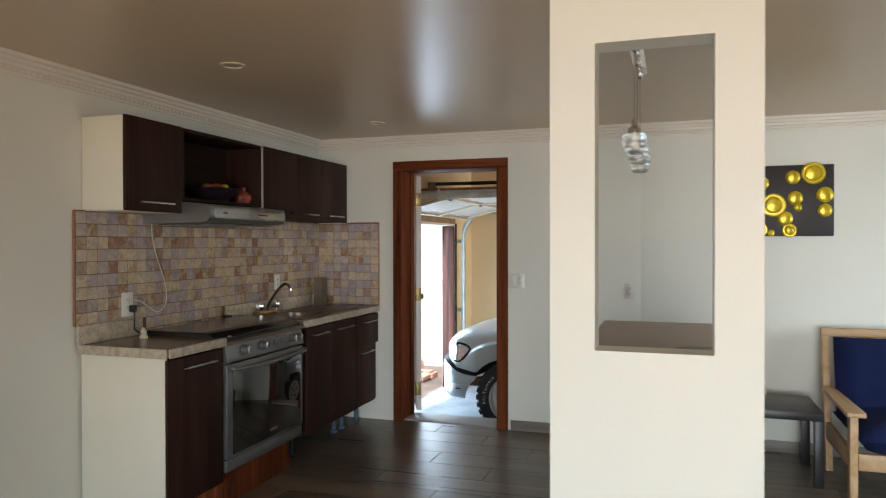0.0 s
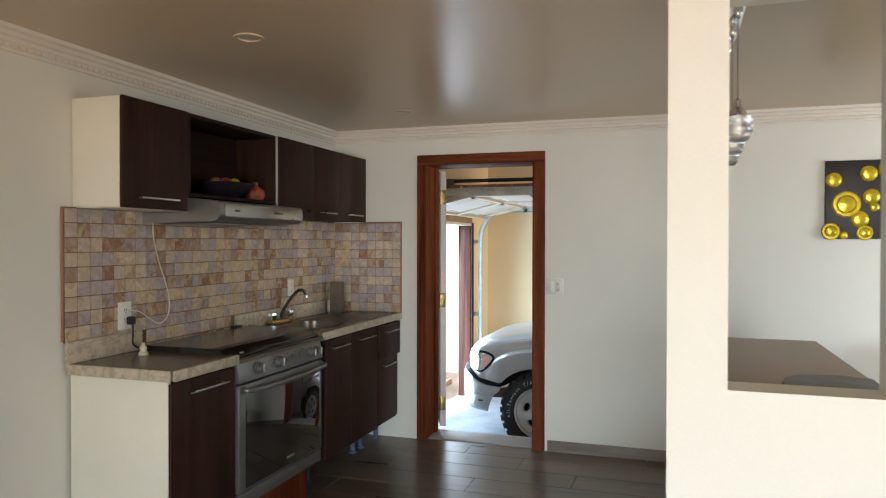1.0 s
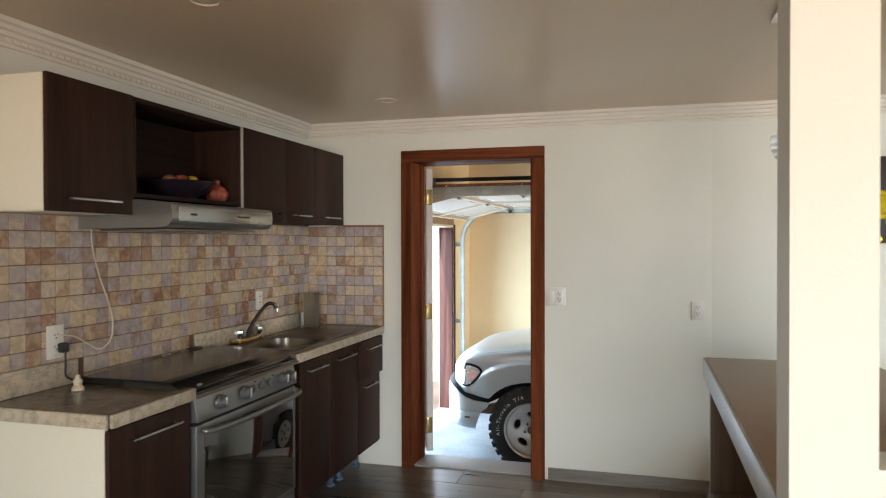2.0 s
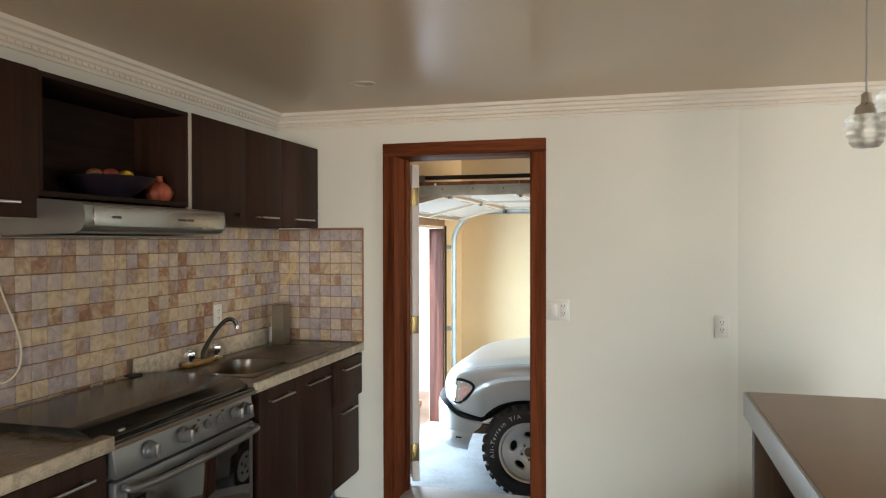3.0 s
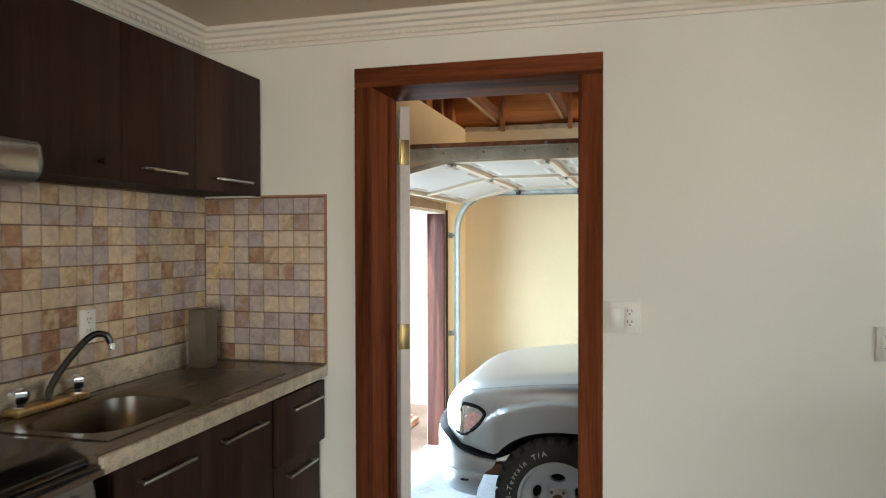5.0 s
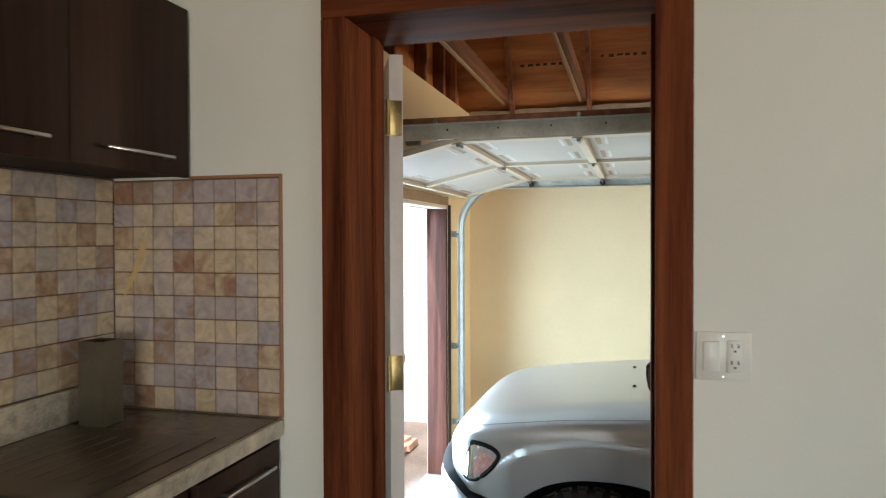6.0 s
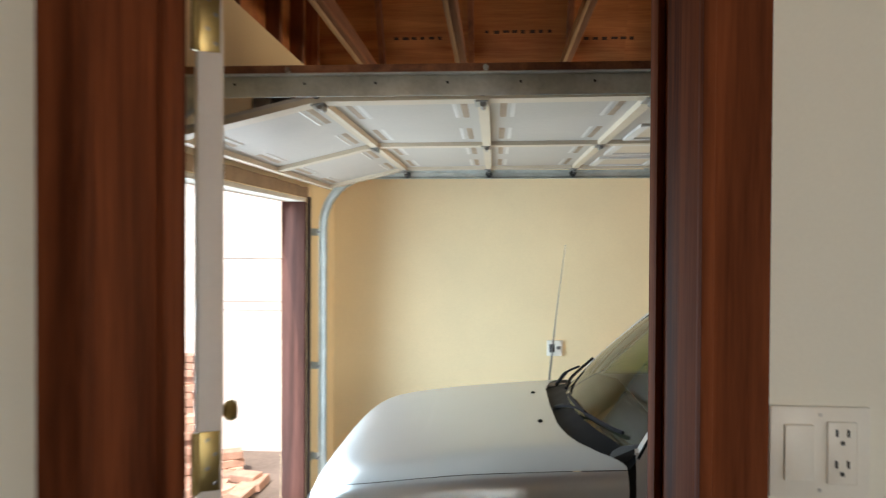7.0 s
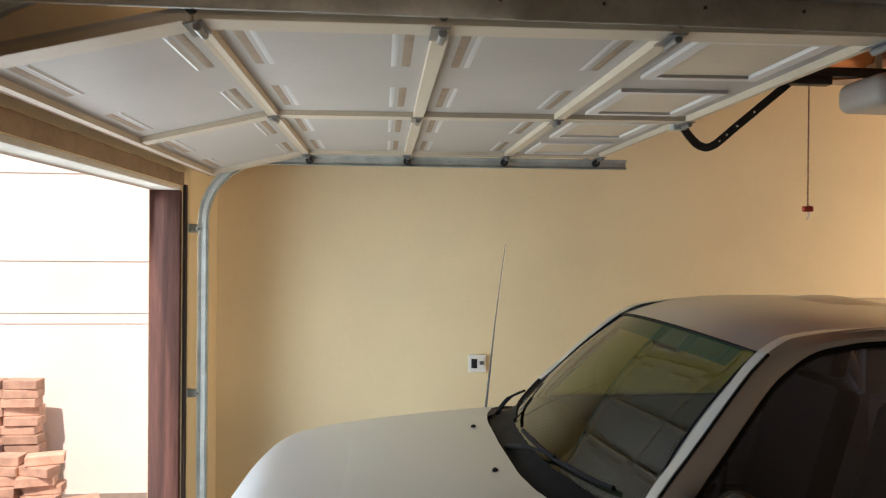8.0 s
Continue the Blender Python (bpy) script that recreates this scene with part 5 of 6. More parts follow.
# perforated angle iron that carries the near track
iron = thing("angle_iron", (-0.8, 6.61, 1.89), "long galvanised angle iron with bolts over the garage door", "angle iron")
bm = box_bm(-2.79, 4.19, 6.606, 6.610, 1.886, 1.958, 0.001)
box(bm, -2.79, 4.19, 6.570, 6.606, 1.954, 1.958, 0.001)
part("angle", bm, GALV, iron)
part("timber", box_bm(-2.79, 4.19, 6.575, 6.61, 1.9585, 1.985, 0.002), JOIST, iron, "brown timber lying on the angle iron")
for i, x in enumerate((-2.2, -1.55, -0.85, -0.15, 0.6)):
    bm = rod(bmesh.new(), (x, 6.556, 1.966), (x, 6.60, 1.966), 0.010, seg=10)
    part("bolt", bm, CHROME, iron, "bright round bolt head")
for i in range(14):
    x = -2.4 + 0.24 * i
    part("slot", box_bm(x, x + 0.008, 6.6045, 6.6062, 1.926, 1.934), BLACK_PLASTIC, iron)

# opener: rail, curved arm, trolley, release cord and motor head
opener = thing("door_opener", (-0.8, 7.95, 2.14), "black ceiling-hung garage door opener with rail and curved arm", "door opener")
part("rail", box_bm(-2.70, 1.0, 7.935, 7.965, 2.125, 2.165, 0.004), BLACK_PLASTIC, opener, "long black opener rail")
part("wall_bracket", box_bm(-2.795, -2.70, 7.92, 7.98, 2.05, 2.17, 0.006), GREY_STEEL, opener)
part("trolley", box_bm(-0.02, 0.24, 7.925, 7.975, 2.085, 2.128, 0.008), BLACK_PLASTIC, opener)
arm = smooth_line([(-0.43, 7.95, 1.905), (-0.385, 7.95, 1.845), (-0.34, 7.95, 1.81), (-0.285, 7.95, 1.815), (-0.18, 7.95, 1.90), (0.05, 7.95, 2.09)], 6)
bm = bmesh.new()
rows = []
for i, p in enumerate(arm):
    a, b = arm[max(i - 1, 0)], arm[min(i + 1, len(arm) - 1)]
    d = (b - a).normalized()
    nrm = Vector((-d.z, 0, d.x))
    rows.append([p + nrm * 0.017 + Vector((0, 0.004, 0)), p + nrm * 0.017 - Vector((0, 0.004, 0)), p - nrm * 0.017 - Vector((0, 0.004, 0)), p - nrm * 0.017 + Vector((0, 0.004, 0))])
vs = grid(bm, rows, close=True)
bm.faces.new(vs[0]), bm.faces.new(vs[-1][::-1])
part("arm", bm, BLACK_PLASTIC, opener, "curved black flat-steel arm")
for i in (20, 22, 24, 26):
    p = arm[i]
    part("hole", rod(bmesh.new(), (p.x, p.y - 0.0048, p.z), (p.x, p.y - 0.0042, p.z), 0.005, seg=8), WHITE_PLASTIC, opener)
part("door_bracket", box_bm(-0.47, -0.41, 7.925, 7.975, 1.875, 1.905, 0.004), GALV, opener)
part("release_cord", rod(bmesh.new(), (0.145, 7.95, 2.085), (0.145, 7.95, 1.56), 0.003, seg=6), surface("brown_cord", (0.20, 0.10, 0.06), 0.9), opener, "thin brown release cord")
bm = box_bm(0.122, 0.168, 7.94, 7.96, 1.535, 1.560, 0.006)
part("pull_handle", bm, surface("red_plastic", (0.45, 0.035, 0.02), 0.4), opener, "red plastic pull handle")
part("cord_tail", tube(bmesh.new(), smooth_line([(0.145, 7.95, 1.537), (0.152, 7.95, 1.52), (0.140, 7.95, 1.50)]), 0.003, 6), surface("white_cord", (0.6, 0.55, 0.5), 0.9), opener)
bm = box_bm(0.36, 0.95, 7.80, 8.10, 1.985, 2.124, 0.05, 4)
part("motor_head", bm, surface("dusty_grey_plastic", (0.36, 0.33, 0.29), 0.5, vary=0.15, scale=5), opener, "dusty grey motor cover")
for x in (0.45, 0.88):
    part("hanger", box_bm(x, x + 0.03, 7.948, 7.952, 2.166, 2.655), GALV, opener)

# electric box on the far wall
eb = thing("control_box", (-1.045, GY, 0.51), "small white control box with a dark display on the wall", "control box")
part("case", box_bm(-1.103, -0.984, GY - 0.03, GY, 0.507, 0.628, 0.005), WHITE_PLASTIC, eb)
part("display", box_bm(-1.085, -1.045, GY - 0.0325, GY - 0.03, 0.535, 0.60, 0.001), BLACK_PLASTIC, eb)
part("lever", box_bm(-1.028, -0.999, GY - 0.038, GY - 0.03, 0.56, 0.585, 0.002), GREY_STEEL, eb)

# ---- yard: wall joints and a pile of bricks ----
for z in (0.76, 0.84, 1.235, 1.9):
    part("wall_joint", box_bm(-8.9, GX - 0.2, 10.594, 10.5995, z - 0.002, z + 0.002), surface("grey_joint", (0.66, 0.63, 0.62), 0.9), yard_wall)
BRICK = surface("pale_red_brick", (0.58, 0.37, 0.29), 0.85, vary=0.3, scale=14, fine=90, bump=0.3, per_piece=0.22)
pile = thing("brick_pile", (-4.0, 9.9, GFLOOR - 0.02), "tumbled pile of pale red bricks against the yard wall", "brick pile")
brick_mesh = mesh_of("brick", box_bm(-0.12, 0.12, -0.06, 0.06, -0.032, 0.032, 0.005, 1), BRICK)
rnd = random.Random(7)
z0 = GFLOOR - 0.02
for course in range(14):
    for k in range(3):
        piece("brick", brick_mesh, pile, (-4.78 + 0.25 * k + rnd.uniform(-0.015, 0.015), 10.38 + rnd.uniform(-0.02, 0.02), z0 + 0.032 + 0.066 * course), (0, 0, rnd.uniform(-0.08, 0.08)))
for course in range(7):
    for k in range(3):
        piece("brick", brick_mesh, pile, (-4.52 + 0.25 * k + rnd.uniform(-0.03, 0.03), 10.05 + rnd.uniform(-0.03, 0.03), z0 + 0.032 + 0.066 * course), (0, 0, rnd.uniform(-0.35, 0.35)))
for course in range(4):
    for k in range(4 - course):
        piece("brick", brick_mesh, pile, (-4.42 + 0.25 * k + rnd.uniform(-0.03, 0.03), 9.78 + rnd.uniform(-0.03, 0.03), z0 + 0.032 + 0.066 * course), (0, 0, rnd.uniform(-0.5, 0.5)))
for course in range(3):
    piece("brick", brick_mesh, pile, (-3.72 + rnd.uniform(-0.02, 0.02), 9.95, z0 + 0.032 + 0.066 * course), (0, 0, 0.5 + rnd.uniform(-0.15, 0.15)))
for k in range(22):
    piece("brick", brick_mesh, pile, (-3.9 + rnd.uniform(-0.45, 0.55), 9.62 + rnd.uniform(-0.35, 0.12), z0 + 0.034 + (0.03 if k % 4 == 0 else 0)), (rnd.uniform(-0.2, 0.2), rnd.uniform(-0.2, 0.2), rnd.uniform(0, 3)))
bm = bmesh.new()
prism(bm, [(-4.7, 9.9), (-4.35, 9.92), (-4.42, 10.25), (-4.68, 10.2)], "z", z0 + 0.68, z0 + 0.70, 0.004)
for v in bm.verts:
    v.co.z += 0.25 * noise.noise(v.co * 3)
solid("plastic_sheet", bm, surface("translucent_plastic_sheet", (0.70, 0.72, 0.74), 0.3, vary=0.1), (-4.5, 10.05, z0 + 0.7), "crumpled pale plastic sheet over the bricks", "plastic sheet")


# ---- silver pickup truck ----
PAINT = surface("silver_car_paint", (0.54, 0.565, 0.58), 0.30, 0.66, vary=0.05, scale=1.5, fine=300, bump=0.0, coat=0.2, rough_vary=0.0)
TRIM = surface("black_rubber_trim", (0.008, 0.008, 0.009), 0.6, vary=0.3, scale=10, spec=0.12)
SCREEN_GLASS = thin_glass("green_windscreen_glass", (0.38, 0.50, 0.26), 1.85)
FAR_GLASS = thin_glass("green_side_glass", (0.34, 0.34, 0.22))
REAR_GLASS = thin_glass("amber_tinted_glass", (0.66, 0.56, 0.46))
SIDE_GLASS = thin_glass("dark_tinted_glass", (0.34, 0.27, 0.30))
CABIN = surface("dark_cabin_fabric", (0.012, 0.011, 0.012), 0.9, vary=0.3, scale=8, fine=160, bump=0.2)
DASH = surface("dashboard_plastic", (0.030, 0.029, 0.028), 0.8, vary=0.2, scale=8)
YC = 7.66
HUBX, HUBZ, TYRE_R = -1.515, GFLOOR + 0.378, 0.378
truck = thing("pickup_truck", (0.2, YC, GFLOOR), "silver pickup truck parked nose to the garage opening", "pickup truck")


def lerp_table(rows, x):
    for (a, va), (b, vb) in zip(rows, rows[1:]):
        if x <= b:
            t = max(0.0, min(1.0, (x - a) / (b - a)))
            return va + (vb - va) * t
    return rows[-1][1]


def smooth_table(rows, x):
    """The same with soft bends: a mean over a short stretch."""
    return sum(lerp_table(rows, x + 0.02 * k) for k in (-2, -1, 0, 1, 2)) / 5


# plan outline of the nose from the door to the middle of the front: x and half width
PLAN = smooth_line([(-1.03, 0.825, 0), (-1.30, 0.825, 0), (-1.60, 0.824, 0), (-1.85, 0.822, 0), (-2.0, 0.813, 0), (-2.10, 0.790, 0), (-2.18, 0.735, 0),
                    (-2.235, 0.650, 0), (-2.28, 0.50, 0), (-2.315, 0.25, 0), (-2.33, 0.0, 0)], 8)
CREST = [(-2.36, 0.30), (-2.33, 0.36), (-2.27, 0.43), (-2.20, 0.475), (-2.13, 0.508), (-2.02, 0.533), (-1.91, 0.552), (-1.70, 0.577), (-1.49, 0.596), (-1.235, 0.617), (-1.0, 0.630)]
SHOULDER = [(-2.34, 0.285), (-2.25, 0.32), (-2.18, 0.375), (-2.10, 0.415), (-1.95, 0.425), (-1.80, 0.445), (-1.60, 0.468), (-1.0, 0.478)]
REAR_EDGE = [(0.0, -1.252), (0.35, -1.245), (0.5, -1.222), (0.61, -1.185), (0.69, -1.125), (0.73, -1.07), (0.765, -1.03), (0.9, -1.03)]
ARCHX, ARCHW, ARCHH = -1.455, 0.50, 0.418


def arch_reach(x, z):
    """Distance from the wheel's middle in units of the arch: 1 on its edge."""
    return (abs((x - ARCHX) / ARCHW) ** 2.4 + abs((z - HUBZ) / ARCHH) ** 2.4) ** (1 / 2.4)


def wing_bottom(x):
    u = abs((x - ARCHX) / ARCHW)
    arch = HUBZ + ARCHH * (1 - u ** 2.4) ** (1 / 2.4) if u < 1 else -9
    return max(arch, lerp_table([(-2.33, 0.212), (-2.20, 0.188), (-2.12, 0.146), (-1.95, 0.122), (-1.84, 0.112)], x) if x < ARCHX else -0.24)


def flare(x, z):
    t = max(0.0, min(1.0, (1.45 - arch_reach(x, z)) / 0.075))
    return 0.042 * t * t * (3 - 2 * t) * max(0.0, min(1.0, (x + 2.06) / 0.16))


def nose_row(p, side):
    """One line over the nose: lower lip, flank, shoulder, up to the middle of the hood."""
    x0, w = p.x, p.y
    zs, zb = smooth_table(SHOULDER, x0), wing_bottom(x0)
    back = max(0.0, min(1.0, (x0 + 1.85) / 0.82))
    out = [(x0, w - 0.05, zb + 0.012)]
    for k in range(21):
        z = zb + (zs - zb) * k / 20
        tuck = 0.014 * (1 - k / 20) ** 2
        out.append((x0, w + flare(x0, z) - tuck, z))
    sx = x0 if x0 > -1.8 else -1.8 - 0.30 * (-1.8 - x0)
    reach = math.hypot(sx - x0, w)
    for k in range(1, 31):
        g = (k / 30) ** 1.7
        x, off, d = x0 + (sx - x0) * g, w * (1 - g), reach * g
        f = (1 - (1 - min(1.0, d / 0.26)) ** 2.6) ** (1 / 2.8)
        top = smooth_table(CREST, x) - 0.012 * (off / 0.8) ** 2
        x += back * (lerp_table(REAR_EDGE, off) + 1.03)
        out.append((x, off, zs + (top - zs) * f))
    return [(x, YC + side * off, z) for x, off, z in out]


SEAM = 27                               # the hood starts five steps above the shoulder
for side in (-1, 1):
    bm = bmesh.new()
    grid(bm, [nose_row(p, side)[:SEAM] for p in PLAN])
    part("wing", bm, PAINT, truck)
bm = bmesh.new()
rows = []
for p in PLAN:
    a, b = [Vector(v) for v in nose_row(p, -1)[SEAM - 1:]], [Vector(v) for v in nose_row(p, 1)[SEAM - 1:]]
    a[0], b[0] = a[0].lerp(a[1], 0.22), b[0].lerp(b[1], 0.22)
    rows.append(a + b[-2::-1])
grid(bm, rows)
part("hood", bm, PAINT, truck)
# black block in place of the shaded hollow under the panels
part("bay_shade_block", box_bm(-2.15, -1.15, YC - 0.60, YC + 0.60, 0.0, 0.36, 0.05), TRIM, truck)
for side in (-1, 1):
    bm = bmesh.new()
    arc = [radians(a) for a in range(10, 146, 9)]
    grid(bm, [[(ARCHX + 0.47 * math.cos(a), YC + side * off, HUBZ + 0.39 * math.sin(a)) for a in arc] for off in (0.80, 0.58)])
    part("wheel_housing", bm, TRIM, truck)
part("chassis_frame", box_bm(-1.25, 2.6, YC - 0.42, YC + 0.42, -0.30, -0.12, 0.03), TRIM, truck)
for y in (YC - 0.30, YC + 0.27):
    bm = lathe(bmesh.new(), [(0.011, -0.01), (0.011, 0.004), (0.006, 0.009), (0, 0.010)], (-1.315, y, 0.622), "z", 12)
    part("washer_nozzle", bm, TRIM, truck)

# front bumper: a band round the nose whose ends are cut back at a slant
BUMPER_PLAN = smooth_line([(-1.885, 0.848, 0), (-2.0, 0.842, 0), (-2.10, 0.822, 0), (-2.19, 0.775, 0), (-2.26, 0.70, 0), (-2.325, 0.55, 0), (-2.375, 0.30, 0), (-2.395, 0.0, 0)], 8)
BUMPER_TOP = [(0, 0.078), (0.13, 0.088), (0.24, 0.115), (0.33, 0.165), (0.43, 0.193), (1.2, 0.203)]


def along(s):
    """A point s metres along the bumper's plan from its end, and its outward direction."""
    for a, b in zip(BUMPER_PLAN, BUMPER_PLAN[1:]):
        d = (b - a).length
        if s <= d or b is BUMPER_PLAN[-1]:
            return a.lerp(b, min(1.0, s / d)), Vector((-(b - a).y, (b - a).x, 0)).normalized() * -1
        s -= d


BLEN = sum((b - a).length for a, b in zip(BUMPER_PLAN, BUMPER_PLAN[1:]))


def band(levels):
    """Rows round the whole bumper; a level is (height below the top edge or fixed height, cut at the end, inset)."""
    rows = []
    for fixed, z, cut, inset in levels:
        half = []
        for i in range(41):
            s = cut + (BLEN - cut) * i / 40
            p, out = along(s)
            zz = z if fixed else lerp_table(BUMPER_TOP, s) + z
            half.append(Vector((p.x, p.y, zz)) - Vector((out.x, out.y, 0)) * inset)
        rows.append([Vector((v.x, YC - v.y, v.z)) for v in half] + [Vector((v.x, YC + v.y, v.z)) for v in half[-2::-1]])
    return grid(bmesh_band, rows)


bmesh_band = bmesh.new()
band([(0, -0.004, 0.0, 0.06), (0, 0.0, 0.0, 0.014), (0, -0.012, 0.003, 0.002), (0, -0.045, 0.02, -0.003), (1, 0.0, 0.066, -0.002), (1, -0.010, 0.072, 0.0), (1, -0.016, 0.076, 0.005),
      (1, -0.024, 0.080, 0.001), (1, -0.10, 0.112, 0.002), (1, -0.150, 0.130, 0.020), (1, -0.170, 0.140, 0.050), (1, -0.172, 0.142, 0.09)])
bump = part("front_bumper", bmesh_band, PAINT, truck, "silver plastic front bumper")
part("tie_down_slot", box_bm(-2.108, -2.06, YC - 0.842, YC - 0.80, -0.064, -0.056), TRIM, bump)
bmesh_band = bmesh.new()
band([(0, -0.006, 0.0, 0.022), (0, 0.004, 0.0, 0.004), (0, 0.014, 0.0, 0.016), (0, 0.021, 0.0, 0.045), (0, 0.026, 0.0, 0.095)])
part("bumper_strip", bmesh_band, TRIM, truck, "black rubber strip above the bumper")
RUST = surface("rusty_steel", (0.10, 0.055, 0.035), 0.8, 0.2, vary=0.4, scale=20)
part("bumper_stay", box_bm(-2.0, -1.80, YC - 0.80, YC - 0.74, -0.03, 0.045, 0.008), RUST, truck, "rusty bumper stay")
part("bumper_tab", prism(bmesh.new(), [(-1.885, 0.082), (-1.80, 0.120), (-1.825, 0.084), (-1.885, 0.070)], "y", YC - 0.835, YC - 0.829), WHITE_PLASTIC, truck)


# headlights wrapped round the corners
def headlight(side):
    outline = [(-2.100, 0.402), (-2.045, 0.398), (-1.990, 0.380), (-1.963, 0.348), (-1.985, 0.302), (-2.035, 0.252), (-2.085, 0.214), (-2.130, 0.212), (-2.160, 0.236), (-2.148, 0.290), (-2.122, 0.355)]
    width = sorted((p.x, p.y) for p in PLAN)

    def lift(x, z, off):
        return Vector((x, YC + side * (lerp_table(width, x) + flare(x, z) + off), z))
    cxm, czm = sum(p[0] for p in outline) / len(outline), sum(p[1] for p in outline) / len(outline)
    ring = smooth_line([(x, 0, z) for x, z in outline + outline[:1]], 4)[:-1]
    bm = bmesh.new()
    heavy = [0.013 if p.x > -2.06 or p.z > 0.39 else 0.010 if p.z < 0.225 else 0.006 for p in ring]
    tube(bm, [lift(p.x, p.z, -0.003) for p in ring], heavy, 8, closed=True)
    lamp = part("headlight", bm, TRIM, truck, "headlight with a black surround")
    bm = bmesh.new()
    rows = [[lift(cxm + (p.x - cxm) * s, czm + (p.z - czm) * s, 0.004 + 0.008 * (1 - s * s)) for p in ring] for s in (1.0, 0.75, 0.5, 0.25, 0.02)]
    grid(bm, rows, close=True)
    lens = part("lens", bm, thin_glass("clear_lens", (0.96, 0.95, 0.95)), lamp, "clear headlight lens")
    lens.visible_shadow = False
    bm = bmesh.new()
    rows = [[lift(cxm + (p.x - cxm) * s, czm + (p.z - czm) * s, 0.0015) for p in ring] for s in (0.98, 0.7, 0.4, 0.02)]
    grid(bm, rows, close=True)
    part("reflector", bm, surface("silver_reflector", (0.80, 0.78, 0.76), 0.25, 0.5, vary=0.2, scale=30), lamp)
    bm = bmesh.new()
    rows = [[lift(cxm + 0.022 + (p.x - cxm) * s, czm - 0.006 + (p.z - czm) * s, 0.0035) for p in ring] for s in (0.60, 0.3, 0.02)]
    grid(bm, rows, close=True)
    part("turn_signal", bm, surface("pink_signal_lens", (0.72, 0.42, 0.38), 0.25, 0.1, vary=0.25, scale=40), lamp, "pale pink turn signal")
    return lamp


headlight(-1), headlight(1)


# wheels
def wheel(x, side, label=""):
    y_out = YC + side * 0.845
    y_in = YC + side * 0.60
    w = abs(y_out - y_in)
    bm = bmesh.new()
    R = TYRE_R
    prof = [(R * 0.60, 0.0), (R * 0.62, 0.012), (R * 0.70, 0.004), (R * 0.80, -0.004), (R * 0.90, 0.004), (R * 0.955, 0.022), (R * 0.975, 0.045), (R * 0.975, w - 0.045), (R * 0.955, w - 0.022), (R * 0.80, w), (R * 0.60, w - 0.01)]
    lathe(bm, prof, (0, 0, 0), "y", 48)
    for v in bm.verts:
        v.co = Vector((v.co.x + x, y_out + side * v.co.y, v.co.z + HUBZ))
    wh = part("wheel", bm, surface("tyre_rubber", (0.022, 0.021, 0.020), 0.75, vary=0.35, scale=15, fine=120, bump=0.2), truck, "black all-terrain tyre with a silver alloy rim")
    bm = bmesh.new()
    inward = -side
    for k in range(30):
        a = 6.28319 * k / 30
        for row, (o, ln) in enumerate(((0.026, 0.05), (0.095, 0.05), (0.165, 0.05))):
            aa = a + (0.1 if row % 2 else 0)
            c = Vector((x + (R * 0.985) * math.cos(aa), y_out + inward * (o + ln / 2), HUBZ + (R * 0.985) * math.sin(aa)))
            m = Matrix.Translation(c) @ Matrix.Rotation(-aa, 4, "Y") @ Matrix.Rotation(0.3 if row == 1 else 0, 4, "X") @ Matrix.Diagonal((0.018, ln, 0.050, 1))
            bmesh.ops.create_cube(bm, size=1.0, matrix=m)
        c = Vector((x + R * 0.945 * math.cos(a), y_out + inward * 0.010, HUBZ + R * 0.945 * math.sin(a)))
        bmesh.ops.create_cube(bm, size=1.0, matrix=Matrix.Translation(c) @ Matrix.Rotation(-a, 4, "Y") @ Matrix.Diagonal((0.030, 0.020, 0.034, 1)))
    tagged(part("tread", bm, wh.data.materials[0], wh), kind="stuff")
    # rim: outer lip, dish, five broad spokes and hub
    ALLOY = surface("silver_alloy", (0.62, 0.60, 0.56), 0.32, 0.8, vary=0.12, scale=8)
    bm = bmesh.new()
    rimp = [(R * 0.60, 0.010), (R * 0.635, -0.004), (R * 0.62, -0.012), (R * 0.585, -0.008), (R * 0.565, 0.014), (R * 0.555, 0.05)]
    lathe(bm, rimp, (0, 0, 0), "y", 48)
    for v in bm.verts:
        v.co = Vector((v.co.x + x, y_out + side * v.co.y, v.co.z + HUBZ))
    rim = part("rim", bm, ALLOY, wh, "silver alloy rim")
    # rim face: five sectors, each a smooth sheet round an oval hole with turned-in edges
    bm = bmesh.new()
    ro, ri, rc, m = R * 0.575, 0.045, 0.134, 40

    def face_point(px, pz, deep=0.0):
        f = max(0.0, min(1.0, (math.hypot(px, pz) - 0.06) / (ro - 0.06)))
        return Vector((x + px, y_out + inward * (0.018 + 0.034 * (1 - f) ** 1.6 + deep), HUBZ + pz))
    for k in range(5):
        ang = 6.28319 * k / 5 + radians(90)
        er, et = Vector((math.cos(ang), math.sin(ang))), Vector((-math.sin(ang), math.cos(ang)))
        rings = [[], [], [], [], []]
        for q in range(m):
            w = 6.28319 * q / m
            d = er * math.cos(w) + et * math.sin(w)
            c = er * rc
            hole = 1 / math.sqrt((math.cos(w) / 0.026) ** 2 + (math.sin(w) / 0.044) ** 2)
            lo, hi = hole, 0.3
            for step in range(22):
                mid = (lo + hi) / 2
                p = c + d * mid
                turn = math.atan2(p.dot(et), p.dot(er))
                if ri < p.length < ro and abs(turn) < radians(36):
                    lo = mid
                else:
                    hi = mid
            edge = hole + 0.35 * (lo - hole)
            for ring, (rr, deep) in zip(rings, ((lo, 0), (edge, 0), (hole + 0.004, 0.0015), (hole, 0.006), (hole * 0.94, 0.034))):
                p = c + d * rr
                ring.append(face_point(p.x, p.y, deep))
        grid(bm, rings, close=True)
    bmesh.ops.remove_doubles(bm, verts=bm.verts, dist=0.0008)
    part("spokes", bm, ALLOY, wh)
    bm = bmesh.new()
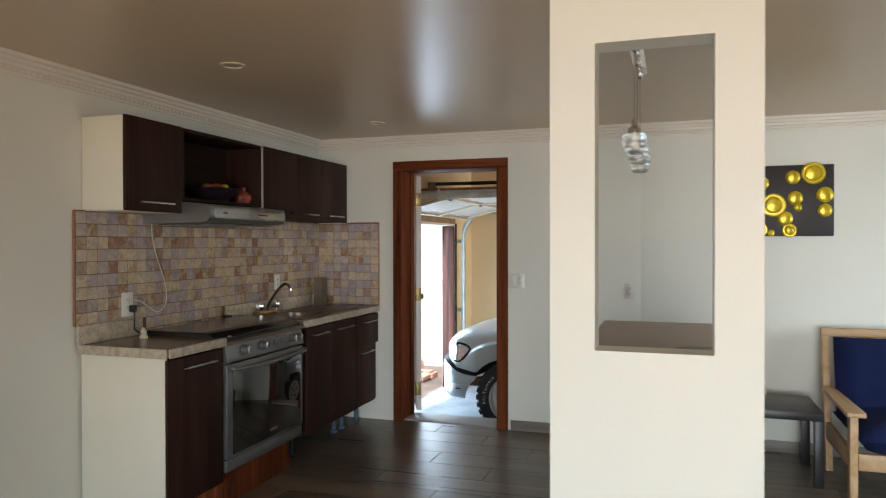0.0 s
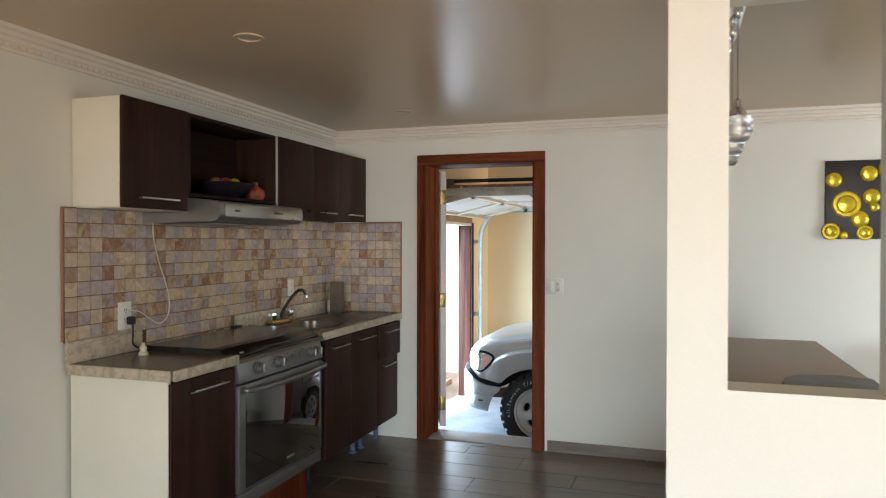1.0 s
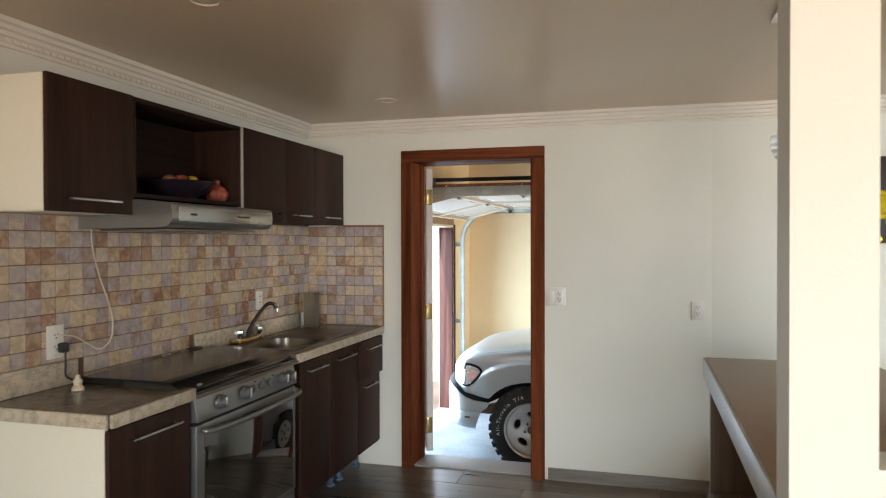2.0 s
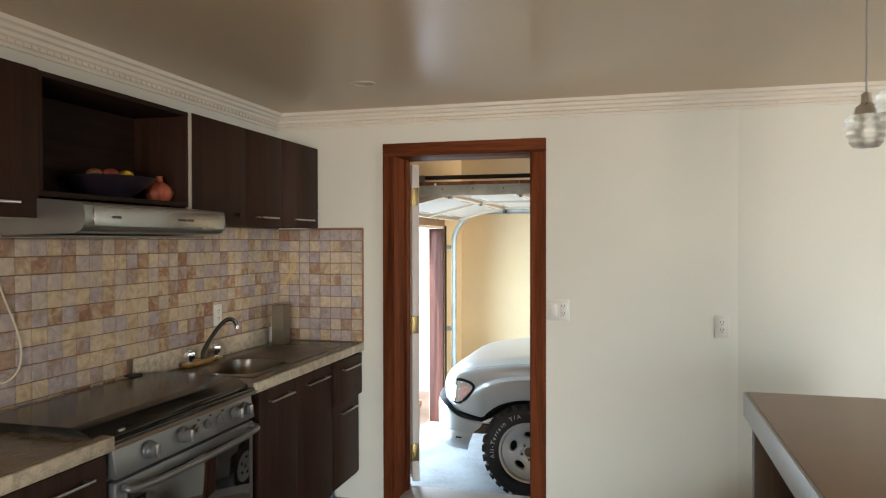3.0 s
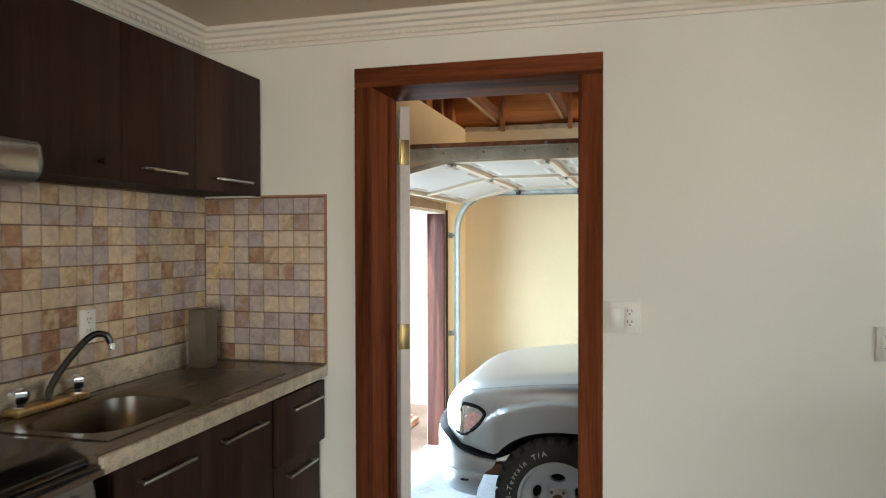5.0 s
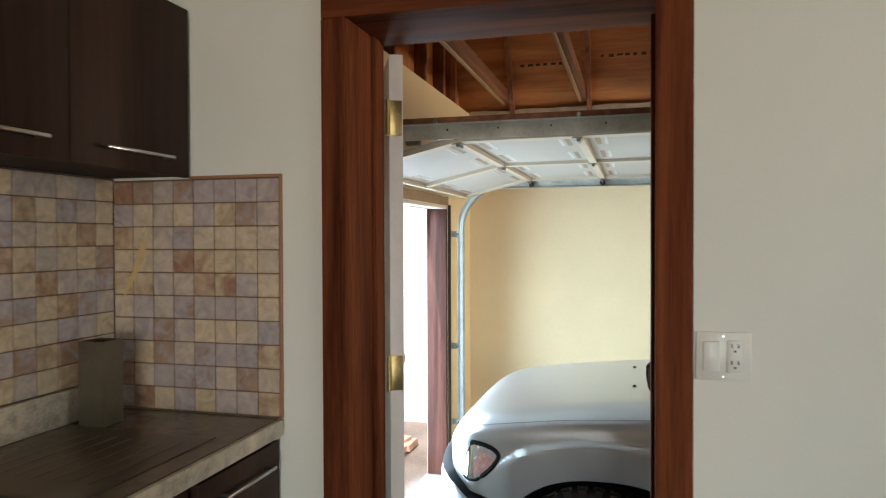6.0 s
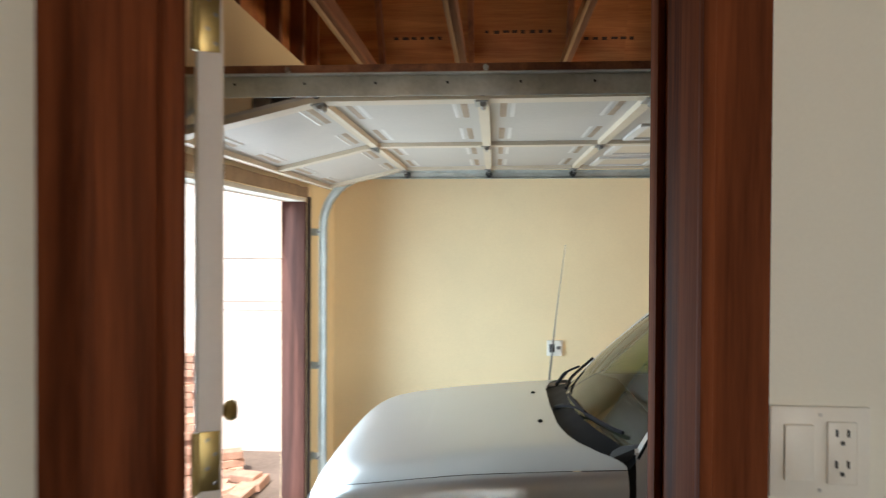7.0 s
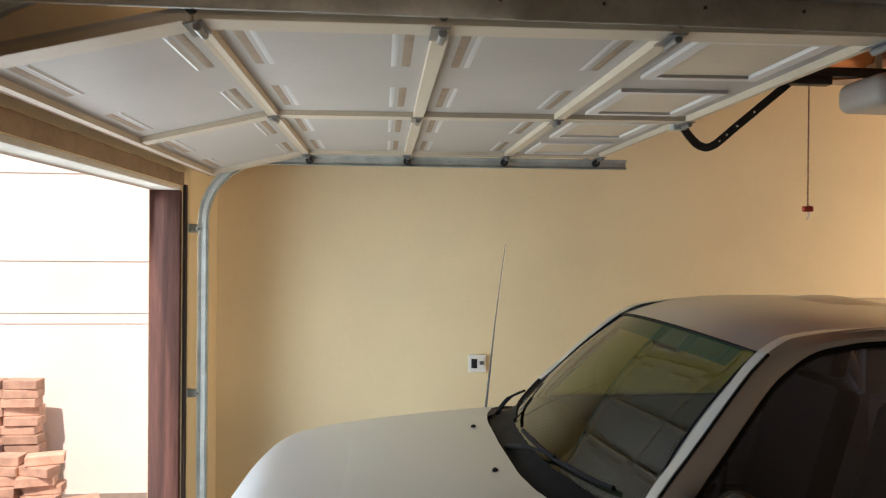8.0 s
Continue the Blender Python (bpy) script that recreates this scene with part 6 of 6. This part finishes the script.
    lobes = [[(x + (rr + am * math.cos(5 * t)) * math.cos(t + radians(54)), y_out + inward * dp, HUBZ + (rr + am * math.cos(5 * t)) * math.sin(t + radians(54))) for t in [6.28319 * q / 60 for q in range(60)]]
             for rr, am, dp in ((0.066, 0.012, 0.060), (0.066, 0.012, 0.036), (0.062, 0.012, 0.030), (0.04, 0.004, 0.030), (0.002, 0.0, 0.030))]
    grid(bm, lobes, close=True)
    part("hub", bm, ALLOY, wh, "star-shaped hub plate")
    rusty = surface("rusty_hub", (0.20, 0.12, 0.075), 0.6, 0.5, vary=0.4, scale=30)
    part("hub_cap", rod(bmesh.new(), (x, y_out + inward * 0.018, HUBZ), (x, y_out + inward * 0.034, HUBZ), 0.036, seg=24), rusty, wh, "rusty hub centre")
    for k in range(5):
        t = 6.28319 * k / 5 + radians(54)
        c = Vector((x + 0.060 * math.cos(t), y_out, HUBZ + 0.060 * math.sin(t)))
        part("wheel_nut", rod(bmesh.new(), c + Vector((0, inward * 0.016, 0)), c + Vector((0, inward * 0.034, 0)), 0.010, seg=6), rusty, wh)
    # black disc behind the spokes puts the shade in the holes into colour
    part("shade_disc", rod(bmesh.new(), (x, y_out + inward * 0.10, HUBZ), (x, y_out + inward * 0.12, HUBZ), R * 0.56, seg=32), TRIM, wh)
    return wh


front = wheel(HUBX, -1)
wheel(HUBX, 1), wheel(1.58, -1), wheel(1.58, 1)
# raised white lettering on the near front tyre
WHITE_LETTER = surface("tyre_lettering", (0.55, 0.54, 0.50), 0.7, vary=0.2, scale=30)
bm = bmesh.new()
word = "All-Terrain T/A"
advance = {"A": 0.045, "l": 0.017, "-": 0.024, "T": 0.040, "e": 0.036, "r": 0.025, "a": 0.036, "i": 0.017, "n": 0.037, " ": 0.034, "/": 0.022}
ang = radians(193)
RL = TYRE_R * 0.735
for ch in word:
    step = (advance[ch] * 0.74 + 0.007) / RL
    if ch == " ":
        ang -= step
        continue
    g = lettering(ch, 0.046)
    mid = ang - step / 2
    for v in g.verts:
        u, r = v.co.x - advance[ch] * 0.37, RL + v.co.y
        a = mid - u / RL
        v.co = Vector((HUBX + r * math.cos(a), YC - 0.845 - 0.0035 - v.co.z, HUBZ + r * math.sin(a)))
    me = bpy.data.meshes.new("glyph")
    g.to_mesh(me)
    g.free()
    bm.from_mesh(me)
    bpy.data.meshes.remove(me)
    ang -= step
tagged(part("raised_lettering", bm, WHITE_LETTER, front, "white lettering All-Terrain T/A"), kind="stuff")

# ---- cab ----
BELT, RAIL = 0.64, 1.105


def side_y(z, side, off=0.0):
    f = max(0.0, (z - BELT) / (RAIL - BELT))
    return YC + side * (0.805 - 0.165 * f ** 1.2 + off)


for side in (-1, 1):
    rows = []
    for i in range(21):
        x = -1.005 + 1.93 * i / 20
        rows.append([(x, YC + side * w, z) for w, z in ((0.76, -0.26), (0.80, -0.22), (0.825, -0.05), (0.832, 0.15), (0.828, 0.38), (0.822, 0.52), (0.812, 0.60), (0.800, 0.645), (0.77, 0.650))])
    bm = bmesh.new()
    grid(bm, rows)
    door = part("door", bm, PAINT, truck)
    part("door_handle", box_bm(-0.08, 0.10, YC + side * 0.835 - 0.006, YC + side * 0.835 + 0.006, 0.47, 0.51, 0.005), TRIM, door, "black door handle")
    # pillar and roof rail frame round the side window
    outer = smooth_line([(-1.0, 0, 0.63), (-0.954, 0, 0.70), (-0.87, 0, 0.785), (-0.69, 0, 0.965), (-0.60, 0, 1.045), (-0.53, 0, 1.088), (-0.45, 0, 1.114), (-0.2, 0, 1.138), (0.2, 0, 1.142), (0.62, 0, 1.118), (0.80, 0, 1.0), (0.92, 0, 0.63)], 5)
    inner = smooth_line([(-0.885, 0, 0.64), (-0.839, 0, 0.695), (-0.775, 0, 0.765), (-0.60, 0, 0.945), (-0.511, 0, 1.013), (-0.425, 0, 1.058), (-0.33, 0, 1.078), (-0.2, 0, 1.090), (0.2, 0, 1.093), (0.55, 0, 1.068), (0.68, 0, 0.95), (0.76, 0, 0.64)], 5)
    bm = bmesh.new()
    a = [(p.x, side_y(p.z, side), p.z) for p in outer]
    m = [((p.x + q.x) / 2, side_y((p.z + q.z) / 2, side, 0.012), (p.z + q.z) / 2) for p, q in zip(outer, inner)]
    b = [(p.x, side_y(p.z, side), p.z) for p in inner]
    c = [(p.x, side_y(p.z, side, -0.05), p.z) for p in inner]
    d = [(p.x, side_y(p.z, side, -0.05), p.z) for p in outer]
    grid(bm, [d, a, m, b, c])
    part("pillar_frame", bm, PAINT, truck)
    part("window_seal", tube(bmesh.new(), [(p.x, side_y(p.z, side, -0.004), p.z) for p in inner] , 0.011, 6), TRIM, truck, "black rubber window seal")
    bm = bmesh.new()
    lo = [(p.x, side_y(BELT, side, -0.025), BELT - 0.005) for p in inner]
    grid(bm, [[(p.x, side_y(p.z, side, -0.025), p.z) for p in inner], lo])
    g = part("side_window", bm, SIDE_GLASS if side < 0 else FAR_GLASS, truck, "tinted side window")
    g.visible_shadow = False
# windscreen
N = 16
base = [(-1.158 + 0.175 * abs(u) ** 2.4, YC + 0.735 * u, 0.648 - 0.030 * u * u) for u in [-1 + 2 * i / N for i in range(N + 1)]]
topl = [(-0.640 + 0.070 * u * u, YC + 0.600 * u, 1.090 - 0.032 * u * u) for u in [-1 + 2 * i / N for i in range(N + 1)]]
rows = []
for j in range(9):
    f = j / 8
    rows.append([Vector(p).lerp(Vector(q), f) + Vector((-0.6, 0, 0.5)).normalized() * 0.028 * math.sin(math.pi * f) for p, q in zip(base, topl)])
bm = bmesh.new()
grid(bm, rows)
ws = part("windscreen", bm, SCREEN_GLASS, truck, "greenish windscreen")
ws.visible_shadow = False
edge = [r[0] for r in rows] + rows[-1][1:-1] + [r[-1] for r in reversed(rows)]
part("windscreen_seal", tube(bmesh.new(), [p + Vector((-0.003, 0, 0.002)) for p in edge], 0.005, 6), TRIM, truck, "black windscreen seal")
# A-pillar skins between glass and side frame, with a dark gap beside the door frame
frame_edge = sorted((p.z, p.x) for p in outer if p.x < -0.3)
for side, k in ((-1, 0), (1, -1)):
    bm = bmesh.new()
    line = [r[k] for r in rows]
    outs = [Vector((lerp_table(frame_edge, p.z + 0.006), side_y(p.z, side, 0.002), p.z + 0.006)) for p in line]
    if side > 0:
        outs = [p + Vector((0.016, 0.010, -0.004)) for p in line]
    mids = [(p + q) / 2 + Vector((-0.006, side * 0.008, 0.006)) for p, q in zip(line, outs)]
    grid(bm, [line, mids, outs])
    part("windscreen_pillar", bm, PAINT, truck)
    part("pillar_gap", tube(bmesh.new(), [p + Vector((0.002, side * 0.002, 0)) for p in outs], 0.0055, 6), TRIM, truck, "dark gap beside the door frame")
# sun strip on the glass
rows2 = [[p + Vector((0.012, 0, -0.008)) for p in rows[j][1:-1]] for j in (7, 8)]
bm = bmesh.new()
grid(bm, rows2)
strip = part("sun_strip", bm, surface("green_sun_strip", (0.006, 0.085, 0.058), 0.4, vary=0.2, scale=6), truck, "dark green sun strip")
strip.visible_shadow = False
# cowl between hood and glass
bm = bmesh.new()
r0, r1, r2 = [], [], []
for i in range(N + 1):
    u = -1 + 2 * i / N
    off = 0.755 * abs(u)
    zh = smooth_table(CREST, -1.25) - 0.012 * (off / 0.8) ** 2
    r0.append((lerp_table(REAR_EDGE, off) - 0.015, YC + 0.755 * u, zh - 0.012 - 0.03 * abs(u) ** 6))
    r1.append((lerp_table(REAR_EDGE, off) + 0.03, YC + 0.755 * u, zh - 0.004 - 0.03 * abs(u) ** 6))
    r2.append((base[i][0] + 0.01, base[i][1], base[i][2] + 0.004))
grid(bm, [r0, r1, r2])
part("cowl", bm, TRIM, truck, "black plastic cowl")
for foot_i, picks in ((8, ((0.25, 8), (0.30, 6), (0.35, 4), (0.45, 2), (0.55, 1))), (14, ((0.2, 10), (0.55, 12), (1.1, 13.5), (1.9, 14.6)))):
    line = []
    for h, i in picks:
        lo, hi = rows[int(h)], rows[int(h) + 1]
        a, b = lo[int(i)].lerp(hi[int(i)], h % 1), lo[min(N, int(i) + 1)].lerp(hi[min(N, int(i) + 1)], h % 1)
        line.append(a.lerp(b, i % 1) + Vector((-0.016, 0, 0.012)))
    foot = Vector(r1[foot_i]) + Vector((0, 0, 0.004))
    middle = line[2] + Vector((-0.008, 0, 0.012))
    wp = part("wiper", tube(bmesh.new(), smooth_line([foot, foot.lerp(middle, 0.5) + Vector((-0.012, 0, 0.016)), middle], 6), [0.010] * 7 + [0.006] * 6, 6), TRIM, truck, "black windscreen wiper")
    part("blade", tube(bmesh.new(), smooth_line(line, 4), 0.0085, 6), TRIM, wp)
# roof
rows = []
for i in range(17):
    f = i / 16
    row = []
    for j in range(N + 1):
        u = -1 + 2 * j / N
        x = (-0.640 + 0.070 * u * u) + (1.440 - 0.070 * u * u) * f
        up = 1 - (1 - min(1.0, f * 3.0)) ** 2.2
        fall = 0.05 * max(0.0, f - 0.45)
        z = 1.092 - 0.032 * u * u + 0.076 * up * abs(u) ** 3 + (0.088 * up - fall) * (1 - abs(u) ** 3)
        row.append((x, YC + (0.602 + 0.043 * min(1, f * 5)) * u, z))
    rows.append(row)
bm = bmesh.new()
grid(bm, rows)
part("roof", bm, PAINT, truck)
bm = bmesh.new()
grid(bm, [[(0.02 + 0.17 * u, YC - 0.05 + 0.24 * v, 1.165 + 0.030 * (1 - u * u) * (1 - v * v)) for u in [-1 + k / 6 for k in range(13)]] for v in [-1 + k / 6 for k in range(13)]])
part("roof_vent", bm, PAINT, truck, "low raised vent cover on the roof")
bm = box_bm(0.78, 0.93, YC - 0.78, YC + 0.78, -0.2, BELT, 0.03)
part("rear_wall", bm, PAINT, truck)
bm = bmesh.new()
grid(bm, [[(0.92 - 0.12 * f, YC + (0.76 - 0.13 * f) * u, BELT - 0.01 + (1.10 - BELT) * f) for u in (-1, -0.5, 0, 0.5, 1)] for f in (0, 0.5, 1)])
part("rear_window", bm, REAR_GLASS, truck, "tinted rear window")
# load bed
for side in (-1, 1):
    rows = [[(x, YC + side * w, z if not (abs(x - 1.58) < 0.46 and z < 0.25) else max(z, HUBZ + 0.43 * math.sqrt(max(0, 1 - ((x - 1.58) / 0.47) ** 2)))) for w, z in ((0.80, -0.12), (0.828, 0.0), (0.835, 0.2), (0.828, 0.45), (0.815, 0.56), (0.76, 0.565), (0.755, 0.1))] for x in [0.97 + 0.09 * i for i in range(21)]]
    bm = bmesh.new()
    grid(bm, rows)
    part("bed_side", bm, PAINT, truck)
part("bed_floor", box_bm(0.97, 2.77, YC - 0.76, YC + 0.76, 0.02, 0.06), TRIM, truck)
part("tailgate", box_bm(2.74, 2.79, YC - 0.77, YC + 0.77, 0.02, 0.56, 0.01), PAINT, truck)
# cabin
part("dashboard", prism(bmesh.new(), [(-1.10, 0.30), (-1.08, 0.60), (-0.96, 0.655), (-0.80, 0.62), (-0.76, 0.50), (-0.85, 0.30)], "y", YC - 0.72, YC + 0.72, 0.02), DASH, truck, "grey dashboard")
part("cabin_floor", box_bm(-1.0, 0.78, YC - 0.74, YC + 0.74, -0.2, -0.15), CABIN, truck)
bm = tube(bmesh.new(), [(-0.66 + 0.06 * math.sin(a), YC - 0.36 + 0.18 * math.cos(a), 0.60 + 0.17 * math.sin(a)) for a in [6.28319 * k / 24 for k in range(24)]], 0.014, 8, closed=True)
rod(bm, (-0.80, YC - 0.36, 0.52), (-0.67, YC - 0.36, 0.59), 0.03)
part("steering_wheel", bm, TRIM, truck)
for yc in (YC - 0.36, YC + 0.36):
    bm = box_bm(-0.45, 0.10, yc - 0.26, yc + 0.26, 0.08, 0.26, 0.06, 3)
    part("seat", bm, CABIN, truck)
    bm = beam(bmesh.new(), (0.06, yc, 0.22), (0.24, yc, 0.80), 0.50, 0.14, (1, 0, 0), 0.05)
    part("seat_back", bm, CABIN, truck)
    bm = beam(bmesh.new(), (0.25, yc, 0.82), (0.29, yc, 0.98), 0.26, 0.09, (1, 0, 0), 0.03)
    part("headrest", bm, CABIN, truck)
part("rear_mirror", box_bm(-0.62, -0.60, YC - 0.13, YC + 0.11, 0.985, 1.04, 0.01), TRIM, truck, "black rear-view mirror")
bm = bmesh.new()
bmesh.ops.create_icosphere(bm, subdivisions=3, radius=1.0, matrix=Matrix.Translation((-0.80, YC - 0.955, 0.70)) @ Matrix.Diagonal((0.055, 0.095, 0.068, 1)))
for v in bm.verts:
    v.co.x = min(v.co.x, -0.775)
rod(bm, (-0.80, YC - 0.88, 0.675), (-0.80, YC - 0.79, 0.655), 0.022)
part("door_mirror", bm, BLACK_ENAMEL, truck, "glossy black door mirror")
part("antenna", tube(bmesh.new(), [(-1.20, 8.36, 0.60), (-1.16, 8.36, 1.0), (-1.112, 8.36, 1.385)], [0.006, 0.003, 0.002], 6), GREY_STEEL, truck, "thin whip antenna")


# ---- splashback of small stone tiles ----
TILE = marble_tile("mixed_marble_tile", [(0.0, (0.33, 0.175, 0.11)), (0.09, (0.42, 0.275, 0.18)), (0.22, (0.56, 0.43, 0.28)), (0.42, (0.60, 0.47, 0.335)),
                                        (0.58, (0.54, 0.435, 0.335)), (0.75, (0.47, 0.385, 0.345)), (0.90, (0.42, 0.355, 0.355)), (1.0, (0.38, 0.25, 0.18))])
TP = 0.0685
sp1 = thing("splashback_side", (-2.80, 3.9, 1.02), "mixed beige and grey marble mosaic splashback on the side wall", "splashback", kind="structure")
part("grout_bed", box_bm(-2.806, -2.8005, 2.655, 5.185, 1.020, 1.604), GROUT, sp1)
part("grout_bed", box_bm(-2.806, -2.8005, 3.10, 3.882, 0.90, 1.020), GROUT, sp1)
part("edge_trim", box_bm(-2.806, -2.796, 2.645, 2.655, 1.026, 1.604, 0.002), surface("terracotta_trim", (0.36, 0.17, 0.09), 0.6), sp1, "thin terracotta edge trim")
tile_x = mesh_of("tile", box_bm(-0.0025, 0.0035, -TP / 2 + 0.0008, TP / 2 - 0.0002, -TP / 2 + 0.0044, TP / 2 - 0.0024, 0.0020, 1), TILE)
tile_y = mesh_of("tile", box_bm(-TP / 2 + 0.0015, TP / 2 - 0.0015, -0.0035, 0.0025, -TP / 2 + 0.0024, TP / 2 - 0.0024, 0.0022, 1), TILE)
rnd = random.Random(3)
for r in range(11):
    z = 1.600 - TP * 0.94 * (r + 0.5)
    for c in range(36):
        y = 2.659 + (TP * 1.022) * (c + 0.5)
        jitter = rnd.uniform(-0.0008, 0.0008)
        if y < 5.16 and (r < 9 or 3.13 < y < 3.86):
            piece("tile", tile_x, sp1, (-2.8005 + jitter, y, z))
sp2 = thing("splashback_end", (-2.5, WY, 0.94), "mixed beige and grey marble mosaic splashback on the door wall", "splashback", kind="structure")
part("grout_bed", box_bm(-2.797, -2.258, WY - 0.0075, WY - 0.001, 0.9305, 1.598), GROUT, sp2)
part("edge_trim", box_bm(-2.258, -2.250, WY - 0.012, WY - 0.001, 0.9305, 1.606, 0.002), surface("terracotta_trim", (0.36, 0.17, 0.09), 0.6), sp2, "thin terracotta edge trim")
part("edge_trim", box_bm(-2.54, -2.258, WY - 0.012, WY - 0.001, 1.598, 1.606, 0.002), surface("terracotta_trim", (0.36, 0.17, 0.09), 0.6), sp2, "thin terracotta edge trim")
for r in range(10):
    z = 1.595 - 0.0662 * (r + 0.5)
    for c in range(8):
        piece("tile", tile_y, sp2, (-2.292 - TP * 0.985 * c, WY - 0.0075 + rnd.uniform(-0.0008, 0.0008), z))
# yellow glue stain left on the tiles
bm = bmesh.new()
pts = [(-2.695, 1.42), (-2.705, 1.37), (-2.73, 1.32), (-2.75, 1.285), (-2.765, 1.25)]
tube(bm, smooth_line([(x, WY - 0.0115, z) for x, z in pts], 5), [0.009, 0.012, 0.009, 0.013, 0.011, 0.008, 0.012, 0.010, 0.012, 0.008, 0.009, 0.011, 0.007, 0.009, 0.006, 0.007, 0.005, 0.006, 0.004, 0.004, 0.003], 6)
for v in bm.verts:
    v.co.y = WY - 0.0115 + (v.co.y - WY + 0.0115) * 0.08
part("stain", bm, surface("yellow_stain", (0.55, 0.38, 0.16), 0.5, vary=0.2, scale=20), sp2, "faded yellow stain")
